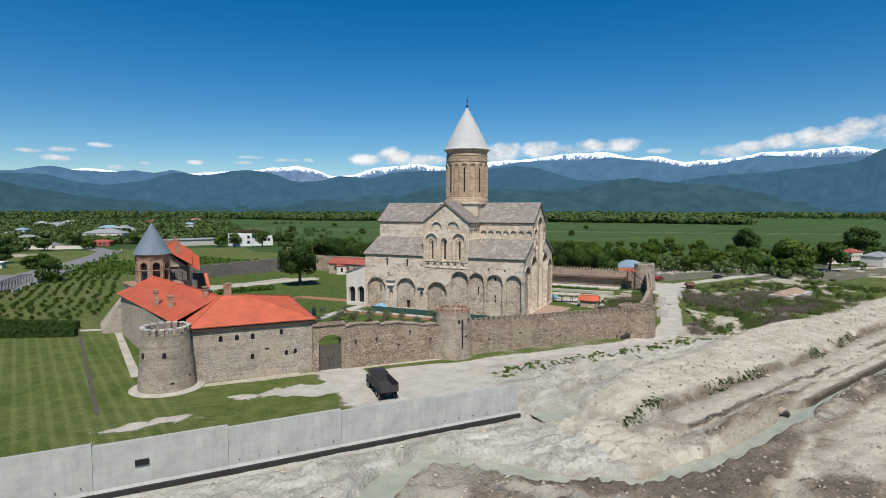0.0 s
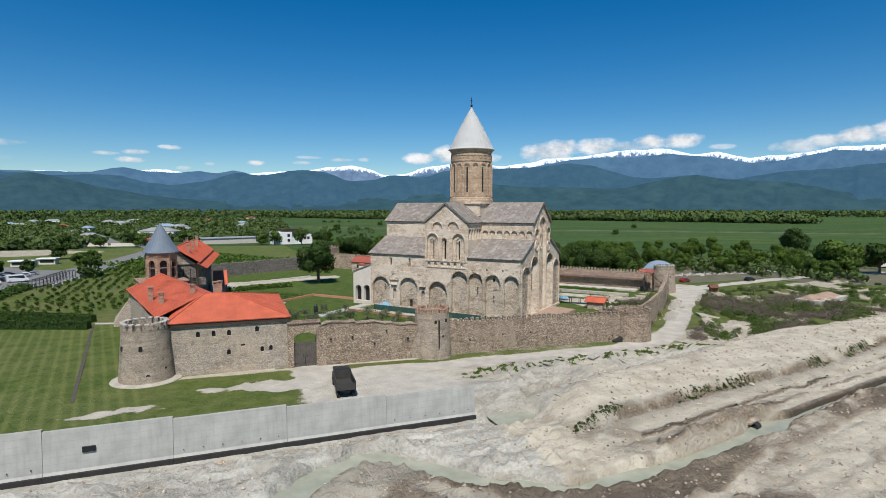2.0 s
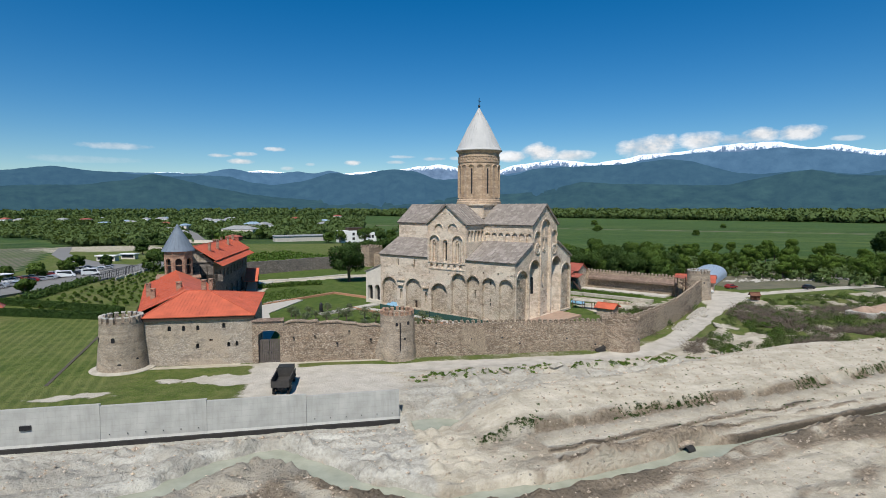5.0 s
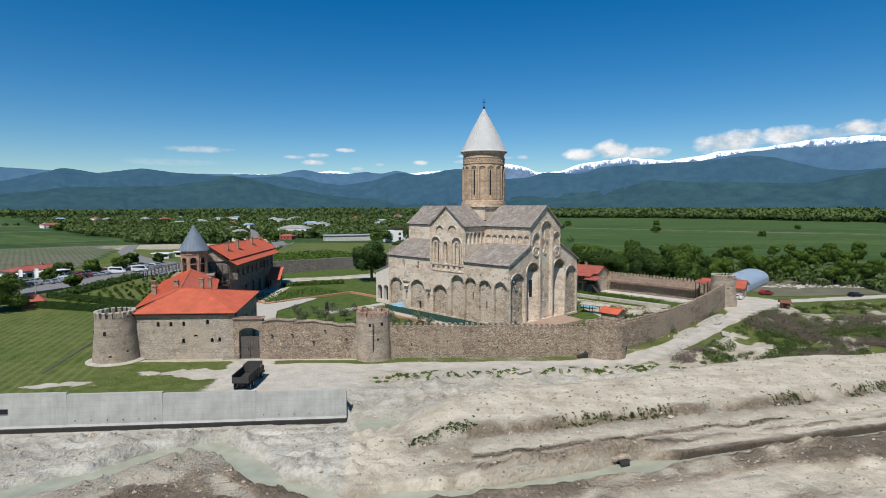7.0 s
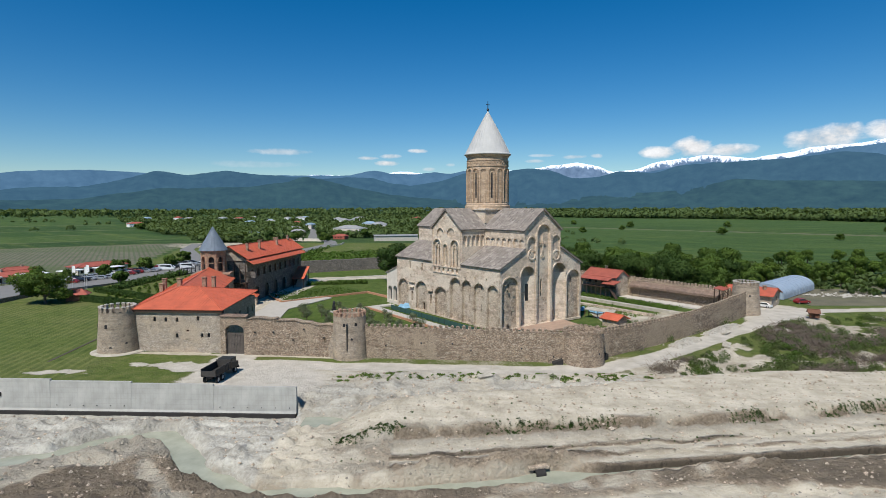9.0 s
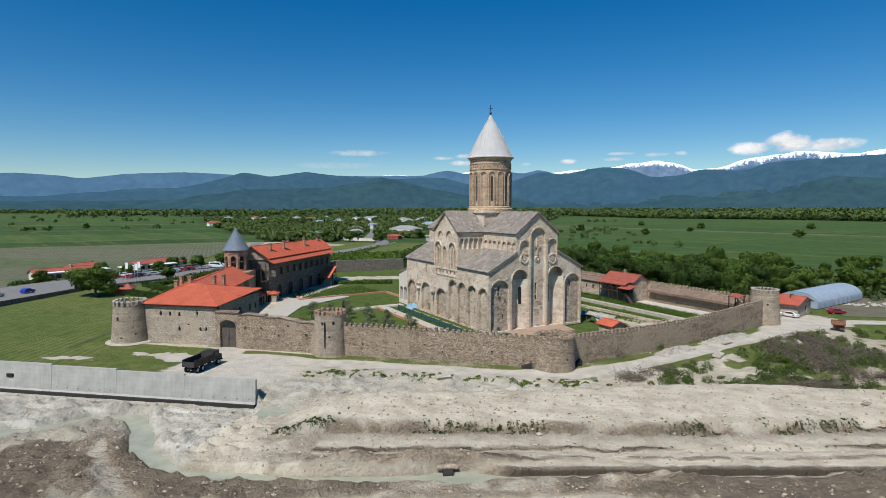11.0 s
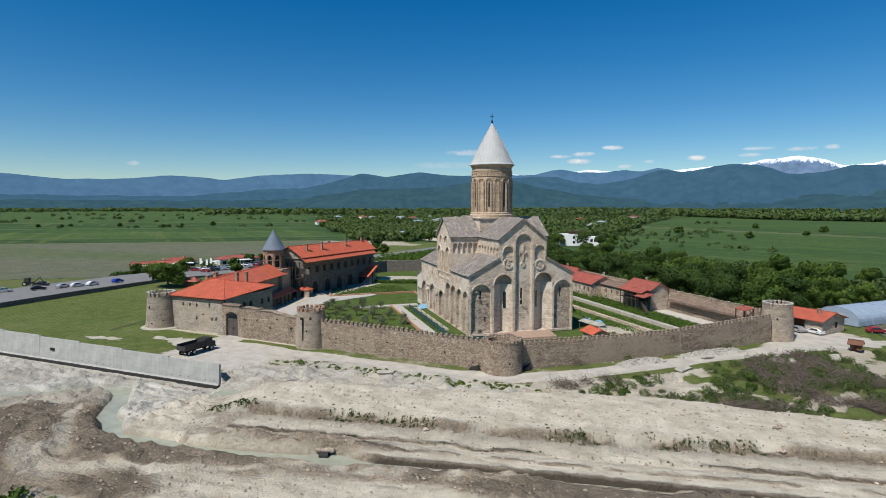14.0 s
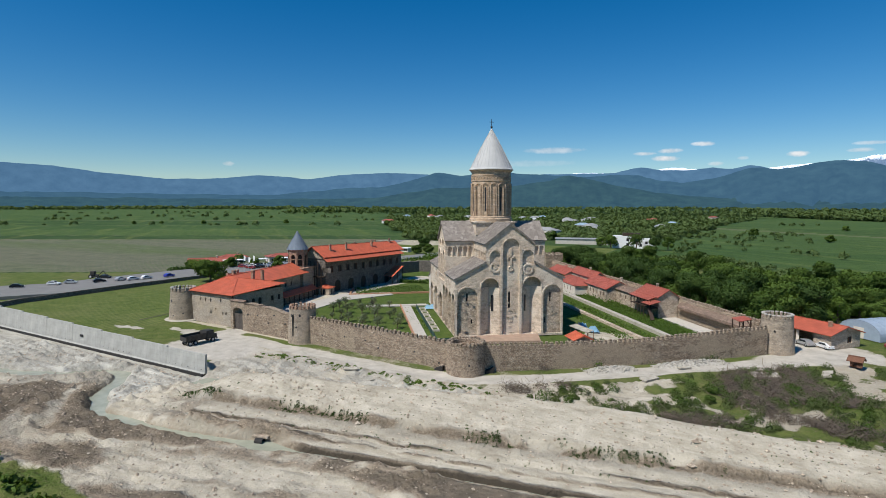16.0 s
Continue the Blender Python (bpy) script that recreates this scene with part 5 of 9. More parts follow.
    face_with_recesses(bm, lambda s, z, d: Vector((UW + d, -s, z)), [(-VA, 0), (VA, 0), (VA, ZA), (VN, ZJ), (VN, ZN), (0, ZR), (-VN, ZN), (-VN, ZJ), (-VA, ZA)], [(arch(-1.5, 1.5, 9.8, 13.5), 0.4, [])])
    part("west_wall", bm, M["ashlar"], ch)
    bm = bmesh.new()
    UP = -29.0
    pz = lambda u: 8.6 + (u - UP) * 0.36
    for P, o, rec in ((lambda s, z, d: Vector((s, -VA + 0.25 + d, z)), [(UP, 0), (UW, 0), (UW, pz(UW)), (UP, pz(UP))], [(arch(UP + 0.7, UP + 2.7, 0.9, 5.0), 1.0, []), (arch(UP + 3.5, UP + 5.5, 0.9, 5.2), 1.0, [])]),
                      (lambda s, z, d: Vector((-s + UW + UP, VA - 0.25 - d, z)), [(UP, 0), (UW, 0), (UW, pz(UP)), (UP, pz(UW))], []),
                      (lambda s, z, d: Vector((UP + d, -s, z)), [(-VA + .25, 0), (VA - .25, 0), (VA - .25, pz(UP)), (-VA + .25, pz(UP))], [(arch(-11 + i * 4.6, -8 + i * 4.6, 0.3, 5.5), 1.0, []) for i in range(5)])):
        face_with_recesses(bm, P, o, rec)
    part("porch_wall", bm, M["plaster"], ch, "pale plastered porch with arches")
    # near-black sheets paint the shade inside the open porch arches
    bm = bmesh.new()
    for i in range(2):
        s = UP + 0.72 + 2.8 * i
        bm.faces.new([bm.verts.new((a, -VA + 0.25 + 0.97, b)) for a, b in arch(s, s + 1.96, 0.9, 4.95 + 0.2 * i)])
    part("porch_opening", bm, M["void"], ch, "shadowed porch arches")

    # clerestory and transept flanks
    for sg in (-1, 1):
        for u0, u1, n in ((UW, -UT, 0), (UT, UE, 7)):
            P = (lambda s, z, d: Vector((s, -VN + d, z))) if sg < 0 else (lambda s, z, d: Vector((u0 + u1 - s, VN - d, z)))
            w = (u1 - u0) / max(n, 1)
            rec = [(arch(u0 + i * w + 0.22, u0 + (i + 1) * w - 0.22, 17.85, 20.1, 8), 0.4, []) for i in range(n)]
            one("clerestory_wall", lambda bm: face_with_recesses(bm, P, rect(u0, u1, 16.0, ZN), rec), M["ashlar"])
    for sg in (1, -1):
        for v0, v1 in ((-VA, -VN), (VN, VA)):
            if sg > 0:
                P = lambda s, z, d: Vector((UT - d, s, z))
                a, b = v0, v1
            else:
                P = lambda s, z, d: Vector((-UT + d, -s, z))
                a, b = -v1, -v0
            n = 5 if sg > 0 else 0
            w = (b - a - 0.5) / 5
            rec = [(arch(a + 0.35 + i * w + 0.12, a + 0.35 + (i + 1) * w - 0.12, 18.0 if v0 < 0 else 18.2, 20.6, 8), 0.45, []) for i in range(n)]
            one("transept_wall", lambda bm: face_with_recesses(bm, P, rect(a, b, 12.5, ZN), rec), M["ashlar"])
    bm = bmesh.new()
    for a, b, c, d in ((UW, UE, -VN - 0.15, -VN), (UW, UE, VN, VN + 0.15)):
        box(bm, a, -UT, c, d, ZN - 0.55, ZN - 0.1)
        box(bm, UT, b, c, d, ZN - 0.55, ZN - 0.1)
    for u in (-UT - 0.15, UT):
        box(bm, u, u + 0.15, -VA, VA, ZN - 0.55, ZN - 0.1)
    part("cornice", bm, M["ashlar"], ch)

    # roofs
    def gable(name, axis, a0, a1, half, ze, zr, oh=0.45):
        bm = bmesh.new()
        k = (zr - ze) / half
        he, zl = half + oh, ze - k * oh
        for sg in (-1, 1):
            if axis == "u":
                q = [(a0, sg * he, zl), (a1, sg * he, zl), (a1, 0, zr), (a0, 0, zr)]
            else:
                q = [(sg * he, a0, zl), (sg * he, a1, zl), (0, a1, zr), (0, a0, zr)]
            slab(bm, [Vector(p) + Vector((0, 0, 0.32)) for p in q], 0.3)
            ribs(bm, [Vector(p) + Vector((0, 0, 0.32)) for p in q], 0.95, 0.1, 0.07)
        part(name, bm, M["slab"], ch, "grey stone slab roof")
    gable("nave_roof", "u", UW - 0.4, UE + 0.4, VN, ZN, ZR)
    gable("transept_roof", "v", -VA - 0.4, VA + 0.4, UT, ZN, ZR)
    for u0, u1 in ((UW - 0.35, -UT), (UT, UE + 0.35)):
        for sg in (-1, 1):
            bm = bmesh.new()
            q = [(u0, sg * (VA + 0.45), ZA + 0.05), (u1, sg * (VA + 0.45), ZA + 0.05), (u1, sg * VN, ZJ + 0.15), (u0, sg * VN, ZJ + 0.15)]
            slab(bm, q, 0.3)
            ribs(bm, q, 0.95, 0.1, 0.07)
            part("aisle_roof", bm, M["slab"], ch, "grey stone slab lean-to roof")
    bm = bmesh.new()
    slab(bm, [(UP - 0.4, -VA, pz(UP - 0.4) + 0.2), (UP - 0.4, VA, pz(UP - 0.4) + 0.2), (UW, VA, pz(UW) + 0.2), (UW, -VA, pz(UW) + 0.2)], 0.22)
    part("porch_roof", bm, M["slab"], ch)

    # drum and dome
    bm = bmesh.new()
    box(bm, -5.2, 5.2, -5.2, 5.2, 23.5, 27.0)
    slab(bm, [(-5.6, -5.6, 26.9), (5.6, -5.6, 26.9), (5.6, 5.6, 26.9), (-5.6, 5.6, 26.9)], 0.25)
    part("drum_base", bm, M["ashlar"], ch)
    bm = bmesh.new()
    lathe(bm, [(5.75, 26.6), (5.75, 27.6), (5.55, 27.75), (5.55, 28.1), (5.35, 28.3), (5.2, 28.35), (5.2, 40.7)], 64)
    part("drum", bm, M["drum"], ch, "tan stone drum", smooth=False)
    n = 16
    bm = bmesh.new()
    for i in range(n):
        a = 2 * math.pi * (i + 0.5) / n + 0.08

        def P(s, z, d, a=a):
            th = a + s / 5.2
            r = 5.2 - d
            return Vector((r * math.cos(th), r * math.sin(th), z))
        arch_band(bm, P, -0.68, 0.68, 28.5, 36.8, 0.14, 0.28, 8)
        arch_band(bm, P, -0.40, 0.40, 28.5, 36.4, 0.1, 0.14, 8)
    part("drum_arcade", bm, M["drum"], ch, "tall blind arches round the drum")
    for i in range(n):
        a = 2 * math.pi * (i + 0.5) / n + 0.08
        if i % 2:
            continue
        bm = bmesh.new()
        vs = []
        for s, z in arch(-0.2, 0.2, 29.6, 35.9, 6):
            th = a + s / 5.2
            vs.append(bm.verts.new((5.215 * math.cos(th), 5.215 * math.sin(th), z)))
        bm.faces.new(vs)
        part("window", bm, M["void"], ch, "tall dark slit in the drum")
    bm = bmesh.new()
    lathe(bm, [(5.2, 37.4), (5.36, 37.45), (5.36, 37.75), (5.22, 37.8)], 64, cap=False)
    lathe(bm, [(5.2, 38.8), (5.34, 38.85), (5.34, 39.05), (5.22, 39.1)], 64, cap=False)
    for i in range(40):
        a0, a1 = 2 * math.pi * i / 40, 2 * math.pi * (i + 0.5) / 40
        for p, q in (((a0, 37.8), (a1, 38.8)), ((a1, 38.8), (a0 + 2 * math.pi / 40, 37.8))):
            beam(bm, (5.26 * math.cos(p[0]), 5.26 * math.sin(p[0]), p[1]), (5.26 * math.cos(q[0]), 5.26 * math.sin(q[0]), q[1]), 0.14)
    part("carved_band", bm, M["drum"], ch, "zigzag carved stone frieze")
    bm = bmesh.new()
    lathe(bm, [(5.2, 39.7), (5.5, 40.1), (5.72, 40.45), (5.8, 40.6)], 64, cap=False)
    part("drum_cornice", bm, M["drum"], ch)
    bm = bmesh.new()
    lathe(bm, [(5.6, 40.35), (5.95, 40.45), (5.95, 40.6), (5.6, 41.0), (2.8, 46.6), (0.16, 51.4), (0.1, 51.6)], 64)
    for i in range(32):
        a = 2 * math.pi * i / 32
        ca, sa = math.cos(a), math.sin(a)
        beam(bm, (5.6 * ca, 5.6 * sa, 41.02), (2.8 * ca, 2.8 * sa, 46.64), 0.1, 0.08)
        beam(bm, (2.8 * ca, 2.8 * sa, 46.64), (0.2 * ca, 0.2 * sa, 51.3), 0.07, 0.06)
    part("dome_cone", bm, M["cone"], ch, "pale grey metal conical dome with seams")
    bm = bmesh.new()
    lathe(bm, [(0.05, 51.4), (0.26, 51.7), (0.3, 51.95), (0.2, 52.2), (0.05, 52.3)], 12)
    beam(bm, (0, 0, 52.2), (0, 0, 54.0), 0.12)
    beam(bm, (0, -0.6, 53.2), (0, 0.6, 53.2), 0.12)
    part("cross", bm, M["iron"], ch, "dark metal cross on the tip")
    for s in slits:
        window_slit(*s, ch)
    for s0, sg in ((-4.0, 1), (3.9, -1)):
        mid = -4.8 if sg > 0 else 5.5
        half = 2.2 if sg > 0 else 2.3
        bm = bmesh.new()
        dep = lambda s: 0.15 + 1.65 * (1 - abs(s - mid) / half) - 0.03
        f = [bm.verts.new(east_P(a, z, dep(a))) for a, z in arch(s0 - 0.28, s0 + 0.28, 5.9, 9.9, 6)]
        bm.faces.new(f)
        part("window", bm, M["void"], ch, "narrow dark slit window")
    return ch


build_cathedral()


# ---------------------------------------------------------------- fortress walls
def merlon_mesh(w, t, h, material, name="merlon"):
    bm = bmesh.new()
    box(bm, -w / 2, w / 2, -t / 2, t / 2, 0, h * 0.8)
    v = box(bm, -w / 2 - 0.03, w / 2 + 0.03, -t / 2 - 0.03, t / 2 + 0.03, h * 0.8, h)
    for q in v[4:]:
        q.co.x *= 0.55
        q.co.y *= 0.6
    return finish(name, bm, material)


def wall_run(name, pts, z0, tops, thick, material, label, merlons=True, spacing=1.0, cap=None, rag=0.0, seed=1):
    """A stone wall through plan points; tops = walk height at each point. Slightly uneven top, merlons as parts."""
    rnd = random.Random(seed)
    w = thing(name, label, "wall", kind="structure")
    bm = bmesh.new()
    cells = []
    for i in range(len(pts) - 1):
        a, b = Vector(pts[i]), Vector(pts[i + 1])
        L = (b - a).length
        n = max(1, int(L / 1.4))
        for k in range(n + (i == len(pts) - 2)):
            f = k / n
            p = a.lerp(b, f)
            d = (b - a).normalized()
            nr = Vector((d.y, -d.x)) * thick / 2
            cells.append((p, nr, tops[i] * (1 - f) + tops[i + 1] * f + rnd.uniform(-rag, rag)))
    rows = []
    for p, nr, t in cells:
        bat = 1.18
        rows.append([bm.verts.new((p.x + nr.x * bat, p.y + nr.y * bat, z0)), bm.verts.new((p.x + nr.x, p.y + nr.y, t)), bm.verts.new((p.x - nr.x, p.y - nr.y, t)), bm.verts.new((p.x - nr.x, p.y - nr.y, z0))])
    for r, s in zip(rows, rows[1:]):
        for j in range(3):
            bm.faces.new((r[j], s[j], s[j + 1], r[j + 1]))
    bm.faces.new(rows[0])
    bm.faces.new(rows[-1][::-1])
    part("wall_body", bm, material, w)
    if merlons:
        me = merlon_mesh(0.58, min(0.5, thick * 0.7), 0.85, material)
        for i in range(len(pts) - 1):
            a, b = Vector(pts[i]), Vector(pts[i + 1])
            d = (b - a).normalized()
            n = int((b - a).length / spacing)
            for k in range(n):
                f = (k + 0.5) / n
                p = a.lerp(b, f) + Vector((d.y, -d.x)) * (thick / 2 - min(0.5, thick * 0.7) / 2 - 0.02)
                o = new("merlon", me)
                o.parent = w
                o.matrix_basis = pose(p.x, p.y, tops[i] * (1 - f) + tops[i + 1] * f - 0.08, 0, 0, math.degrees(math.atan2(d.y, d.x)) + rnd.uniform(-4, 4)) @ Matrix.Diagonal((rnd.uniform(0.9, 1.1), 1, rnd.uniform(0.85, 1.1), 1))
    if cap:
        bm = bmesh.new()
        for r, s in zip(cells, cells[1:]):
            q = []
            for (p, nr, t), sg in ((r, 1.25), (s, 1.25), (s, -1.25), (r, -1.25)):
                q.append((p.x + nr.x * sg, p.y + nr.y * sg, t + 0.16))
            slab(bm, q, 0.14)
        part("coping", bm, cap, w, "tile and rubble coping")
    return w


def putlogs(parent, a, b, z, count, seed, material):
    """Small beam holes, drawn as near-black blocks on the wall face."""
    rnd = random.Random(seed)
    a, b = Vector(a), Vector(b)
    d = (b - a).normalized()
    nr = Vector((d.y, -d.x))
    for i in range(count):
        f = (i + rnd.uniform(0.2, 0.8)) / count
        p = a.lerp(b, f) + nr * 0.86
        bm = bmesh.new()
        box(bm, -0.12, 0.12, -0.2, 0.1, -0.13, 0.13)
        o = part("beam_hole", bm, M["void"], parent)
        o.matrix_basis = pose(p.x, p.y, z + rnd.uniform(-1.3, 1.3), 0, 0, math.degrees(math.atan2(d.y, d.x)))


ws1 = wall_run("wall_south_1", [(27.3, 83.55), (33.0, 83.2), (33.2, 83.2), (39.5, 82.8), (39.7, 82.8), (44.2, 82.5)], -0.4, [6.7, 6.9, 6.5, 6.4, 5.8, 5.7], 1.3, M["wall"], "rough rubble fortress wall with ragged top", False, rag=0.26, cap=M["wall"])
putlogs(ws1, (28, 83.5), (44, 82.5), 4.2, 5, 3, None)
ws2 = wall_run("wall_south_2", [(49.2, 82.3), (68, 81.35), (85.8, 80.5)], -1.2, [5.45, 5.1, 4.6], 1.5, M["wall"], "long crenellated rubble fortress wall", True, rag=0.05)
putlogs(ws2, (50, 82.3), (85, 80.5), 1.6, 6, 5, None)
wall_run("wall_east", [(91.3, 82.4), (104.5, 91.9), (117.3, 101.9), (130, 113.2), (139.8, 122.6)], -2.4, [4.3, 4.0, 4.1, 4.6, 5.0], 1.4, M["wall"], "crenellated rubble wall climbing along the lane", True, rag=0.06, seed=2)
wall_run("wall_north", [(139.2, 127.6), (120, 153.2), (96, 185.2), (58, 235.8)], -0.8, [5.1, 5.2, 5.3, 5.4], 1.0, M["wall"], "crenellated rubble wall with a walk on its inner side", True, rag=0.05, seed=4)
wall_run("wall_west", [(58, 235.8), (30, 222.4), (4.0, 207.0), (-2.0, 190)], -0.5, [5.0, 5.0, 5.1, 5.4], 1.4, M["darkwall"], "dark rubble wall behind the garden", False, rag=0.15, seed=6)

# roofed walk along the inner side of the north wall
walkway = thing("wall_walk", "brown stone wall walk on a shaded recess", "wall walk", kind="structure")
bm = bmesh.new()
d = (Vector(N_B) - Vector((139.2, 127.6))).normalized()
nin = Vector((-d.y, d.x))
pa, pb = Vector((138.0, 129.4)), Vector((121.5, 151.4))
prism(bm, [tuple(pa), tuple(pb), tuple(pb + nin * 2.0), tuple(pa + nin * 2.0)][::-1], 2.9, [5.2, 5.2, 3.5, 3.5][::-1])
part("walk_slab", bm, M["walkbrown"], walkway)


def round_tower(name, x, y, r0, r1, z0, z1, material, label, merlons=0, mer_mat=None, mh=1.0, slits=(), hollow=True):
    t = thing(name, label, "tower", x, y, 0, 0)
    bm = bmesh.new()
    n = 40
    ri = r1 - 0.9
    lathe(bm, [(r0 * 1.03, z0), (r0, z0 + 0.6), ((r0 + r1) / 2, (z0 + z1) / 2), (r1, z1 - 0.3), (r1 + 0.04, z1), (ri, z1), (ri, z1 - 1.4), (0.05, z1 - 1.4)], n)
    part("shaft", bm, material, t)
    if merlons:
        me = merlon_mesh(2 * math.pi * r1 / merlons * 0.52, 0.5, mh, mer_mat or material)
        rnd = random.Random(3)
        for i in range(merlons):
            a = 2 * math.pi * i / merlons
            o = new("merlon", me)
            o.parent = t
            o.matrix_basis = pose((r1 - 0.25) * math.cos(a), (r1 - 0.25) * math.sin(a), z1 - 0.05, 0, 0, math.degrees(a) + 90) @ Matrix.Diagonal((1, 1, rnd.uniform(0.85, 1.1), 1))
            if mer_mat is M["lime"]:
                continue
    for a, z, w, h in slits:
        bm = bmesh.new()
        rr = r0 + (r1 - r0) * (z - z0) / (z1 - z0)
        poly = arch(-w / 2, w / 2, 0, h, 6)
        f1 = [bm.verts.new((rr + 0.03, s, z + q)) for s, q in poly]
        f2 = [bm.verts.new((rr - 0.5, s, z + q)) for s, q in poly]
        bm.faces.new(f1)
        for i in range(len(poly)):
            j = (i + 1) % len(poly)
            bm.faces.new((f1[j], f1[i], f2[i], f2[j]))
        o = part("loophole", bm, M["void"], t, "small dark loophole")
        o.matrix_basis = pose(0, 0, 0, 0, 0, a)
    return t


tw = round_tower("round_tower", *T0, 3.75, 3.12, -0.2, 8.0, M["tower"], "squat round rubble tower with pale-capped merlons beside the house", 18, M["tower"], 0.95,
                 [(-96, 5.2, 0.5, 0.75), (-82, 1.6, 0.6, 0.3), (-150, 5.1, 0.5, 0.75), (-40, 2.2, 0.4, 0.3)])
capm = None
bm = bmesh.new()
box(bm, -0.3, 0.3, -0.3, 0.3, 0, 0.16)
capm = finish("merlon_cap", bm, M["lime"])
for i in range(18):
    a = 2 * math.pi * i / 18
    o = new("merlon_cap", capm)
    o.parent = tw
    o.matrix_basis = pose(2.87 * math.cos(a), 2.87 * math.sin(a), 8.86, 0, 0, math.degrees(a) + 90)
bm = bmesh.new()
lathe(bm, [(4.9, -0.3), (4.8, 0.42), (3.6, 0.6)], 36)
part("apron", bm, M["verge"], tw, "pale mortar apron round the foot")
t1 = round_tower("round_tower", *T1, 3.3, 2.95, -0.5, 7.7, M["tower"], "brown rubble round tower with broken brick merlons", 18, M["brick"], 0.8,
                 [(-100, 6.0, 0.45, 0.6), (-60, 6.1, 0.45, 0.6), (-75, 3.6, 0.4, 0.4)])
bm = bmesh.new()
prism(bm, [(-3.9, -0.6), (-2.6, -1.6), (-2.2, 1.2), (-3.9, 1.0)], -0.5, [2.0, 5.8, 5.8, 2.0])
part("buttress", bm, M["tower"], t1, "sloping stone buttress")
bm = bmesh.new()
box(bm, -0.08, 0.08, -3.35, -3.0, 1.8, 6.6)
part("drain_slot", bm, M["void"], t1, "dark vertical slot")
t2 = round_tower("round_tower", *T2, 3.75, 3.55, -1.4, 5.2, M["wall"], "low round rubble tower with a flat uneven top", 0, None, 1, [(-55, 1.5, 0.35, 0.35)])
bm = bmesh.new()
for i in range(26):
    a = 2 * math.pi * i / 26
    hh = random.Random(i).uniform(0.15, 0.5)
    beam(bm, (3.3 * math.cos(a), 3.3 * math.sin(a), 5.1), (3.3 * math.cos(a), 3.3 * math.sin(a), 5.2 + hh), 0.6)
part("ragged_rim", bm, M["wall"], t2)
t3 = round_tower("round_tower", *T3, 3.65, 3.05, -1.4, 7.0, M["tower"], "tapering round rubble tower with pale-capped merlons by the lane", 20, M["tower"], 0.8, [(-100, 4.2, 0.4, 0.5)])
for i in range(20):
    a = 2 * math.pi * i / 20
    o = new("merlon_cap", capm)
    o.parent = t3
    o.matrix_basis = pose(2.8 * math.cos(a), 2.8 * math.sin(a), 7.72, 0, 0, math.degrees(a) + 90)
# drain openings at the wall foot: a solid black wedge paints the dark inside
for x, y, rz in ((84.0, 78.9, 0), (93.0, 82.0, 40)):
    c = thing("culvert", "dark low drain arch at the wall foot", "culvert", x, y, -0.6, rz)
    bm = bmesh.new()
    prism(bm, [(-0.9, -0.5), (0.9, -0.5), (0.9, 0.6), (-0.9, 0.6)], -0.5, [0.3, 1.0, 1.1, 0.5])
    part("cover", bm, M["blackbase"], c)
    bm = bmesh.new()
    box(bm, -1.5, 1.4, 0.3, 0.8, -0.5, 1.0)
    part("stone_side", bm, M["wall"], c)


# ---------------------------------------------------------------- roofs of houses
def roof_plane(bm, quad, th=0.14, step=0.55):
    slab(bm, quad, th)
    if len(quad) > 2:
        ribs(bm, quad, step, 0.045, 0.04)


def hip_roof(parent, corners, ridge, ze, zr, material, oh=0.5, label="red metal hip roof"):
    """corners: four plan points, anticlockwise; ridge: two plan points, lying along side 0-1's direction (first nearer corner 0 and 3)."""
    c = Vector((sum(p[0] for p in corners) / 4, sum(p[1] for p in corners) / 4))
    q = []
    zs = ze if isinstance(ze, (list, tuple)) else [ze] * 4
    for p, zc in zip(corners, zs):
        v = Vector(p)
        d = (v - c).normalized()
        q.append((v.x + d.x * oh, v.y + d.y * oh, zc))
    r0, r1 = (*ridge[0], zr), (*ridge[1], zr)
    for pl in ([q[0], q[1], r1, r0], [q[2], q[3], r0, r1], [q[1], q[2], r1], [q[3], q[0], r0]):
        bm = bmesh.new()
        roof_plane(bm, pl)
        part("roof_slope", bm, material, parent, label)
    bm = bmesh.new()
    for a, b in ((r0, r1), (q[0], r0), (q[3], r0), (q[1], r1), (q[2], r1)):
        beam(bm, Vector(a) + Vector((0, 0, 0.04)), Vector(b) + Vector((0, 0, 0.04)), 0.22, 0.12)
    part("ridge_cap", bm, material, parent)


def gable_roof(parent, a, b, half, ze, zr, material, oh=0.5, label="red metal gable roof"):
    """Ridge from plan point a to b."""
    a, b = Vector(a), Vector(b)
    d = (b - a).normalized()
    n = Vector((-d.y, d.x))
    a2, b2 = a - d * oh, b + d * oh
    k = (zr - ze) / half
    for sg in (1, -1):
        e0, e1 = a2 + n * sg * (half + oh), b2 + n * sg * (half + oh)
        bm = bmesh.new()
        roof_plane(bm, [(*e0, ze - k * oh), (*e1, ze - k * oh), (*b2, zr), (*a2, zr)])
        part("roof_slope", bm, material, parent, label)
    bm = bmesh.new()
    beam(bm, (*a2, zr + 0.05), (*b2, zr + 0.05), 0.25, 0.12)
    part("ridge_cap", bm, material, parent)


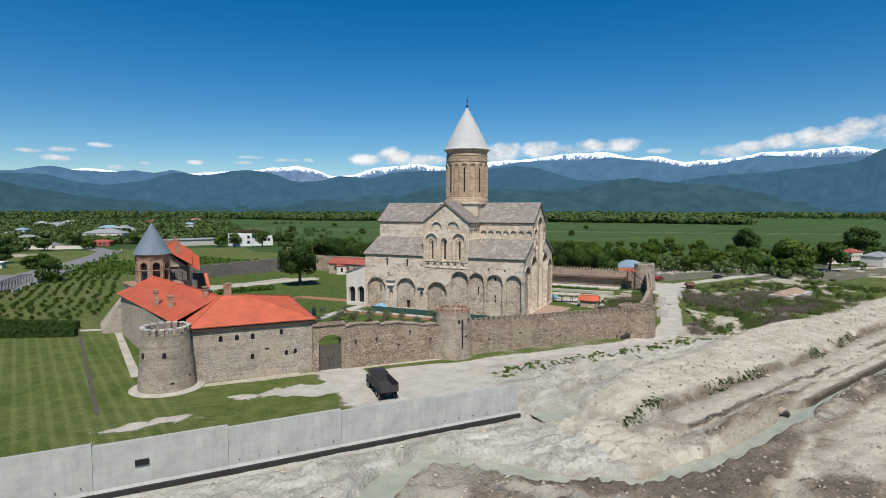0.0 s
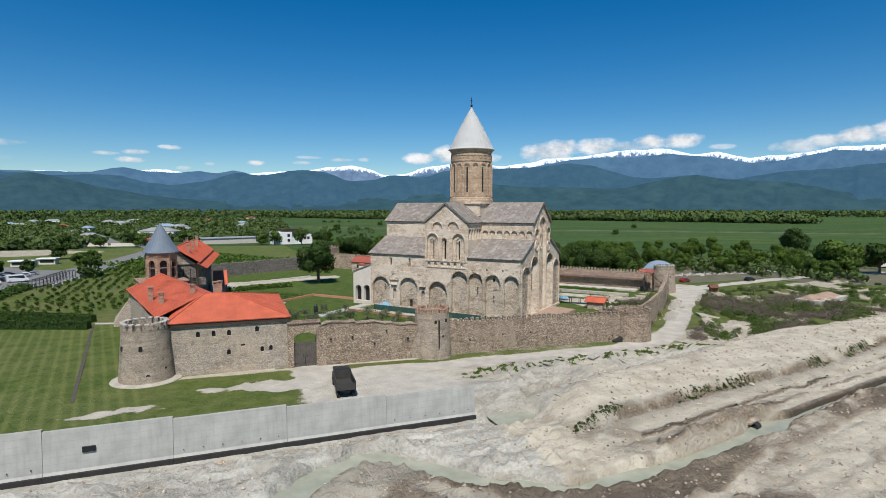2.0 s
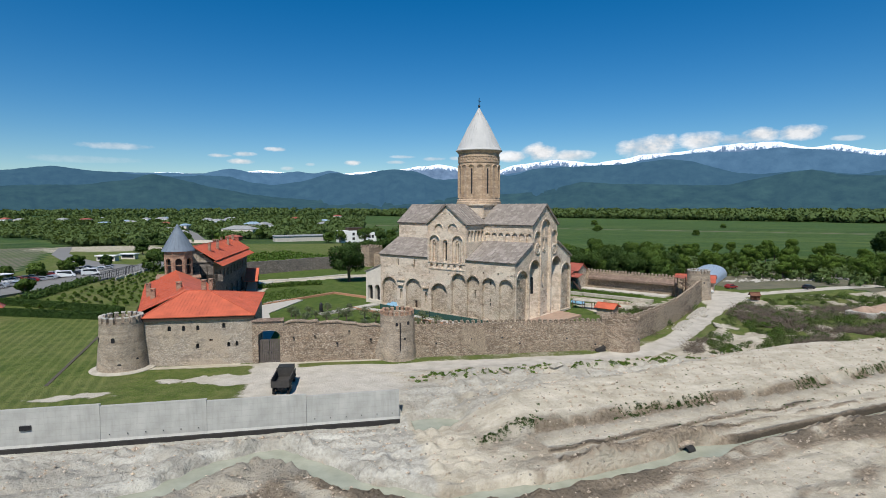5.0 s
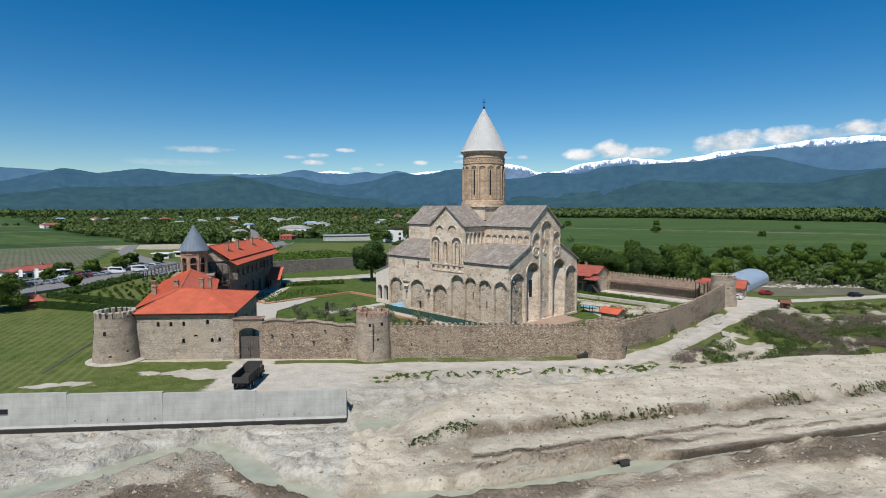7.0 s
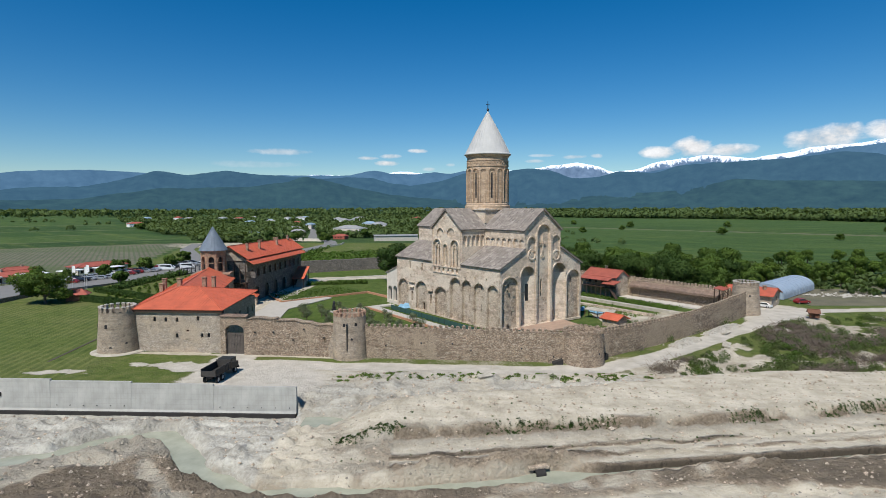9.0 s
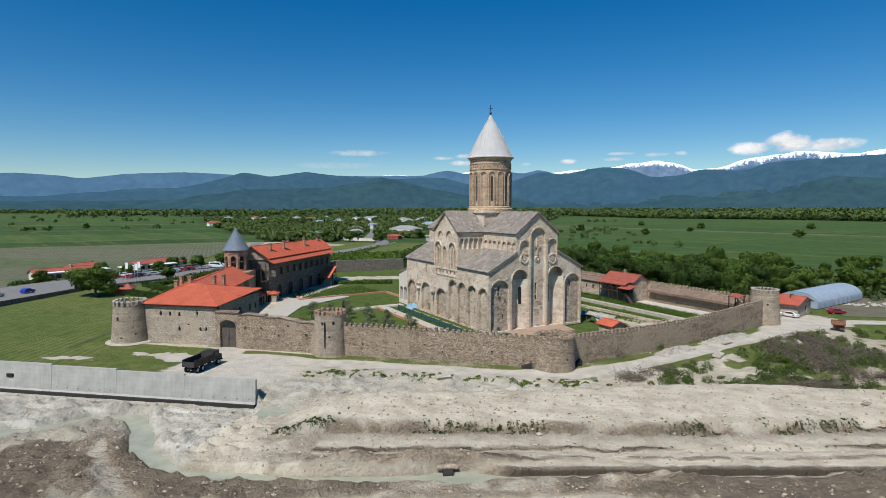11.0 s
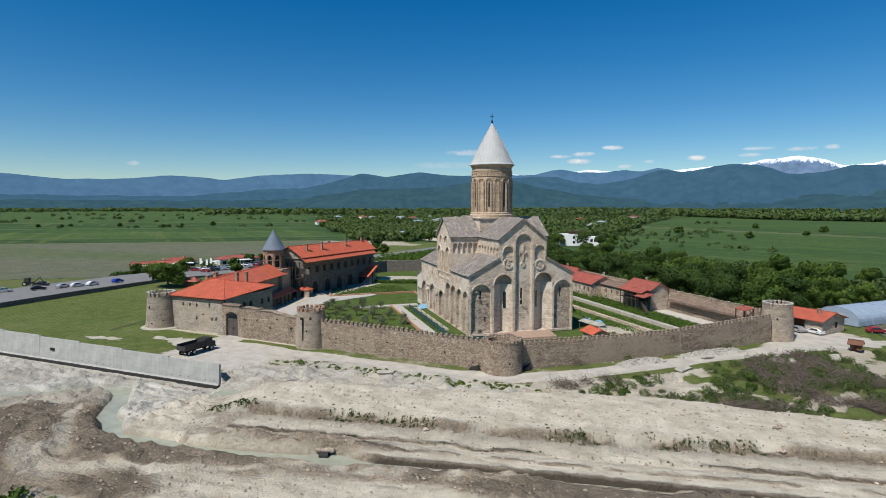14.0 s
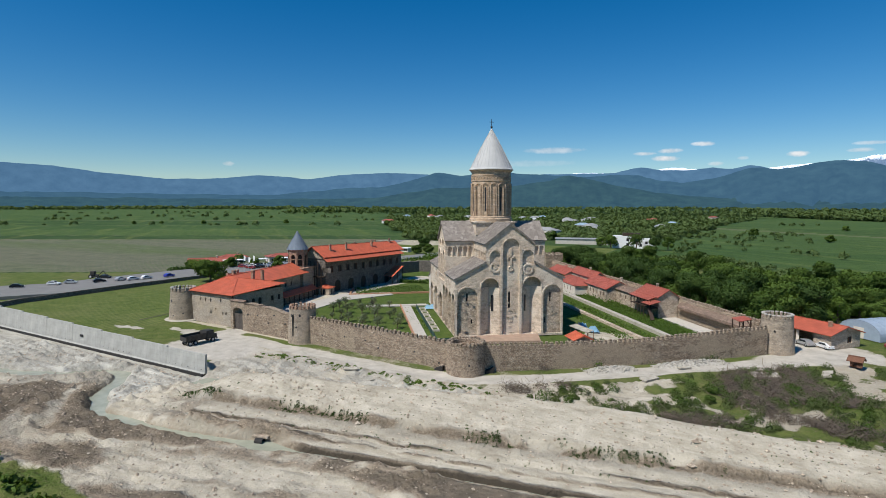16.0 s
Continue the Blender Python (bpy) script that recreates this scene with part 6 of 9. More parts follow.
def house_walls(parent, poly, z0, z1, material, windows=None, name="wall"):
    """One wall part for each side of an anticlockwise plan; windows: {side: [(s, z, w, h, arched)]}."""
    n = len(poly)
    for i in range(n):
        a, b = Vector(poly[i]), Vector(poly[(i + 1) % n])
        d = (b - a).normalized()
        L = (b - a).length
        nin = Vector((-d.y, d.x))

        def P(s, z, dep, a=a, d=d, nin=nin):
            p = a + d * s + nin * dep
            return Vector((p.x, p.y, z))
        rec = []
        for s, z, w, h, ar in (windows or {}).get(i, ()):
            poly2 = arch(s - w / 2, s + w / 2, z, z + h, 6) if ar else rect(s - w / 2, s + w / 2, z, z + h)
            rec.append((poly2, 0.3, []))
        bm = bmesh.new()
        face_with_recesses(bm, P, rect(0, L, z0, z1), rec)
        back = [bm.verts.new(P(s, z, 0.5)) for s, z in rect(0, L, z0, z1)]
        bm.faces.new(back[::-1])
        part(name, bm, material, parent)
        for s, z, w, h, ar in (windows or {}).get(i, ()):
            bm = bmesh.new()
            poly2 = arch(s - w / 2, s + w / 2, z, z + h, 6) if ar else rect(s - w / 2, s + w / 2, z, z + h)
            bm.faces.new([bm.verts.new(P(x, y, 0.28)) for x, y in poly2])
            wn = part("window", bm, M["void"], parent, "small dark window")
            if w > 0.5 and not ar:
                bm = bmesh.new()
                for x0, x1, y0, y1 in ((s - w / 2, s + w / 2, z, z + 0.07), (s - w / 2, s + w / 2, z + h - 0.07, z + h), (s - 0.03, s + 0.03, z, z + h), (s - w / 2, s - w / 2 + 0.07, z, z + h), (s + w / 2 - 0.07, s + w / 2, z, z + h)):
                    bar(bm, lambda q, r, dd, P=P: P(q, r, dd + 0.24), x0, x1, y0, y1, 0.02, 0.03)
                part("frame", bm, M["brownwood"], wn)


def chimney(parent, x, y, z0, z1, w=0.8, material=None):
    bm = bmesh.new()
    m = material or M["brick"]
    box(bm, x - w / 2, x + w / 2, y - w / 2, y + w / 2, z0, z1 - 0.5)
    box(bm, x - w / 2 - 0.08, x + w / 2 + 0.08, y - w / 2 - 0.08, y + w / 2 + 0.08, z1 - 0.5, z1 - 0.38)
    for sx in (-1, 1):
        for sy in (-1, 1):
            box(bm, x + sx * w * 0.38 - 0.08, x + sx * w * 0.38 + 0.08, y + sy * w * 0.38 - 0.08, y + sy * w * 0.38 + 0.08, z1 - 0.38, z1 - 0.12)
    box(bm, x - w / 2 - 0.1, x + w / 2 + 0.1, y - w / 2 - 0.1, y + w / 2 + 0.1, z1 - 0.12, z1)
    part("chimney", bm, m, parent, "brick chimney with a slab cap")


# gate house by the south-west tower
gh = thing("gate_house", "rubble stone house with an orange-red hip roof", "house")
house_walls(gh, [(5.6, 85.0), (22.4, 83.7), (22.6, 101.2), (6.4, 102.6)], -0.3, 8.35, M["house"],
            {0: [(3.8, 5.9, 0.55, 0.9, True), (6.0, 5.9, 0.55, 0.9, True), (8.2, 5.9, 0.55, 0.9, True), (12.3, 6.2, 0.55, 0.9, True), (8.1, 2.9, 0.55, 0.85, True), (13.0, 3.0, 0.5, 0.85, True), (14.3, 3.1, 0.5, 0.85, True), (10.2, 4.1, 0.6, 0.35, False)],
             1: [(2.5 + 2.2 * i, 4.7, 1.2, 1.9, True) for i in range(4)] + [(13.5, 5.0, 0.9, 1.4, False), (16, 5.0, 0.9, 1.4, False), (14.6, 0.2, 2.4, 2.6, True)]})
bm = bmesh.new()
prism(bm, [(5.3, 84.6), (22.7, 83.3), (22.9, 83.7), (5.4, 85.1)], 7.75, 8.35)
part("timber_plate", bm, M["timber"], gh, "dark shadowed eaves board")
hip_roof(gh, [(5.6, 85.0), (22.4, 83.7), (22.6, 101.2), (6.4, 102.6)], [(10.4, 93.1), (14.4, 92.8)], [8.35, 8.4, 9.3, 8.6], 11.35, M["red"], 0.8)
chimney(gh, 8.6, 96.6, 9.5, 12.6)
chimney(gh, 12.2, 100.2, 9.0, 12.4)
chimney(gh, 13.0, 103.0, 8.8, 12.2, 0.7)

wg = thing("west_wing", "rubble stone wing with a long orange-red gable roof", "house")
house_walls(wg, [(3.6, 86.5), (10.6, 100.0), (5.4, 128.0), (-4.2, 126.2)], -0.3, 8.2, M["house"],
            {1: [(6 + 3.2 * i, 4.8, 0.9, 1.4, False) for i in range(6)], 3: [(8 + 6 * i, 6.0, 0.5, 0.8, True) for i in range(5)]})
A_, C_ = (1.5, 127.6, 11.45), (10.4, 93.1, 11.38)
for quad in ([(-5.0, 126.6, 8.45), (3.3, 90.2, 8.35), C_, A_], [(15.0, 99.5, 8.75), (7.9, 128.6, 8.5), A_, C_]):
    bm = bmesh.new()
    roof_plane(bm, quad)
    part("roof_slope", bm, M["red"], wg, "orange-red metal roof slope")
bm = bmesh.new()
beam(bm, A_, C_, 0.25, 0.14)
part("ridge_cap", bm, M["red"], wg)
bm = bmesh.new()
slab(bm, [(-4.0, 126.3, 8.1), (5.6, 128.0, 8.1), (1.5, 127.2, 11.3)], 0.3)
part("north_gable", bm, M["house"], wg)
for x, y, z in ((1.6, 104.0, 11.6), (3.6, 99.0, 11.2)):
    chimney(wg, x, y, 8.8, z, 0.75)
# low gallery along the wing
ga = thing("gallery", "low timber gallery with a red lean-to roof", "gallery")
bm = bmesh.new()
roof_plane(bm, [(13.8, 111.0, 2.9), (9.6, 131.0, 2.9), (7.6, 130.6, 4.2), (11.6, 110.4, 4.2)])
part("roof_slope", bm, M["red"], ga)
for i in range(8):
    f = i / 7
    x, y = 13.5 + (9.3 - 13.5) * f, 111.2 + (130.8 - 111.2) * f
    bm = bmesh.new()
    beam(bm, (x, y, -0.2), (x, y, 2.85), 0.2)
    part("post", bm, M["timber"], ga)
bm = bmesh.new()
beam(bm, (13.5, 111.2, 0.9), (9.3, 130.8, 0.9), 0.12)
part("rail", bm, M["timber"], ga)
bm = bmesh.new()
prism(bm, [(11.6, 110.6), (12.0, 110.7), (8.0, 130.8), (7.6, 130.6)], -0.2, 4.0)
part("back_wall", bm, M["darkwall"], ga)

# gate in the south wall
gt = thing("gateway", "arched stone gateway with closed wooden doors under an open arch", "gate", 25.1, 83.75, 0.1, -3.4)
bm = bmesh.new()
face_with_recesses(bm, lambda s, z, d: Vector((s, -0.75 + d, z)), [(-2.7, -0.4), (2.3, -0.4), (2.3, 7.0), (-2.7, 7.2)], [(arch(-1.75, 1.75, -0.3, 5.55, 12)[:2] + [(1.75, 4.6)] + [(1.75 * math.cos(math.pi * i / 12), 4.6 + 0.95 * math.sin(math.pi * i / 12)) for i in range(1, 12)] + [(-1.75, 4.6)], 1.5, [])])
for f in [f for f in bm.faces if all(abs(v.co.y - 0.75) < 1e-4 for v in f.verts)]:
    bm.faces.remove(f)
box(bm, -2.7, -1.76, -0.74, 0.75, -0.4, 7.1)
box(bm, 1.76, 2.3, -0.74, 0.75, -0.4, 6.95)
box(bm, -1.76, 1.76, -0.74, 0.75, 5.56, 7.0)
part("gate_wall", bm, M["wall"], gt)
for sx in (-1, 1):
    bm = bmesh.new()
    for i in range(6):
        x0 = sx * (0.04 + i * 0.285)
        x1 = sx * (0.04 + (i + 1) * 0.285 - 0.03)
        box(bm, min(x0, x1), max(x0, x1), -0.24, -0.14, -0.1, 3.95)
    for z in (0.6, 2.0, 3.5):
        box(bm, min(sx * 0.04, sx * 1.72), max(sx * 0.04, sx * 1.72), -0.3, -0.24, z, z + 0.2)
    leaf = part("door_leaf", bm, M["gatewood"], gt, "boarded dark door leaf")
    bm = bmesh.new()
    lathe(bm, [(0.1, 1.7), (0.12, 1.75), (0.1, 1.8)], 10, sx * 0.3, -0.33)
    part("ring_handle", bm, M["iron"], leaf)
bm = bmesh.new()
for i in range(13):
    x = -2.75 + i * 0.4
    slab(bm, [(x, -1.0, 7.15), (x + 0.36, -1.0, 7.15), (x + 0.36, 0.0, 7.5), (x, 0.0, 7.5)], 0.1)
    slab(bm, [(x, 0.95, 7.15), (x + 0.36, 0.95, 7.15), (x + 0.36, 0.0, 7.5), (x, 0.0, 7.5)], 0.1)
part("tile_coping", bm, M["walkbrown"], gt, "weathered brown tile coping")

# bell tower
bt = thing("bell_tower", "brick bell tower with arched openings and a blue-grey cone", "bell tower", 1.6, 130.2, 0, 12)
bm = bmesh.new()
box(bm, -4.6, 4.4, -4.2, 4.2, -0.4, 9.6)
part("base", bm, M["house"], bt)
bm = bmesh.new()
slab(bm, [(-4.9, -4.5, 9.9), (4.7, -4.5, 9.9), (4.7, 4.5, 9.9), (-4.9, 4.5, 9.9)], 0.3)
part("string_course", bm, M["brick"], bt)
bm = bmesh.new()
NS = 8
RB = 3.25
sd = 2 * RB * math.sin(math.pi / NS)
ap = RB * math.cos(math.pi / NS)
for i in range(NS):
    a = 2 * math.pi * i / NS
    P = lambda s, z, d, a=a: Vector(((ap - d) * math.cos(a) - s * math.sin(a), (ap - d) * math.sin(a) + s * math.cos(a), z))
    face_with_recesses(bm, P, rect(-sd / 2, sd / 2, 9.7, 15.9), [(arch(-0.72, 0.72, 10.4, 14.2), 0.55, [])])
    arch_band(bm, P, -0.72, 0.72, 12.6, 14.2, 0.16, 0.1)
    bar(bm, P, -sd / 2, sd / 2, 14.9, 15.1, 0.12)
    bar(bm, P, -sd / 2, sd / 2, 12.5, 12.7, 0.08)
part("belfry", bm, M["brick"], bt, "octagonal brick belfry")
# a near-black sheet paints the dark inside of each belfry arch
for i in range(NS):
    a = 2 * math.pi * i / NS
    bm = bmesh.new()
    bm.faces.new([bm.verts.new(((ap - 0.52) * math.cos(a) - s * math.sin(a), (ap - 0.52) * math.sin(a) + s * math.cos(a), z)) for s, z in arch(-0.71, 0.71, 10.4, 14.18)])
    part("arch_opening", bm, M["void"], bt, "dark belfry arch")
bm = bmesh.new()
lathe(bm, [(3.3, 15.75), (3.65, 15.8), (3.6, 15.95), (0.12, 22.1)], 24)
cone = part("cone_roof", bm, M["bluecone"], bt, "blue-grey ribbed metal cone")
for i in range(24):
    a = 2 * math.pi * i / 24
    bm = bmesh.new()
    beam(bm, (3.6 * math.cos(a), 3.6 * math.sin(a), 15.97), (0.1 * math.cos(a), 0.1 * math.sin(a), 22.1), 0.09, 0.08)
    part("rib", bm, M["bluecone"], cone)

bw = thing("wall_buttress", "battered rubble wall leaning against the bell tower", "wall", kind="structure")
bm = bmesh.new()
prism(bm, [(-7.6, 127.5), (-3.0, 126.5), (-2.6, 135.0), (-8.6, 137.0)], -0.3, [0.9, 9.2, 9.2, 0.9])
part("wall_body", bm, M["house"], bw)
# long residence behind the bell tower
rs = thing("residence", "long two-storey stone residence with a red gable roof", "house")
# the dark stone puts the shade of this front into the wall colour
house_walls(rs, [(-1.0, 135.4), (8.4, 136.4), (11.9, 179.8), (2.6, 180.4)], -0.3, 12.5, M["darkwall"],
            {1: [(3.0 + 4.2 * i, 7.2, 1.7, 2.3, False) for i in range(10)] + [(6.0 + 7 * i, 0.4, 3.0, 4.0, True) for i in range(5)],
             0: [(3.0 + 4 * i, 7.4, 1.2, 1.8, False) for i in range(3)]})
R0_, R1_ = (3.9, 134.4, 16.6), (7.9, 181.0, 16.1)
for quad in ([(9.4, 134.6, 12.9), (12.9, 180.4, 12.7), R1_, R0_], [(3.0, 181.4, 12.9), (-1.8, 134.2, 12.9), R0_, R1_]):
    bm = bmesh.new()
    roof_plane(bm, quad)
    part("roof_slope", bm, M["red"], rs, "faded red metal roof slope")
bm = bmesh.new()
beam(bm, R0_, R1_, 0.25, 0.14)
part("ridge_cap", bm, M["red"], rs)
for (x0, y0), (x1, y1), (xr, yr, zr) in (((-1.0, 135.4), (8.4, 136.4), (3.9, 135.6, 16.2)), ((11.9, 179.8), (2.6, 180.4), (7.8, 180.0, 15.8))):
    bm = bmesh.new()
    slab(bm, [(x0, y0, 12.4), (x1, y1, 12.4), (xr, yr, zr)], 0.3)
    part("gable", bm, M["house"], rs)
bm = bmesh.new()
roof_plane(bm, [(11.0, 134.4, 11.5), (14.4, 178.0, 11.3), (12.2, 178.2, 12.6), (8.8, 134.6, 12.8)])
part("eaves_skirt", bm, M["red"], rs, "lower red eaves strip")
for i, (x, y) in enumerate(((6.8, 141), (7.6, 149), (5.5, 157), (8.3, 164), (5.6, 170), (8.0, 177))):
    chimney(rs, x, y, 14.0, 17.0 + 0.4 * (i % 2), 0.6)
# timber balcony at the south-east corner
bm = bmesh.new()
box(bm, 2.6, 9.0, 133.4, 136.2, 6.2, 6.4)
part("balcony_floor", bm, M["timber"], rs)
for i in range(5):
    bm = bmesh.new()
    beam(bm, (2.8 + i * 1.5, 133.6, 0), (2.8 + i * 1.5, 133.6, 11.6), 0.2)
    part("balcony_post", bm, M["timber"], rs)
bm = bmesh.new()
beam(bm, (2.6, 133.6, 7.3), (9.0, 133.6, 7.3), 0.12)
part("balcony_rail", bm, M["timber"], rs)
# covered stair
st = thing("covered_stair", "outside stair under a small red roof", "stair", 14.2, 172, 0, 0)
bm = bmesh.new()
roof_plane(bm, [(-2.0, -5.0, 3.2), (2.0, -5.0, 3.2), (2.0, 3.0, 6.6), (-2.0, 3.0, 6.6)])
part("roof_slope", bm, M["red"], st)
bm = bmesh.new()
for i in range(14):
    box(bm, -1.4, 1.4, -4.5 + i * 0.5, -4.0 + i * 0.5, 0, 0.25 * (i + 1))
part("steps", bm, M["paving"], st)
for sx in (-1.7, 1.7):
    for y, z in ((-4.7, 3.2), (-1, 4.8), (2.7, 6.4)):
        bm = bmesh.new()
        beam(bm, (sx, y, -0.2), (sx, y, z), 0.18)
        part("post", bm, M["timber"], st)
# small porch hut
ph = thing("porch_hut", "small stone porch with a red hip roof", "porch", 9.0, 136.0, 0, 12)
house_walls(ph, [(-2, -1.8), (2, -1.8), (2, 1.8), (-2, 1.8)], -0.2, 2.5, M["rough"], {0: [(2, 0.2, 1.2, 2.0, True)], 1: [(1.8, 0.2, 1.0, 2.0, True)]})
hip_roof(ph, [(-2, -1.8), (2, -1.8), (2, 1.8), (-2, 1.8)], [(-0.5, 0), (0.5, 0)], 2.5, 3.5, M["red"], 0.5)


# ---------------------------------------------------------------- concrete flood wall
fw = thing("flood_wall", "new grey concrete flood wall of long cast panels", "retaining wall", kind="structure")
for i in range(9):
    x1 = 43.1 - 12.0 * i
    x0 = x1 - 11.97
    y1 = 58.9 + 0.035 * (43.1 - x1)
    y0 = 58.9 + 0.035 * (43.1 - x0)
    z1 = 1.85 + 0.020 * (43.1 - (x0 + x1) / 2)
    bm = bmesh.new()
    L = math.hypot(x1 - x0, y1 - y0)
    v = []
    for x in (0, L):
        v.append([bm.verts.new(p) for p in ((x, -0.62, -1.78), (x, 0.35, -1.78), (x, 0.18, z1), (x, -0.20, z1), (x, -0.40, -1.5))])
    a, b = v
    for j in range(5):
        k = (j + 1) % 5
        bm.faces.new((a[k], a[j], b[j], b[k]))
    bm.faces.new(a)
    bm.faces.new(b[::-1])
    o = part("panel", bm, M["concrete"], fw)
    o.matrix_basis = pose(x0, y0, 0, 0, 0, math.degrees(math.atan2(y1 - y0, x1 - x0)))
    bm = bmesh.new()
    box(bm, 0, L, -0.95, 0.4, -2.7, -1.78)
    f = part("footing", bm, M["blackbase"], fw, "black tarred footing")
    f.matrix_basis = o.matrix_basis
    if i % 2 == 0:
        bm = bmesh.new()
        for k in range(6):
            beam(bm, (1 + 2 * k, -0.56, -1.0), (1 + 2 * k, -0.4, -1.0), 0.08)
        w = part("weep_pipes", bm, M["void"], fw)
        w.matrix_basis = o.matrix_basis
    if i == 3:
        bm = bmesh.new()
        box(bm, 3.5, 4.7, -0.5, -0.3, 0.2, 0.75)
        w = part("outlet", bm, M["void"], fw, "dark outlet slot")
        w.matrix_basis = o.matrix_basis


# ---------------------------------------------------------------- plants
def quads_mesh(name, centres, sizes, rs, material, flat=0.0, out=None):
    """Many small bent leaves, one island each; out: the way each one faces, for soft crowns."""
    n = len(centres)
    a = rs.normal(size=(n, 3))
    a[:, 2] *= 1 - flat
    a /= np.linalg.norm(a, axis=1)[:, None]
    b = np.cross(a, rs.normal(size=(n, 3)))
    b /= np.linalg.norm(b, axis=1)[:, None]
    s = np.asarray(sizes)[:, None]
    c = np.cross(a, b)
    p = np.asarray(centres)
    v = np.stack([p - a * s - b * s * 0.7, p + a * s - b * s * 0.7 + c * s * 0.3, p + a * s + b * s * 0.7, p - a * s + b * s * 0.7 + c * s * 0.3], 1).reshape(-1, 3)
    me = bpy.data.meshes.new(name)
    f = np.arange(4 * n).reshape(n, 4)
    if out is not None:
        turn = (c * out).sum(1) < 0
        f[turn] = f[turn][:, ::-1]
        c[turn] *= -1
    tri = np.concatenate([f[:, [0, 1, 2]], f[:, [0, 2, 3]]]).astype(np.int32)
    me.vertices.add(4 * n)
    me.vertices.foreach_set("co", v.astype(np.float32).ravel())
    me.loops.add(tri.size)
    me.loops.foreach_set("vertex_index", tri.ravel())
    me.polygons.add(len(tri))
    me.polygons.foreach_set("loop_start", np.arange(0, tri.size, 3, dtype=np.int32))
    me.polygons.foreach_set("loop_total", np.full(len(tri), 3, dtype=np.int32))
    me.update(calc_edges=True)
    if out is not None:
        m = c * 0.35 + np.asarray(out)
        m /= np.linalg.norm(m, axis=1)[:, None] + 1e-9
        me.normals_split_custom_set_from_vertices(np.repeat(m, 4, axis=0).astype(np.float32))
    me.materials.append(material)
    return me


def blob_points(rs, blobs, n):
    """Points near the shells of ellipsoids (x, y, z, rx, ry, rz)."""
    blobs = np.array(blobs)
    w = (blobs[:, 3] * blobs[:, 4] + blobs[:, 3] * blobs[:, 5])
    k = rs.choice(len(blobs), n, p=w / w.sum())
    d = rs.normal(size=(n, 3))
    d /= np.linalg.norm(d, axis=1)[:, None]
    r = rs.uniform(0.6, 1.1, n)[:, None]
    return blobs[k, :3] + d * blobs[k, 3:] * r, d


def make_tree(name, h, spread, seed, leafmat, label, leaves=1100, size=0.32, low=0.22, x=0, y=0, z=0, category="tree"):
    rs = np.random.RandomState(seed)
    t = thing(name, label, category, x, y, z)
    bm = bmesh.new()
    r0 = 0.035 * h
    lean = rs.uniform(-0.04, 0.04, 2) * h
    prev, rings = None, []
    for i in range(5):
        f = i / 4
        rr = r0 * (1.25 - f) + 0.02
        rings.append([bm.verts.new((lean[0] * f + rr * math.cos(a), lean[1] * f + rr * math.sin(a), f * h * 0.7 - 0.2)) for a in [j * math.pi / 3.5 for j in range(7)]])
    for a, b in zip(rings, rings[1:]):
        for j in range(7):
            bm.faces.new((a[j], a[(j + 1) % 7], b[(j + 1) % 7], b[j]))
    blobs = []
    nl = 8
    for i in range(nl):
        a = 2 * math.pi * i / nl + rs.uniform(-0.3, 0.3)
        rad = spread * rs.uniform(0.42, 0.66)
        zz = h * rs.uniform(low + 0.22, 0.74)
        e = (rad * math.cos(a), rad * math.sin(a), zz)
        beam(bm, (lean[0] * 0.4, lean[1] * 0.4, h * rs.uniform(0.2, 0.4)), e, r0 * 0.55)
        sc = rs.uniform(0.3, 0.46)
        blobs.append((*e, spread * sc, spread * sc, h * sc * 0.44))
    for i in range(4):
        sc = rs.uniform(0.32, 0.46)
        blobs.append((rs.uniform(-0.25, 0.25) * spread, rs.uniform(-0.25, 0.25) * spread, h * rs.uniform(0.66, 0.84), spread * sc, spread * sc, h * sc * 0.38))
    part("trunk", bm, M["bark"], t)
    pts, face = blob_points(rs, blobs, leaves)
    pts[:, 2] = np.clip(pts[:, 2], h * low * 0.7, h * 1.02)
    o = new("crown", quads_mesh("crown", pts, rs.uniform(0.7, 1.35, leaves) * size, rs, leafmat, out=face))
    o.parent = t
    return t


def make_bush(name, h, r, seed, leafmat, label, leaves=260, size=0.2, category="bush"):
    rs = np.random.RandomState(seed)
    blobs = [(rs.uniform(-0.5, 0.5) * r, rs.uniform(-0.5, 0.5) * r, h * rs.uniform(0.3, 0.6), r * rs.uniform(0.4, 0.7), r * rs.uniform(0.4, 0.7), h * rs.uniform(0.3, 0.45)) for _ in range(5)]
    pts, face = blob_points(rs, blobs, leaves)
    pts[:, 2] = np.abs(pts[:, 2])
    return tagged(new(name, quads_mesh(name, pts, rs.uniform(0.7, 1.4, leaves) * size, rs, leafmat, out=face)), label, category)


def ground_at(x, y):
    return float(ground_height(np.array([x]), np.array([y]))[0])


def scatter(proto, spots, group, rnd, s0=0.8, s1=1.25):
    """The prototype goes to the first spot and its copies to the others."""
    for i, (x, y) in enumerate(spots):
        s = rnd.uniform(s0, s1)
        m = pose(x, y, ground_at(x, y) - 0.05, 0, 0, rnd.uniform(0, 360)) @ Matrix.Diagonal((s * rnd.uniform(0.9, 1.1), s * rnd.uniform(0.9, 1.1), s, 1))
        if i == 0:
            proto.matrix_basis = m
            tagged(proto, group=group)
        else:
            copy_thing(proto, m)


rnd = random.Random(11)
ND = Vector((-0.6, 0.8))
NO = Vector((0.8, 0.6))


def nw(a, b):
    """Plan point at distance a along the north wall and b inside it (negative: outside)."""
    return (139.2 - 0.6 * a - 0.8 * b, 127.6 + 0.8 * a - 0.6 * b)


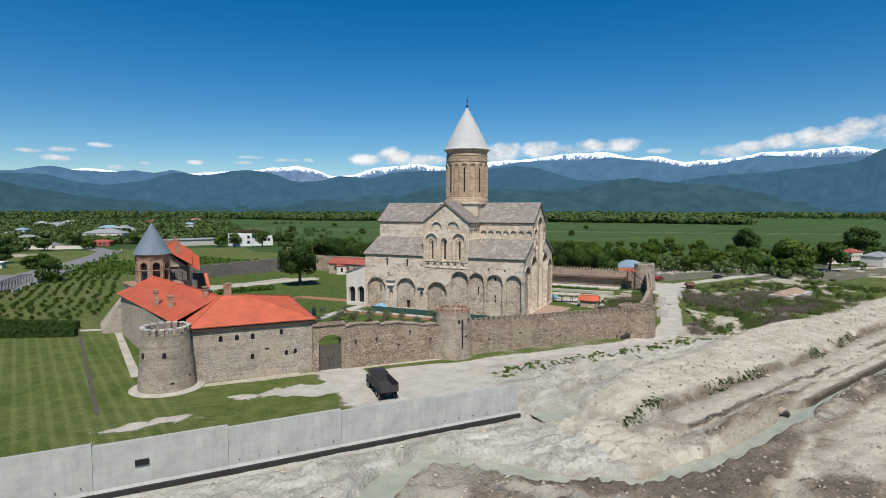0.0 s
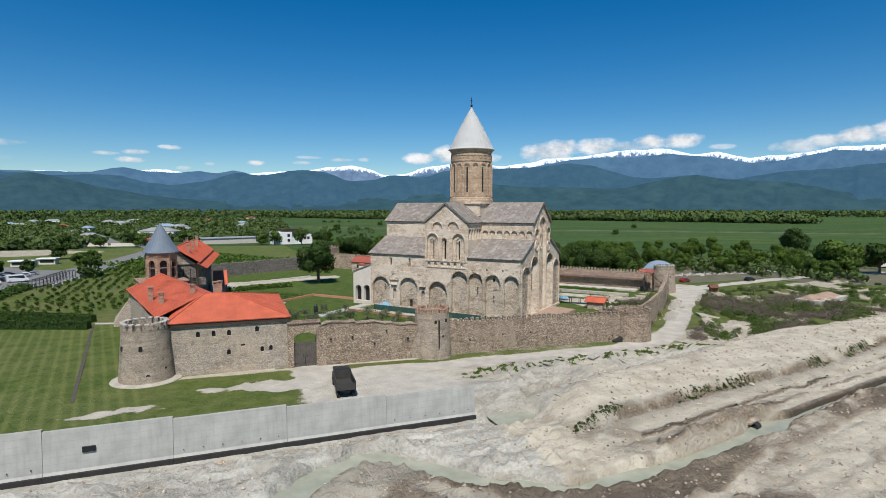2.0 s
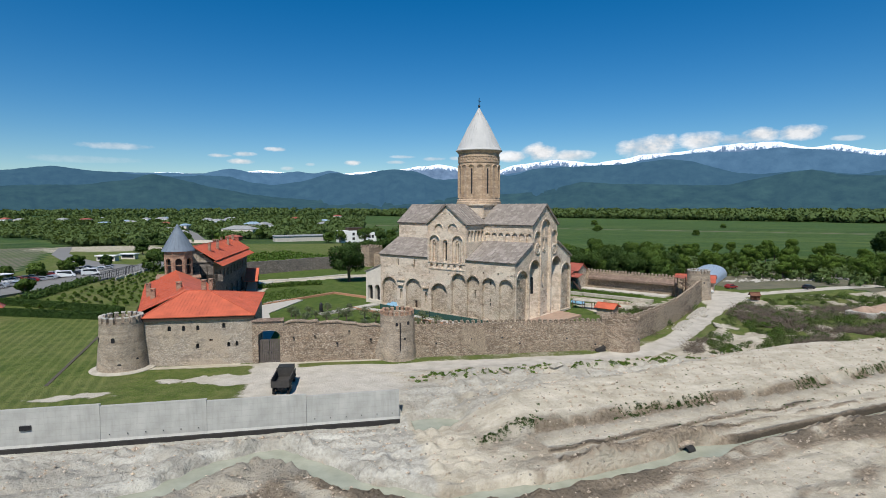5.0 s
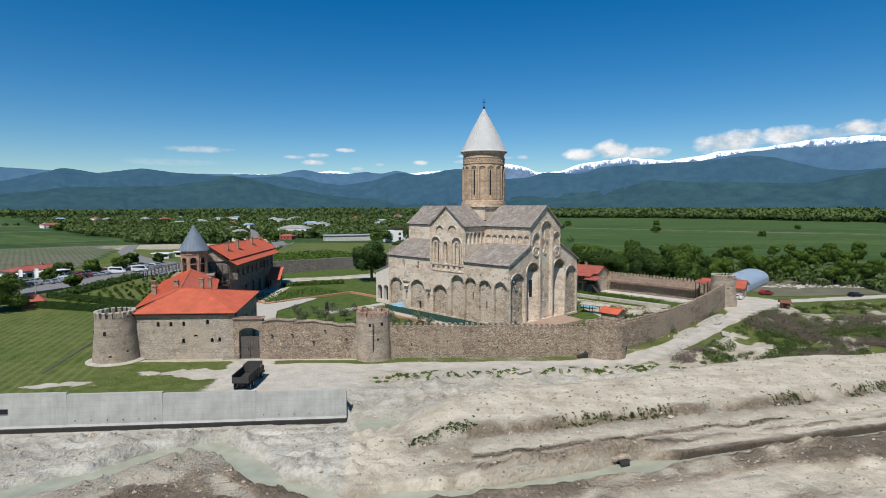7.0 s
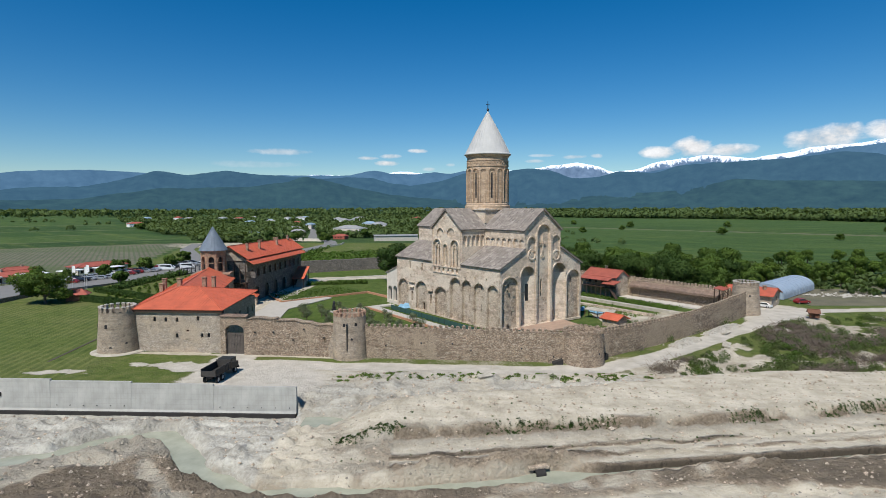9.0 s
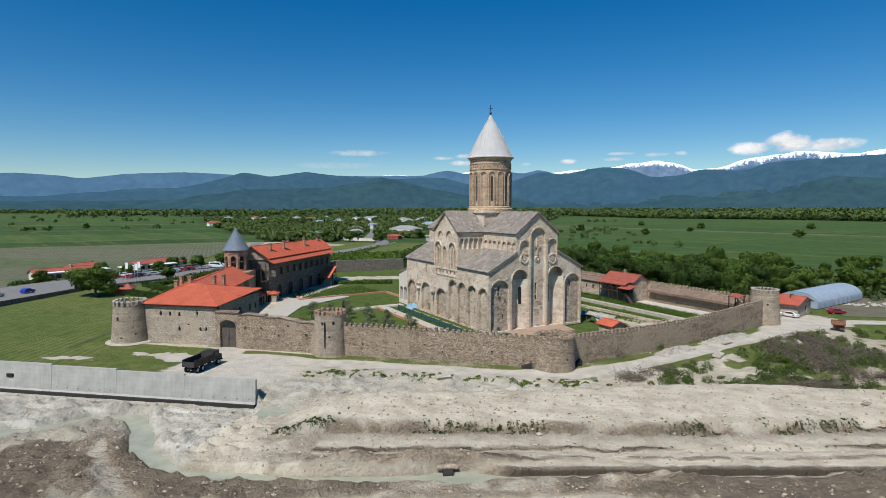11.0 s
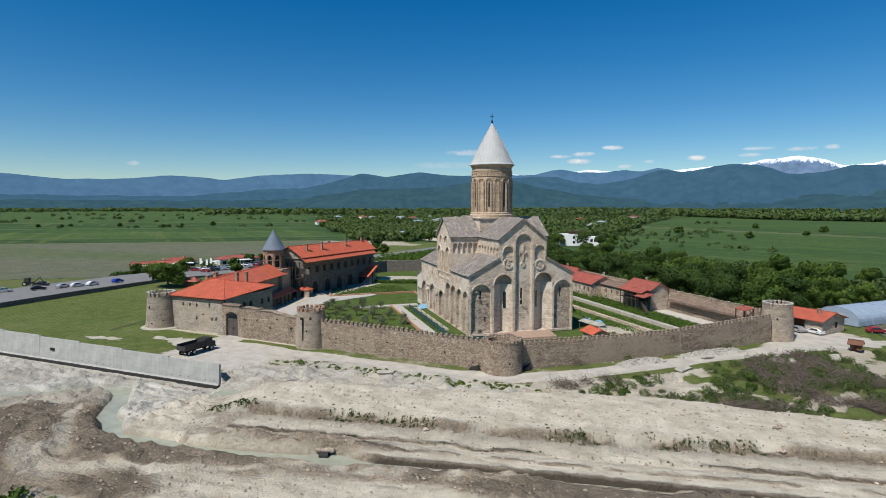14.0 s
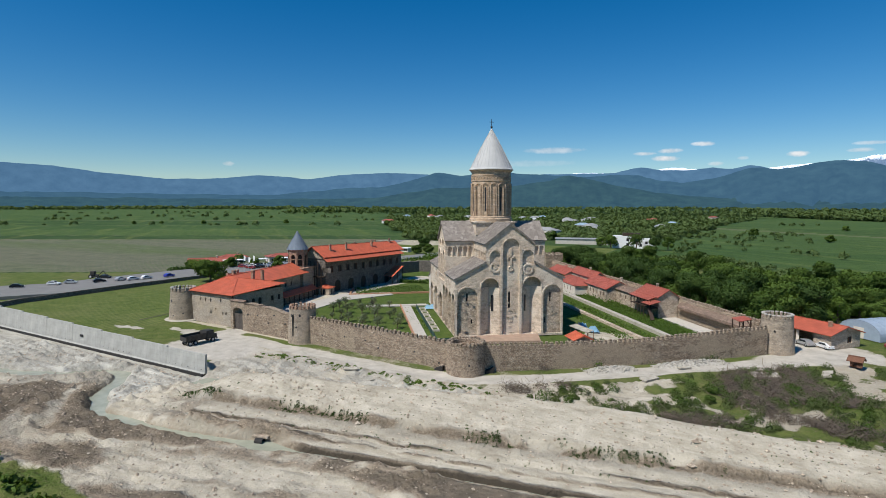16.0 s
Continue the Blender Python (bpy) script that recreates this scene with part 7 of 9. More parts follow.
protos = [make_tree("tree", 13.0, 6.0, 1, M["leafdark"], "broad dark green walnut tree in a dense belt", 9500, 0.165, 0.06),
          make_tree("tree", 10.5, 5.2, 2, M["leaf"], "leafy green tree in a dense belt", 8000, 0.16, 0.06),
          make_tree("tree", 7.2, 3.6, 3, M["leaf"], "leafy green tree in a dense belt", 4500, 0.15, 0.08),
          make_tree("tree", 6.2, 3.0, 4, M["leafyellow"], "young fresh green tree in scrub", 3600, 0.135, 0.08),
          make_tree("tree", 8.0, 3.2, 5, M["leafyellow"], "slender fresh green tree in scrub", 4000, 0.14, 0.1)]
spots = [[] for _ in protos]
for i in range(24):
    a = 12 + i * 5.8
    spots[0 if i % 3 else 1].append(nw(a + rnd.uniform(-2, 2), -rnd.uniform(8, 12)))
for i in range(26):
    spots[i % 3].append(nw(12 + i * 5.4 + rnd.uniform(-2, 2), -rnd.uniform(17, 24)))
for i in range(44):
    spots[(1, 2, 3, 4)[i % 4]].append(nw(rnd.uniform(14, 160), -rnd.uniform(26, 62)))
for i in range(34):
    spots[(2, 3, 4)[i % 3]].append((rnd.uniform(190, 300), rnd.uniform(190, 262)))
for i in range(20):
    spots[(2, 3, 4)[i % 3]].append((rnd.uniform(230, 400), rnd.uniform(100, 128) + rnd.uniform(20, 60)))
for i in range(46):
    spots[(1, 2, 3, 4)[i % 4]].append(nw(rnd.uniform(16, 64), -rnd.uniform(26, 78)))
for i in range(26):
    spots[(2, 3, 4)[i % 3]].append(nw(rnd.uniform(-60, 15), -rnd.uniform(68, 120)))
for p, s in zip(protos, spots):
    scatter(p, s, "trees beyond the north wall", rnd, 0.8, 1.15)

# lone trees
make_tree("tree", 14.2, 7.2, 21, M["leafdark"], "large round dark green tree in the monastery garden", 6500, 0.24, 0.1, 45.5, 183.5, 0)
make_tree("tree", 10.2, 7.8, 22, M["leaf"], "wide bushy green tree beside the car park", 9000, 0.18, 0.02, -48.5, 135.5, 0)
for i, (x, y, h, r) in enumerate(((-28.5, 229, 8.5, 4.6), (-38, 292, 6.0, 3.6), (-41.5, 283, 6.0, 3.4), (-56, 318, 8.0, 4.5), (-49, 172, 5.5, 3.0), (-62, 246, 6.5, 3.4), (-54, 256, 5.5, 2.8), (-30, 408, 8, 4.5), (-52, 405, 8, 5), (-70, 400, 9, 5), (54, 396, 10, 5.5), (72, 394, 11, 6), (84, 398, 9, 5), (92, 402, 9, 5), (46, 402, 8, 5), (-40, 445, 9, 5), (-6, 455, 9, 5))):
    make_tree("tree", h, r, 200 + i, M["leaf"] if i % 3 else M["leafdark"], "round leafy tree beside the road and car park", 2000, 0.26, 0.04, x, y, 0.3)
make_tree("tree", 15, 8.0, 23, M["leafdark"], "tall spreading dark tree in the fields", 3600, 0.36, 0.1, 304, 196, 0)
make_tree("tree", 13, 8.5, 24, M["leaf"], "broad grey-green willow by the lane", 2400, 0.42, 0.05, 238, 133, 0)
make_tree("tree", 12, 7.0, 26, M["leafdark"], "broad grey-green willow by the lane", 2000, 0.42, 0.05, 256, 128, 0)
make_tree("tree", 17, 9.0, 25, M["leafdark"], "tall dark tree at the edge of the fields", 2400, 0.5, 0.1, 345, 158, 0)
for i, (x, y) in enumerate(((79.5, 219.5), (77.5, 224.5))):
    t = thing("cypress", "narrow dark cypress by the small houses", "cypress", x, y, 0)
    rs = np.random.RandomState(60 + i)
    pts, face = blob_points(rs, [(0, 0, 4.2, 0.8, 0.8, 4.2)], 420)
    o = new("crown", quads_mesh("crown", pts, rs.uniform(0.12, 0.26, 420), rs, M["leafdark"], out=face))
    o.parent = t
    bm = bmesh.new()
    lathe(bm, [(0.16, -0.2), (0.12, 1.2)], 8)
    part("trunk", bm, M["bark"], t)

# trees of the plain
plain_tree = make_tree("tree", 6.5, 4.6, 31, M["leaf"], "lone round tree on the plain", 800, 0.45, 0.06)
scatter(plain_tree, [(-560, 545), (-640, 490), (-620, 520), (-470, 620), (-340, 700), (-210, 760), (-900, 560), (-700, 820), (205, 560), (150, 640), (265, 620), (330, 520), (95, 560), (420, 690), (250, 800), (520, 560), (60, 700),
                     (-300, 640), (380, 430), (300, 700)], "trees on the plain", rnd, 0.7, 1.3)

# orchard west of the bell tower
ob = make_tree("fruit_tree", 1.9, 1.0, 41, M["leafyellow"], "small fruit tree in an orchard row", 240, 0.13, 0.12, category="fruit tree")
sp, far_sp = [], []
yy = 143.0
while yy < 356:
    xl = float(np.interp(yy, [150, 205, 250, 290, 360], [-39, -35, -28.5, -23, -15]))
    xr = float(np.interp(yy, [143, 163, 260, 350], [-12, -8.5, -8, -14]))
    x = xr - rnd.uniform(0, 1)
    while x > xl:
        (sp if yy < 232 else far_sp).append((x + rnd.uniform(-0.4, 0.4), yy + rnd.uniform(-0.6, 0.6)))
        x -= 2.9
    yy += 4.3
scatter(ob, [q for q in sp if rnd.random() < 0.88], "orchard rows", rnd, 0.6, 1.05)

# olive trees in the south garden
ol = make_tree("olive_tree", 2.9, 1.6, 43, M["olive"], "young grey-green olive tree on the garden lawn", 520, 0.075, 0.2, category="olive tree")
sp = []
for i in range(6):
    for k in range(6):
        x, y = 27 + i * 4.6 + k * 1.6 + rnd.uniform(-0.8, 0.8), 123 - k * 5.2 + i * 1.2 + rnd.uniform(-0.8, 0.8)
        v = (x - 74.8) * 0.8003 + (y - 125.2) * 0.5996
        if v < -24.5 and y > 88 and x > 24 and rnd.random() < 0.85:
            sp.append((x, y))
scatter(ol, sp, "olive trees in the garden", rnd, 0.75, 1.15)


def strip_plants(name, label, a, b, rows, gap, w, h, size, dens, material, seed, kind="stuff"):
    """Rows of low plants between plan points a and b, stacked sideways."""
    rs = np.random.RandomState(seed)
    a, b = np.array(a, float), np.array(b, float)
    d = (b - a) / np.linalg.norm(b - a)
    nrm = np.array([-d[1], d[0]])
    L = np.linalg.norm(b - a)
    P = []
    for r in range(rows):
        n = int(L * dens)
        t = rs.uniform(0, L, n)
        o = r * gap + rs.normal(0, w, n)
        xy = a + d * t[:, None] + nrm * o[:, None]
        hz = rs.uniform(0.05, h, n) * (0.75 + 0.25 * np.sin(t * 2.1 + r))
        P.append(np.column_stack([xy, hz]))
    P = np.concatenate(P)
    P[:, 2] += ground_height(P[:, 0], P[:, 1])
    return tagged(new(name, quads_mesh(name, P, rs.uniform(0.7, 1.4, len(P)) * size, rs, material)), label, "plants", kind=kind)


strip_plants("vine_rows", "green vine rows in the north garden", nw(10, 13.8), nw(80, 13.8), 8, -1.05, 0.3, 0.6, 0.12, 24, M["leafyellow"], 71)
strip_plants("garden_bed", "low green plants in a garden bed", nw(8, 19), nw(72, 18), 5, 0.8, 0.3, 0.35, 0.16, 5, M["leafyellow"], 72)
strip_plants("garden_bed", "low green plants in a garden bed", nw(10, 24.5), nw(40, 26), 4, 0.9, 0.35, 0.3, 0.16, 4, M["leafyellow"], 73)
strip_plants("vine_rows", "green vine rows inside a kerbed garden bed", (19.0, 140.0), (38.0, 156.5), 9, 2.0, 0.25, 0.7, 0.14, 9, M["leaf"], 74)
strip_plants("hedge", "thick clipped green hedge in the garden", (16, 172), (36, 178), 5, 0.5, 0.35, 1.5, 0.2, 14, M["leaf"], 75)
for (xa, ya), (xb, yb), sd in (((-12.0, 127.4), (-50, 144.0), 76), ((-12.4, 135.1), (-48, 157.3), 96)):
    h_ = thing("hedge", "dark clipped box hedge beside the mown field", "hedge")
    dv = Vector((xb - xa, yb - ya)).normalized()
    nv = Vector((-dv.y, dv.x)) * 0.75
    bm = bmesh.new()
    prism(bm, [(xa + nv.x, ya + nv.y), (xb + nv.x, yb + nv.y), (xb - nv.x, yb - nv.y), (xa - nv.x, ya - nv.y)], 0.2, 1.95)
    part("core", bm, M["leafdark"], h_)
    rq = np.random.RandomState(sd)
    t_ = rq.uniform(0, math.hypot(xb - xa, yb - ya), 3600)
    o_, z_ = rq.uniform(-0.85, 0.85, 3600), rq.uniform(0.4, 2.05, 3600)
    side = rq.rand(3600) < 0.6
    o_ = np.where(side, np.sign(o_) * 0.8, o_)
    z_ = np.where(side, z_, 2.0)
    o = new("leaves", quads_mesh("leaves", np.column_stack([xa + dv.x * t_ - dv.y * o_, ya + dv.y * t_ + dv.x * o_, z_]), rq.uniform(0.1, 0.2, 3600), rq, M["leafdark"]))
    o.parent = h_
strip_plants("hedge", "hedge along the car park fence", (-43, 160), (-40, 204), 6, 0.7, 0.5, 2.0, 0.24, 12, M["leafdark"], 77)
strip_plants("vineyard", "green vineyard behind the west wall", (8, 222), (60, 262), 12, 6.0, 1.2, 1.6, 0.42, 6, M["leafyellow"], 78)
strip_plants("garden_bed", "green herb beds beside the cathedral", (46.0, 128.0), (63.5, 104.5), 4, -0.0 + 0.9, 0.3, 0.4, 0.14, 5, M["leafyellow"], 79)
strip_plants("garden_bed", "tall garden shrubs along the small houses", nw(52, 7.5), nw(84, 9), 3, 0.8, 0.5, 1.5, 0.2, 8, M["leaf"], 80)


# ---------------------------------------------------------------- scrub, weeds and brushwood
FAR_ORCHARD = far_sp

def cloud_of(name, label, spots, h, r, size, dens, material, seed, category="scrub"):
    """Patchy scrub: many small clumps as one mass."""
    rs = np.random.RandomState(seed)
    P, D = [], []
    for x, y, s in spots:
        n = int(dens * s)
        p = rs.normal(size=(n, 3))
        p /= np.linalg.norm(p, axis=1)[:, None]
        p *= rs.uniform(0.4, 1.0, n)[:, None]
        p[:, 2] = np.abs(p[:, 2])
        D.append(p)
        P.append(np.column_stack([x + p[:, 0] * r * s, y + p[:, 1] * r * s, p[:, 2] * h * s]))
    P, D = np.concatenate(P), np.concatenate(D)
    P[:, 2] += ground_height(P[:, 0], P[:, 1])
    return tagged(new(name, quads_mesh(name, P, rs.uniform(0.6, 1.5, len(P)) * size, rs, material, out=D)), label, category, kind="stuff")


def in_scrub(x, y):
    return y > along(CREST, x) + 6.5 and dist_to(ROAD, x, y) > 4.5 and x > 98 and y < 118 + 0.1 * (x - 140)


cloud_of("orchard", "rows of small fruit trees beside the road", [(x, y, rnd.uniform(0.8, 1.2)) for x, y in FAR_ORCHARD], 1.6, 0.95, 0.24, 34, M["leafyellow"], 87, "orchard")
sp = []
while len(sp) < 520:
    x, y = rnd.uniform(104, 215) if len(sp) % 3 else rnd.uniform(104, 160), rnd.uniform(70, 126)
    if in_scrub(x, y) and fbm(np.array([x]), np.array([y]), 12, 2)[0] > -0.22:
        sp.append((x, y, rnd.uniform(0.5, 1.25)))
cloud_of("scrub", "low green scrub and weeds on the bank", sp[:380], 1.3, 1.35, 0.065, 330, M["scrub"], 81)
cloud_of("scrub", "fresh green thicket on the bank", sp[380:], 1.6, 1.2, 0.07, 330, M["leaf"], 88)
sp = []
while len(sp) < 260:
    x, y = rnd.uniform(100, 172), rnd.uniform(72, 112)
    if in_scrub(x, y) and fbm(np.array([x]), np.array([y]), 14, 2)[0] < 0.02:
        sp.append((x, y, rnd.uniform(0.6, 1.3)))
cloud_of("brushwood", "heaps of cut dry brown brushwood", sp, 1.25, 1.7, 0.06, 330, M["brush"], 82, "brushwood")
# bare sticks in the heaps
rs = np.random.RandomState(83)
n = len(sp) * 34
k = rs.randint(0, len(sp), n)
base = np.array(sp)[k]
lie = fbm(base[:, 0], base[:, 1], 6, 1) * 6        # neighbouring sticks lie roughly alike
a = lie + rs.normal(0, 1.5, n)
l = rs.uniform(0.5, 1.7, n)
p0 = np.column_stack([base[:, 0] + rs.normal(0, 1.1, n), base[:, 1] + rs.normal(0, 1.1, n), np.zeros(n)])
p0[:, 2] = ground_height(p0[:, 0], p0[:, 1]) + np.abs(rs.normal(0, 0.55, n)) * base[:, 2]
d = np.column_stack([np.cos(a), np.sin(a), rs.uniform(-0.1, 0.9, n)]) * l[:, None]
side = np.column_stack([-np.sin(a), np.cos(a), np.zeros(n)]) * rs.uniform(0.015, 0.045, n)[:, None]
up = np.array([0, 0, 0.05])
V = np.stack([p0 - side, p0 + side, p0 + up, p0 + d - side * 0.4, p0 + d + side * 0.4, p0 + d + up * 0.5], 1).reshape(-1, 3)
i6 = np.arange(n)[:, None] * 6
F = np.concatenate([i6 + f for f in ([0, 1, 4, 3], [1, 2, 5, 4], [2, 0, 3, 5])])
me = bpy.data.meshes.new("dry_sticks")
me.from_pydata(V.tolist(), [], F.tolist())
me.materials.append(M["brush"])
tagged(new("dry_sticks", me), "tangled dry branches in the brush heaps", "brushwood", kind="stuff")
# larger bushes of the bank
bp = make_bush("bush", 2.4, 2.3, 51, M["leaf"], "rounded green bush on the river bank", 1500, 0.12)
scatter(bp, [(131, 90), (131, 86), (146, 94), (152, 88), (158, 96), (163, 104), (168, 92), (176, 98), (184, 104), (196, 98), (206, 108), (215, 100), (172, 112), (186, 116), (226, 112), (148, 84), (160, 84)], "bushes on the bank", rnd, 0.5, 1.0)
# weeds: along the broken edge of the spoil, lane side, wall foot
sp = []
for i in range(1500):
    x = rnd.uniform(50, 185)
    if fbm(np.array([x]), np.array([3.0]), 7, 2)[0] > -0.05 + 0.3 * rnd.random():
        sp.append((x, float(along(EDGE, x)) + rnd.gauss(-0.4, 0.35), rnd.uniform(0.1, 0.45)))
for i in range(60):
    x = rnd.uniform(52, 170)
    yl = float(along(STREAM, x))
    sp.append((x, yl + (float(along(EDGE, x)) - yl) * rnd.gauss(0.53, 0.02), rnd.uniform(0.08, 0.3)))
for i in range(150):
    x = rnd.uniform(70, 170)
    sp.append((x, float(along(EDGE, x)) + rnd.uniform(0, 9), rnd.uniform(0.05, 0.16)))
for i in range(24):
    x = rnd.uniform(52, 170)
    sp.append((x, float(along(EDGE, x)) + rnd.uniform(-4, 7), rnd.uniform(0.12, 0.35)))
cloud_of("weeds", "dark weeds along the crumbling spoil edge", sp, 0.42, 0.75, 0.04, 110, M["leafdark"], 84)
sp = []
for i in range(110):
    x = rnd.uniform(46, 100)
    sp.append((x, rnd.uniform(68.5, 72.6) + 0.04 * (x - 70), rnd.uniform(0.15, 0.65)) if rnd.random() < 0.5 else (rnd.choice((52, 58, 66, 75, 83, 92)) + rnd.gauss(0, 2.2), 70.8 + rnd.gauss(0, 0.7), rnd.uniform(0.3, 0.8)))
cloud_of("weeds", "green weeds along the gravel lane", sp, 0.45, 1.0, 0.07, 130, M["leafyellow"], 85)
sp = [(rnd.uniform(70, 100), rnd.uniform(10, 16), rnd.uniform(0.8, 1.6)) for _ in range(50)] + [(rnd.uniform(36, 74), rnd.uniform(8, 19.5), rnd.uniform(0.5, 1.3)) for _ in range(90)]
cloud_of("scrub", "green scrub on the near river bank", sp, 1.0, 1.6, 0.18, 120, M["leaf"], 86)


# ---------------------------------------------------------------- far woods
ROAD_WEST = [(-50, 450), (-62, 500), (-75, 560), (-120, 720), (-306, 1343)]
HOUSE_SPOTS = [(-24, 487), (-14, 487), (-34, 487), (-72, 488), (-106, 466), (-26, 440)]


def far_woods():
    rs = np.random.RandomState(91)
    X, Y, S = [], [], []

    def add(x, y, s):
        X.append(x), Y.append(y), S.append(s)
    n = 0
    while n < 5600:      # village groves to the north-west and west
        y = rs.uniform(395, 900) if n < 3100 else rs.uniform(850, 1700)
        x = rs.uniform(-0.52 * y - 90, 0.1 * y + 30)
        if n % 45 == 0 and y < 800:        # scattered bushes out on the meadow
            x, y = rs.uniform(0.1 * y + 20, 0.1 * y + 130), rs.uniform(375, 700)
            add(x, y, rs.uniform(1.4, 3.2))
            n += 1
            continue
        if x < np.interp(y, [395, 670, 1500], [-118, -320, -860]) or (y < 452 and x > -64):
            continue
        if abs(x - np.interp(y, [p[1] for p in ROAD_WEST], [p[0] for p in ROAD_WEST])) < 7 or min(math.hypot(x - hx, y - hy) for hx, hy in HOUSE_SPOTS) < 12:
            continue
        if fbm(np.array([x]), np.array([y]), 80, 2)[0] > -0.12:
            add(x, y, rs.uniform(2.0, 4.9))
            n += 1
    k = 0
    while k < 900:       # denser groves behind the road
        y = rs.uniform(400, 640)
        x = rs.uniform(-260, 40)
        if x < np.interp(y, [395, 670], [-112, -310]) or (y < 456 and x > -66) or min(math.hypot(x - hx, y - hy) for hx, hy in HOUSE_SPOTS) < 12 or abs(x - np.interp(y, [p[1] for p in ROAD_WEST], [p[0] for p in ROAD_WEST])) < 7:
            continue
        add(x, y, rs.uniform(2.4, 4.6))
        k += 1
    for _ in range(3400):       # forest belt across the plain
        t = rs.uniform(0, 1)
        x0, y0 = 900 + (150 - 900) * t, 560 + (1750 - 560) * t
        k = rs.uniform(0, 260)
        add(x0 + 0.7 * k, y0 + 0.7 * k, rs.uniform(6, 11))
    for _ in range(2600):
        r, a = rs.uniform(1500, 3600), radians(rs.uniform(-72, 72))
        if a < radians(-42):
            r = rs.uniform(2500, 3600)
        add(62 + r * math.sin(a), r * math.cos(a), rs.uniform(7, 13))
    for _ in range(200):        # hedgerows on the western plain
        s = rs.choice([705, 905, 1120, 1500, 1900])
        u = rs.uniform(-900, 700)
        add(0.863 * u - 0.505 * s + rs.normal(0, 6), 0.505 * u + 0.863 * s + rs.normal(0, 6), rs.uniform(2, 5))
    for _ in range(500):        # scrub strip north of the belt
        a, b = rs.uniform(-60, 190), rs.uniform(60, 115)
        x, y = nw(a, -b)
        add(x, y, rs.uniform(1.2, 2.6))
    for _ in range(260):        # east edge groves
        add(rs.uniform(260, 620), rs.uniform(60, 200), rs.uniform(1.5, 4))
    P, Q, D = [], [], []
    for x, y, s in zip(X, Y, S):
        m = 64 if y < 720 and s < 6 else 22 if s < 6 else 46
        d = rs.normal(size=(m, 3))
        d[:, 2] = np.abs(d[:, 2]) * 1.15 - 0.35
        d /= np.linalg.norm(d, axis=1)[:, None]
        a = rs.uniform(0.8, 1.2, 2)
        b = 1 + 0.22 * np.sin(3 * np.arctan2(d[:, 1], d[:, 0]) + rs.uniform(0, 6)) * np.abs(d[:, 0])
        P.append(np.column_stack([x + d[:, 0] * s * 0.95 * a[0] * b, y + d[:, 1] * s * 0.95 * a[1] * b, s * 0.62 + d[:, 2] * s * rs.uniform(0.55, 0.85) * b]))
        Q.append(rs.uniform(0.28, 0.5, m) * s * (0.54 if s < 6 and m > 50 else 0.58 if m > 40 else 1.0))
        D.append(d)
    P, Q, D = np.concatenate(P), np.concatenate(Q), np.concatenate(D)
    P[:, 2] += ground_height(P[:, 0], P[:, 1])
    tagged(new("far_woods", quads_mesh("far_woods", P, Q, rs, M["farwood"], out=D)), "green groves and forest belts on the plain", "woods", kind="stuff")



far_woods()


# ---------------------------------------------------------------- paving and beds inside the walls
def pad(name, pts, z0, z1, material, label, category="paving", kind="structure"):
    bm = bmesh.new()
    area = sum(pts[i][0] * pts[(i + 1) % len(pts)][1] - pts[(i + 1) % len(pts)][0] * pts[i][1] for i in range(len(pts)))
    prism(bm, pts if area > 0 else pts[::-1], z0, z1)
    return tagged(part(name, bm, material), label, category, kind=kind)


def cuv(u, v):
    """Plan point from the cathedral's own axes (east, north)."""
    return (74.8 + u * 0.5996 + v * 0.8003, 125.2 - u * 0.8003 + v * 0.5996)


pad("pavement_court", [(24, 99), (24.5, 108), (22, 128), (30, 146), (26, 150), (14, 139), (15, 128), (14.5, 110), (17, 99)], -0.4, 0.26, M["paving"], "pale paved court by the gate house")
pad("pavement_walk", [cuv(-24.5, -33), cuv(-22.0, -33), cuv(-22.0, -14.5), cuv(-24.5, -14.5)], -0.4, 0.28, M["paving"], "pale paved walk across the garden")
pad("pavement_path", [cuv(-24.5, -22.3), cuv(27, -22.3), cuv(27, -19.6), cuv(-24.5, -19.6)], -0.4, 0.24, M["paving"], "pale straight garden path")
pad("kerb_path", [cuv(-24.5, -22.75), cuv(27, -22.75), cuv(27, -22.35), cuv(-24.5, -22.35)], -0.4, 0.42, M["terracotta"], "terracotta brick kerb of the path", "kerb")
pad("pavement_north", [nw(4, 16.7), nw(86, 16.7), nw(86, 15.2), nw(4, 15.2)], -0.4, 0.5, M["verge"], "pale straight path between garden beds")
pad("pavement_wall_strip", [nw(4, 5.6), nw(82, 5.6), nw(82, 1.2), nw(4, 1.2)], -0.4, 0.1, M["lime"], "pale bare strip at the foot of the wall")
pad("pavement_lower_path", [nw(8, 23.4), nw(60, 24.8), nw(60, 23.6), nw(8, 22.3)], -0.4, 0.3, M["rough"], "rough stone garden path")
pad("terrace", [cuv(19.6, -9.5), cuv(25.5, -9.5), cuv(26.5, 5.5), cuv(19.6, 7)], -0.6, 0.35, M["terrace"], "pink-brown paved terrace at the east front", "terrace")
for pts in ([(17.5, 138.5), (39.5, 156.8), (39.1, 157.3), (17.0, 139.0)], [(17.5, 138.5), (9.0, 152.0), (8.5, 151.6), (17.0, 138.1)], [(39.5, 156.8), (52, 141.5), (51.5, 141.1), (39.1, 156.3)]):
    pad("kerb_bed", pts, -0.4, 0.55, M["terracotta"], "terracotta kerb of a garden bed", "kerb")
pad("pavement_back", [(12, 150), (8, 168), (14, 188), (20, 190), (15, 170), (18, 152)], -0.4, 0.2, M["paving"], "pale paved lane along the residence")
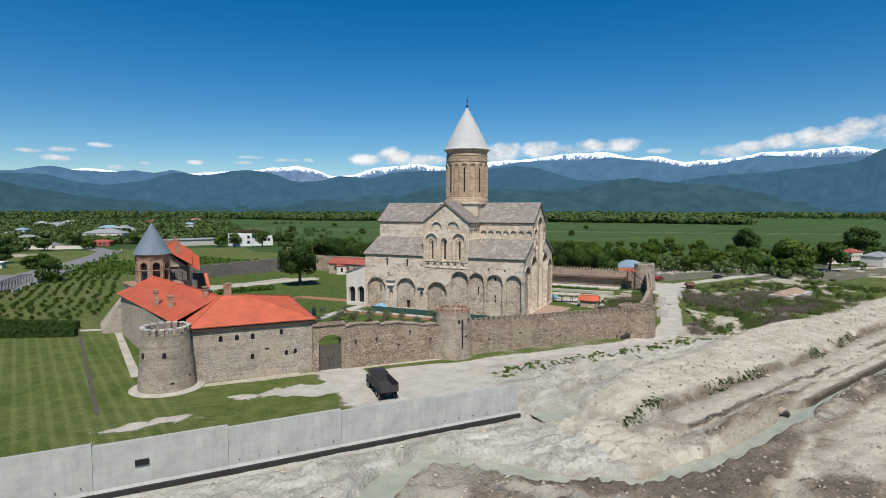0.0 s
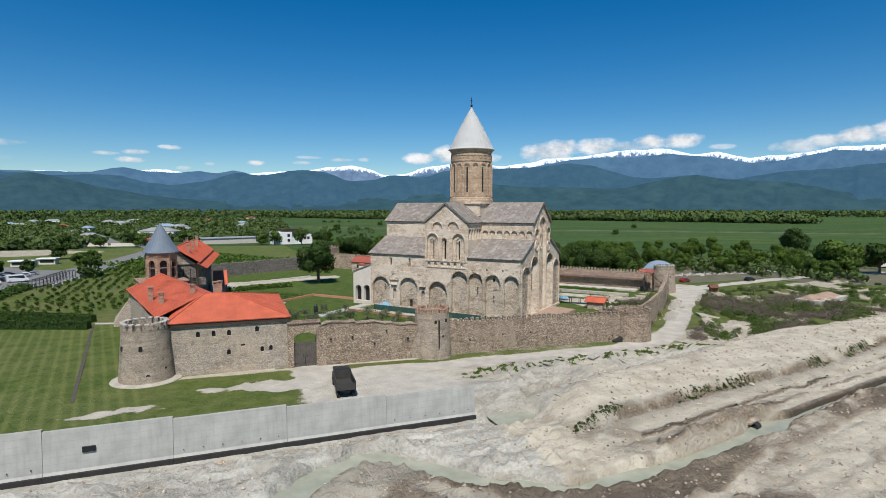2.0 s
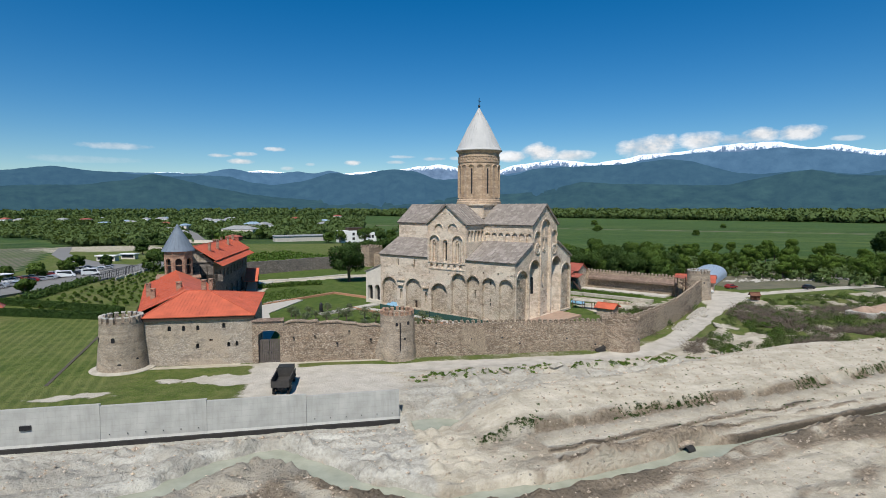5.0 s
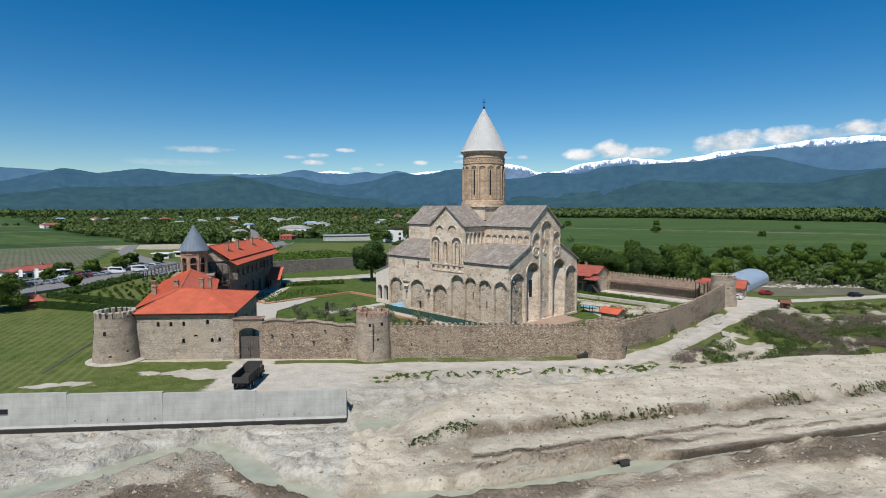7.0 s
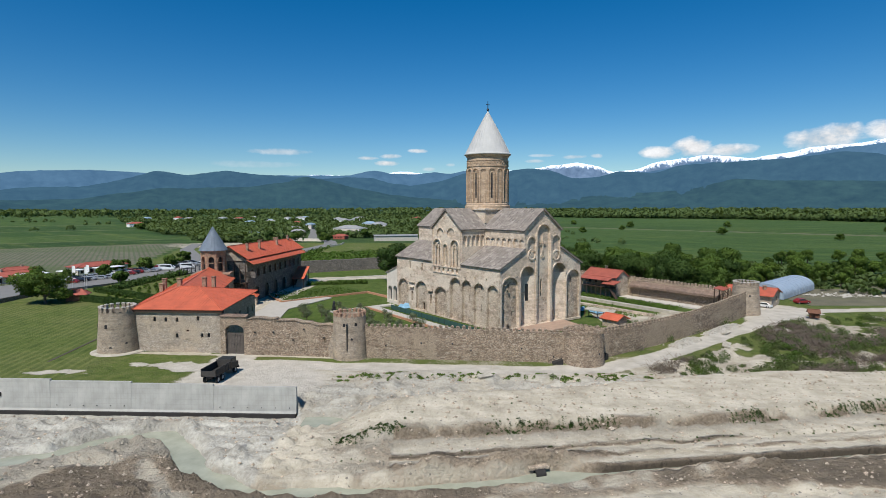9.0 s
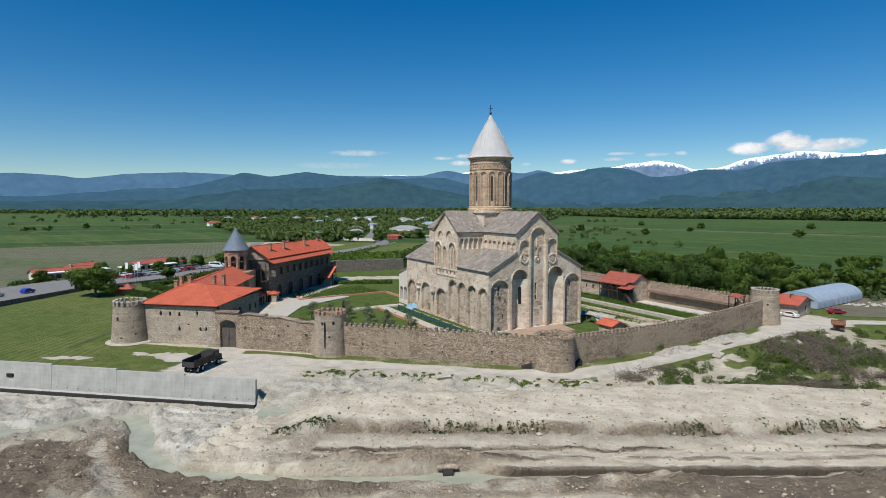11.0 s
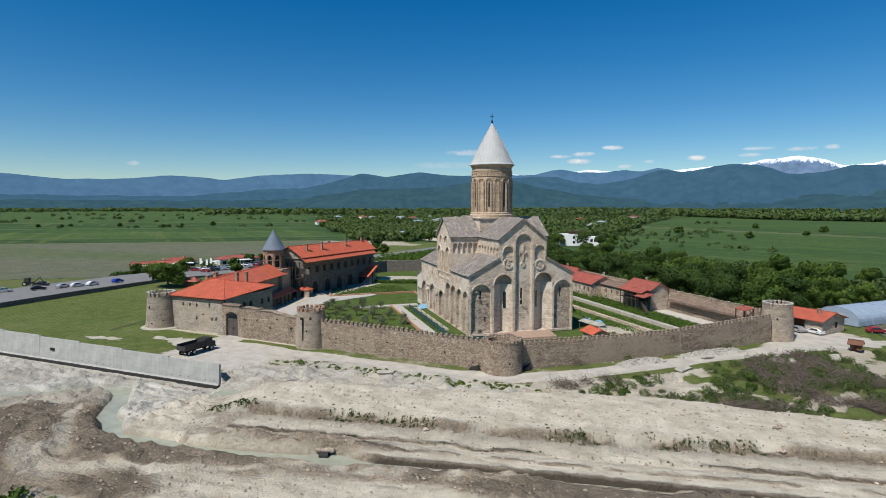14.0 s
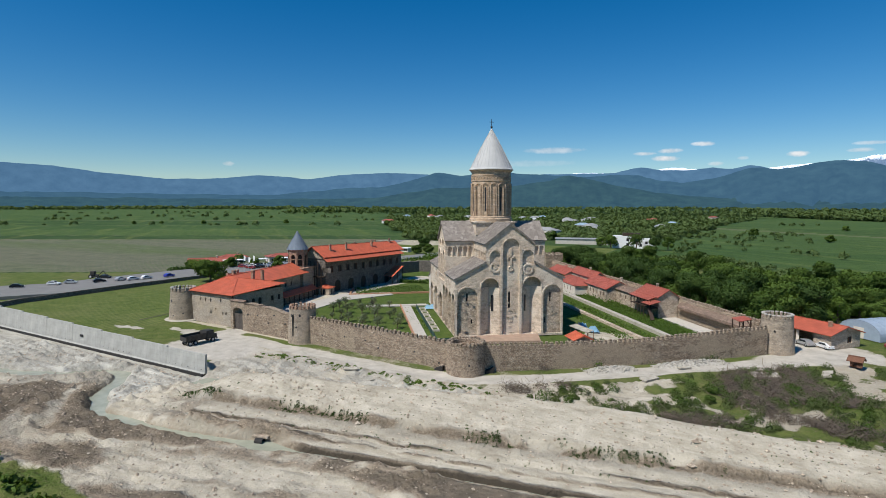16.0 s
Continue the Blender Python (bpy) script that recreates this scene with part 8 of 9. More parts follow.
pad("pavement_far_path", [(20, 192), (46, 205), (46.5, 203.5), (21, 190)], -0.4, 0.2, M["paving"], "pale path to the garden tree")
# low slabs and beds south of the cathedral
for i in range(6):
    c = cuv(-16 + i * 5.2, -16.6)
    bm = bmesh.new()
    box(bm, -1.9, 1.9, -0.9, -0.7, -0.3, 0.3)
    box(bm, -1.9, 1.9, 0.7, 0.9, -0.3, 0.3)
    box(bm, -1.9, -1.7, -0.7, 0.7, -0.3, 0.3)
    box(bm, 1.7, 1.9, -0.7, 0.7, -0.3, 0.3)
    o = tagged(part("raised_bed", bm, M["lime"]), "low pale stone raised bed", "raised bed", group="beds beside the cathedral")
    o.matrix_basis = pose(*c, 0, 0, 0, -53.16)
# green net fence beside the path
nf = thing("net_fence", "dark green net fence beside the garden path", "fence")
for i in range(18):
    u0 = -18 + i * 2.4
    a, b = cuv(u0, -18.2), cuv(u0 + 2.4, -18.2)
    bm = bmesh.new()
    prism(bm, [a, b, (b[0] + 0.04, b[1] + 0.03), (a[0] + 0.04, a[1] + 0.03)], 0.0, 1.25)
    part("net_panel", bm, M["tarp"], nf)
    bm = bmesh.new()
    beam(bm, (*a, -0.2), (*a, 1.4), 0.08)
    part("post", bm, M["iron"], nf)
for i, (u, v) in enumerate(((24.6, -18.2), (24.6, -14.8))):
    a = cuv(u, v)
    b = cuv(u, v + 3.4)
    bm = bmesh.new()
    prism(bm, [a, (a[0] + 0.05, a[1] - 0.05), (b[0] + 0.05, b[1] - 0.05), b], 0.0, 1.2)
    part("net_panel", bm, M["tarp"], nf)
# blue sheets
for (x, y, w, l, rz) in ((53.5, 131.5, 3.0, 4.5, -50), (103.0, 124.5, 2.6, 4.0, 20), (99.5, 127.5, 2.0, 3.0, 40)):
    bm = bmesh.new()
    rs = np.random.RandomState(int(x))
    g = [[bm.verts.new((-w / 2 + w * i / 4, -l / 2 + l * j / 6, 0.9 + rs.uniform(-0.25, 0.35))) for i in range(5)] for j in range(7)]
    for j in range(6):
        for i in range(4):
            bm.faces.new((g[j][i], g[j][i + 1], g[j + 1][i + 1], g[j + 1][i]))
    for v in list(bm.verts):
        if abs(v.co.x) > w / 2 - 0.01 or abs(v.co.y) > l / 2 - 0.01:
            v.co.z = 0.1
    o = tagged(part("tarpaulin", bm, M["bluetarp"]), "crumpled pale blue tarpaulin over garden goods", "tarpaulin")
    o.matrix_basis = pose(x, y, 0, 0, 0, rz)
# dark weathered statue on the lawn
bm = bmesh.new()
lathe(bm, [(0.6, 0), (0.6, 0.5), (0.42, 0.55), (0.5, 1.2), (0.36, 1.9), (0.42, 2.1), (0.2, 2.5), (0.05, 2.6)], 12)
o = tagged(part("statue", bm, M["iron"]), "dark weathered statue on the garden lawn", "statue")
o.matrix_basis = pose(34.5, 127.0, 0.0)


# ---------------------------------------------------------------- houses along the north wall
def small_house(name, label, poly, h, roof, ridge_h, wallmat, roofmat, windows=None, chim=(), hip=False):
    t = thing(name, label, "house")
    house_walls(t, poly, -0.4, h, wallmat, windows)
    c01 = (Vector(poly[0]) + Vector(poly[3])) / 2
    c23 = (Vector(poly[1]) + Vector(poly[2])) / 2
    if hip:
        r0, r1 = c01.lerp(c23, 0.28), c01.lerp(c23, 0.72)
        hip_roof(t, poly, [tuple(r0), tuple(r1)], h, ridge_h, roofmat, 0.6)
    else:
        half = (Vector(poly[0]) - Vector(poly[3])).length / 2
        gable_roof(t, tuple(c01), tuple(c23), half, h, ridge_h, roofmat, 0.5)
        for cc, e in ((c01, (poly[3], poly[0])), (c23, (poly[1], poly[2]))):
            bm = bmesh.new()
            bm.faces.new([bm.verts.new(p) for p in ((*e[0], h), (*e[1], h), (*cc, ridge_h - 0.12))])
            part("gable_end", bm, wallmat, t)
    for x, y in chim:
        chimney(t, x, y, h, ridge_h + 0.9, 0.6, M["rough"])
    return t


def nbox(a0, a1, b0, b1):
    """Anticlockwise plan of a house that runs along the north wall: inner side first."""
    return [nw(a1, b1), nw(a0, b1), nw(a0, b0), nw(a1, b0)]


h1 = small_house("cell_house", "stone house with a timber balcony and red metal roof", nbox(31, 42.5, 0.8, 6.6), 6.1, None, 7.9, M["rough"], M["redold"], {0: [(1.6 + 2.4 * i, 3.6, 1.0, 1.6, False) for i in range(4)]}, [nw(37, 3.5)])
bm = bmesh.new()
roof_plane(bm, [(*nw(43, 9.2), 5.0), (*nw(32, 9.2), 5.0), (*nw(32, 6.4), 5.95), (*nw(43, 6.4), 5.95)])
part("verandah_roof", bm, M["redold"], h1)
bm = bmesh.new()
roof_plane(bm, [(*nw(33.5, 10.4), 4.2), (*nw(29, 10.4), 4.2), (*nw(29, 7.0), 5.0), (*nw(33.5, 7.0), 5.0)])
part("stair_roof", bm, M["redold"], h1)
bm = bmesh.new()
prism(bm, [nw(42.5, 8.8), nw(31, 8.8), nw(31, 6.6), nw(42.5, 6.6)], 2.7, 2.95)
part("balcony_floor", bm, M["timber"], h1)
for i in range(7):
    p = nw(31.3 + i * 1.83, 8.7)
    bm = bmesh.new()
    beam(bm, (*p, -0.2), (*p, 5.1), 0.18)
    part("post", bm, M["timber"], h1)
bm = bmesh.new()
beam(bm, (*nw(31, 8.75), 3.9), (*nw(42.5, 8.75), 3.9), 0.1)
part("balcony_rail", bm, M["timber"], h1)
bm = bmesh.new()
beam(bm, (*nw(28.5, 9.6), 0.0), (*nw(31.5, 9.0), 2.9), 1.0, 0.2)
part("outer_stair", bm, M["timber"], h1)
small_house("store_house", "low stone house with a brown slab roof", nbox(42.8, 56.8, 0.8, 6.2), 4.6, None, 5.5, M["rough"], M["walkbrown"], {0: [(3 + 3 * i, 2.0, 0.8, 1.2, False) for i in range(3)]})
small_house("cell_house", "long low house with a broad red metal roof", nbox(57, 74, 0.8, 9.5), 4.4, None, 6.6, M["rough"], M["redold"], {0: [(2 + 2.6 * i, 1.6, 0.9, 1.4, False) for i in range(6)]}, [nw(60, 3)])
small_house("cell_house", "low house with a broad red hip roof", nbox(72, 92, 5.5, 14), 3.2, None, 5.2, M["plaster"], M["redold"], {0: [(2 + 2.8 * i, 1.0, 0.9, 1.4, False) for i in range(6)]}, [], True)
small_house("cell_house", "stone house with a dark band and red roof", nbox(76, 96, 0.6, 5.4), 5.4, None, 7.2, M["rough"], M["redold"], None, [nw(84, 3)])
small_house("cell_house", "small red-roofed stone house near cypresses", nbox(96, 114, 1.0, 8), 4.2, None, 6.0, M["rough"], M["redold"], {0: [(3 + 3 * i, 1.4, 0.9, 1.4, False) for i in range(5)]})
small_house("cell_house", "small plastered house with a red hip roof", [(66, 209), (74, 205.5), (77, 211), (69, 214.5)], 3.2, None, 4.8, M["plaster"], M["redold"], {0: [(2 + 2 * i, 0.8, 0.9, 1.7, True) for i in range(3)]}, [], True)
rp = thing("round_pavilion", "low round stone pavilion with a red cone roof", "pavilion", 70.5, 219, 0)
bm = bmesh.new()
lathe(bm, [(3.4, -0.3), (3.4, 4.2)], 20)
part("wall", bm, M["rough"], rp)
for i in range(10):
    a = 2 * math.pi * i / 10
    bm = bmesh.new()
    bm.faces.new([bm.verts.new((3.42 * math.cos(a + s / 3.4), 3.42 * math.sin(a + s / 3.4), z)) for s, z in arch(-0.5, 0.5, 1.2, 3.3)])
    part("window", bm, M["void"], rp)
bm = bmesh.new()
lathe(bm, [(4.0, 4.15), (3.95, 4.3), (0.1, 5.6)], 20)
part("roof_slope", bm, M["redold"], rp)
kt = thing("keep", "small square crenellated stone tower at the far wall corner", "tower", 58.5, 236.5, 0, 36)
bm = bmesh.new()
box(bm, -4, 4, -4, 4, -0.4, 8.2)
part("shaft", bm, M["wall"], kt)
me = merlon_mesh(0.8, 0.5, 0.9, M["wall"])
for i in range(5):
    for x, y, r in ((-3.4 + i * 1.7, -3.75, 0), (-3.4 + i * 1.7, 3.75, 0), (-3.75, -3.4 + i * 1.7, 90), (3.75, -3.4 + i * 1.7, 90)):
        o = new("merlon", me)
        o.parent = kt
        o.matrix_basis = pose(x, y, 8.15, 0, 0, r)

# low hut by the cathedral's east end
hut = small_house("garden_shed", "small stone shed with an orange-red roof", [(100.5, 109.8), (103.0, 106.5), (106.0, 109.0), (103.5, 112.3)], 1.7, None, 2.5, M["rough"], M["red"], None)
bm = bmesh.new()
roof_plane(bm, [(98.5, 118.8, 1.9), (104.0, 113.4, 1.9), (105.2, 114.8, 2.3), (99.7, 120.2, 2.3)])
o = tagged(part("shade_roof", bm, M["verge"]), "long low tan shade roof on posts", "shade roof")
for i in range(4):
    f = i / 3
    bm = bmesh.new()
    p = (98.8 + 5.4 * f, 119.2 - 5.3 * f)
    beam(bm, (*p, -0.1), (*p, 2.0), 0.12)
    part("post", bm, M["brownwood"], o)
    p = (99.9 + 5.4 * f, 119.9 - 5.3 * f)
    bm = bmesh.new()
    beam(bm, (*p, -0.1), (*p, 2.2), 0.12)
    part("post", bm, M["brownwood"], o)

# timber stair hoarding against the north-east tower
sh = thing("wall_stair", "steep timber stair shelter against the corner tower", "stair", 136.2, 125.6, 0, 40)
bm = bmesh.new()
roof_plane(bm, [(-2.6, -1.2, 5.9), (0.6, -1.2, 6.2), (0.6, 1.4, 6.5), (-2.6, 1.4, 6.2)])
part("roof_slope", bm, M["redold"], sh)
bm = bmesh.new()
for i in range(12):
    box(bm, -1.0, 0.4, -5.0 + i * 0.45, -4.6 + i * 0.45, 0.2 + i * 0.38, 0.3 + i * 0.38)
part("steps", bm, M["brownwood"], sh)
for x, y, z in ((-2.4, -1.0, 5.9), (0.4, -1.0, 6.1), (-2.4, 1.2, 6.1), (0.4, 1.2, 6.3), (-1.1, -5.0, 1.4), (0.5, -5.0, 1.4)):
    bm = bmesh.new()
    beam(bm, (x, y, -0.4), (x, y, z), 0.2)
    part("post", bm, M["timber"], sh)
bm = bmesh.new()
beam(bm, (-1.1, -5.0, 1.4), (-1.1, 0.2, 5.6), 0.12)
beam(bm, (0.5, -5.0, 1.4), (0.5, 0.2, 5.6), 0.12)
part("handrail", bm, M["timber"], sh)


# ---------------------------------------------------------------- outside the north-east tower
gd, gp = Vector((-0.74, 0.67)), Vector((0.67, 0.74))
g0 = Vector((156.0, 136.0))
q = lambda s, t: tuple(g0 + gd * s + gp * t)
gar = thing("garage", "stone garage with open carport and red metal roof", "garage")
house_walls(gar, [q(0, -4.6), q(0, 4.8), q(19, 4.8), q(19, 1.0), q(4, 1.0), q(4, -4.6)], -0.5, 3.0, M["house"], {0: [(6.0, 0.6, 1.6, 1.5, False)]})
for i in range(4):
    p = q(8 + i * 3.6, -4.4)
    bm = bmesh.new()
    box(bm, p[0] - 0.3, p[0] + 0.3, p[1] - 0.3, p[1] + 0.3, -0.5, 3.0)
    part("pier", bm, M["plaster"], gar)
gable_roof(gar, q(0, 0), q(19, 0), 4.9, 3.0, 4.5, M["redmid"], 0.6)
bm = bmesh.new()
bm.faces.new([bm.verts.new(p) for p in ((*q(0, -4.6), 3.0), (*q(0, 4.8), 3.0), (*q(0, 0), 4.4))])
part("gable_end", bm, M["house"], gar)
chimney(gar, *q(2.5, -1.5), 3.6, 5.2, 0.7)

M["film"] = plain("translucent_greenhouse_film", (0.30, 0.36, 0.43), 0.4, 0, 0.12, 0.8, 0.03)
gr = thing("greenhouse", "large round-topped plastic film greenhouse", "greenhouse", 160.5, 149.5, -0.4, math.degrees(math.atan2(0.67, 0.74)))
bm = bmesh.new()
n, LG, RW, HG = 14, 30.0, 5.2, 4.3
sec = [(RW * math.cos(math.pi * i / n), (HG - 1.2) * math.sin(math.pi * i / n) + 1.2) for i in range(n + 1)]
sec = [(RW, 0)] + sec + [(-RW, 0)]
a = [bm.verts.new((0, y, z)) for y, z in sec]
b = [bm.verts.new((LG, y, z)) for y, z in sec]
for i in range(len(sec) - 1):
    bm.faces.new((a[i], b[i], b[i + 1], a[i + 1]))
bm.faces.new(a[::-1])
bm.faces.new(b)
part("film_cover", bm, M["film"], gr)
for k in range(11):
    bm = bmesh.new()
    for i in range(len(sec) - 1):
        beam(bm, (LG * k / 10, sec[i][0] * 1.005, sec[i][1] * 1.005), (LG * k / 10, sec[i + 1][0] * 1.005, sec[i + 1][1] * 1.005), 0.08)
    part("hoop", bm, M["film"], gr)
bm = bmesh.new()
box(bm, -0.05, 0.0, -1.3, 1.3, 0, 2.6)
part("door", bm, M["plaster"], gr)
kiosk = small_house("well_house", "tiny plastered well house with a rusty roof", [(154.3, 118.6), (155.9, 117.9), (156.5, 119.3), (154.9, 120.0)], 1.25, None, 1.75, M["brownwood"], M["brownwood"], {0: [(1.6, -0.2, 0.9, 1.4, False)]})
# concrete slabs thrown by the lane
for x, y, z, rx, rz, s in ((139.5, 105.6, -0.6, 14, 20, 1.0), (120.5, 92.0, -0.6, 10, 60, 0.8), (150, 112.5, -0.6, -12, 80, 0.9), (70.5, 68.8, -0.3, 12, 30, 0.55), (76.0, 67.6, -0.4, -8, 75, 0.5), (62.8, 70.6, -0.2, 9, 110, 0.5), (125.6, 102.4, -0.5, 0, 40, 0.55)):
    bm = bmesh.new()
    box(bm, -2.4, 2.4, -0.9, 0.9, -0.1, 0.22)
    for k in range(3):
        box(bm, -2.2 + k * 1.6, -1.0 + k * 1.6, -0.95, 0.95, 0.22, 0.3)
    o = tagged(part("concrete_slab", bm, M["verge"]), "broken concrete slab lying beside the lane", "slab", group="broken slabs")
    o.matrix_basis = pose(x, y, ground_at(x, y) + 0.25, rx, 0, rz) @ Matrix.Diagonal((s, s, s, 1))
# rubble heaps along the east wall
def stone_mesh(seed, material, name="stone"):
    rs = np.random.RandomState(seed)
    bm = bmesh.new()
    bmesh.ops.create_icosphere(bm, subdivisions=1, radius=1.0)
    for v in bm.verts:
        v.co = v.co * float(rs.uniform(0.7, 1.15))
        v.co.z *= 0.7
    return finish(name, bm, material)


for hx, hy, hl, ang, cnt, sd_ in ((113.2, 94.2, 5.2, 40, 230, 5), (126.4, 106.0, 8.2, 40, 300, 6)):
    rs = np.random.RandomState(sd_)
    hp = thing("stone_heap", "long heap of loose pale stones under the wall", "stone heap", hx, hy, ground_at(hx, hy), ang)
    mes = [stone_mesh(sd_ * 10 + k, M["heap"]) for k in range(4)]
    bm = bmesh.new()
    g = [[bm.verts.new((hl * 1.02 * (2 * i / 16 - 1), 1.45 * (2 * j / 6 - 1), 0.88 * max(0, 1 - (2 * i / 16 - 1) ** 2) ** 0.5 * (1 - abs(2 * j / 6 - 1)) - 0.05 + rs.uniform(-0.06, 0.06))) for j in range(7)] for i in range(17)]
    for i in range(16):
        for j in range(6):
            bm.faces.new((g[i][j], g[i + 1][j], g[i + 1][j + 1], g[i][j + 1]))
    part("rubble_core", bm, M["heap"], hp)
    for i in range(cnt):
        u, v = rs.uniform(-1, 1), rs.normal(0, 0.42)
        z = max(0, 0.95 * (1 - u * u) ** 0.5 * (1 - min(1, abs(v))) + rs.uniform(-0.15, 0.1))
        o = new("stone", mes[i % 4])
        o.parent = hp
        s = rs.uniform(0.13, 0.33)
        o.matrix_basis = pose(u * hl, v * 1.5, z, rs.uniform(0, 360), rs.uniform(0, 360), 0) @ Matrix.Diagonal((s, s, s, 1))
# loose stones in the bed and on the bank
rs = np.random.RandomState(14)
bm = bmesh.new()
sx, sy = rs.uniform(-14, 165, 9500), rs.uniform(24, 74, 9500)
keep = (dist_to(ROAD, sx, sy) > 3) & ~((sx < 44.5) & (sy > 57.5)) & ~((sx > 100) & (sy > along(CREST, sx) + 4)) & (dist_to(STREAM, sx, sy) > 2.2)
sz = ground_height(sx, sy)
for x, y, gz in zip(sx[keep], sy[keep], sz[keep]):
    s = 0.06 + 0.24 * rs.rand() ** 4
    if rs.rand() < 0.02:
        s *= 2.0
    z = gz + s * 0.3
    o = [bm.verts.new((x + s * a * rs.uniform(0.7, 1.2), y + s * b * rs.uniform(0.7, 1.2), z + s * c * rs.uniform(0.6, 1.0))) for a, b, c in ((1, 0, 0), (0, 1, 0), (-1, 0, 0), (0, -1, 0), (0, 0, 0.9), (0, 0, -0.8))]
    for f in ((0, 1, 4), (1, 2, 4), (2, 3, 4), (3, 0, 4), (1, 0, 5), (2, 1, 5), (3, 2, 5), (0, 3, 5)):
        bm.faces.new([o[k] for k in f])
tagged(part("river_stones", bm, M["rough"]), "loose stones strewn over the silt", "stones", kind="stuff")
# broken culvert pipe in the stream bank
cp = thing("culvert_pipe", "broken dark pipe mouth in the stream bank", "pipe", 74.8, 42.0, -2.35, 15)
bm = bmesh.new()
n = 14
for r0, r1 in ((0.5, 0.42),):
    for i in range(n):
        a0, a1 = 2 * math.pi * i / n, 2 * math.pi * (i + 1) / n
        for (ra, rb, flip) in ((r0, r0, False), (r1, r1, True)):
            p = [(-0.6, ra * math.cos(a0), ra * math.sin(a0)), (0.6, ra * math.cos(a0), ra * math.sin(a0)), (0.6, ra * math.cos(a1), ra * math.sin(a1)), (-0.6, ra * math.cos(a1), ra * math.sin(a1))]
            bm.faces.new([bm.verts.new(v) for v in (p[::-1] if flip else p)])
# black barrel paints the dark hollow of the pipe mouth
part("barrel", bm, M["blackbase"], cp)
bm = bmesh.new()
box(bm, -1.2, 1.2, 0.1, 0.9, 0.4, 0.7)
part("headwall", bm, M["rough"], cp)


# ---------------------------------------------------------------- vehicles
def paint(name, col, rough=0.3, metal=0.2):
    return plain(name, col, rough, metal, 0.06, 1.0, 0)


M["tyre"] = plain("tyre_rubber", (0.02, 0.02, 0.02), 0.9, 0, 0.2, 3)
M["glass"] = plain("car_glass", (0.03, 0.035, 0.04), 0.1, 0, 0.1, 1, 0)


def wheel(parent, x, y, r=0.34, w=0.24):
    bm = bmesh.new()
    n = 14
    for yy in (-w / 2, w / 2):
        pass
    ring = [[bm.verts.new((x + rr * math.cos(2 * math.pi * i / n), y + yy, r + rr * math.sin(2 * math.pi * i / n))) for i in range(n)] for rr, yy in ((r * 0.6, -w / 2), (r, -w / 2), (r, w / 2), (r * 0.6, w / 2))]
    for a, b in zip(ring, ring[1:]):
        for i in range(n):
            bm.faces.new((a[i], a[(i + 1) % n], b[(i + 1) % n], b[i]))
    t = part("wheel", bm, M["tyre"], parent)
    bm = bmesh.new()
    lathe(bm, [(r * 0.6, -w * 0.4), (r * 0.6, w * 0.4)], n)
    for v in bm.verts:
        v.co = Vector((x + v.co.x, y + v.co.z, r + v.co.y))
    part("rim", bm, M["cone"], t)


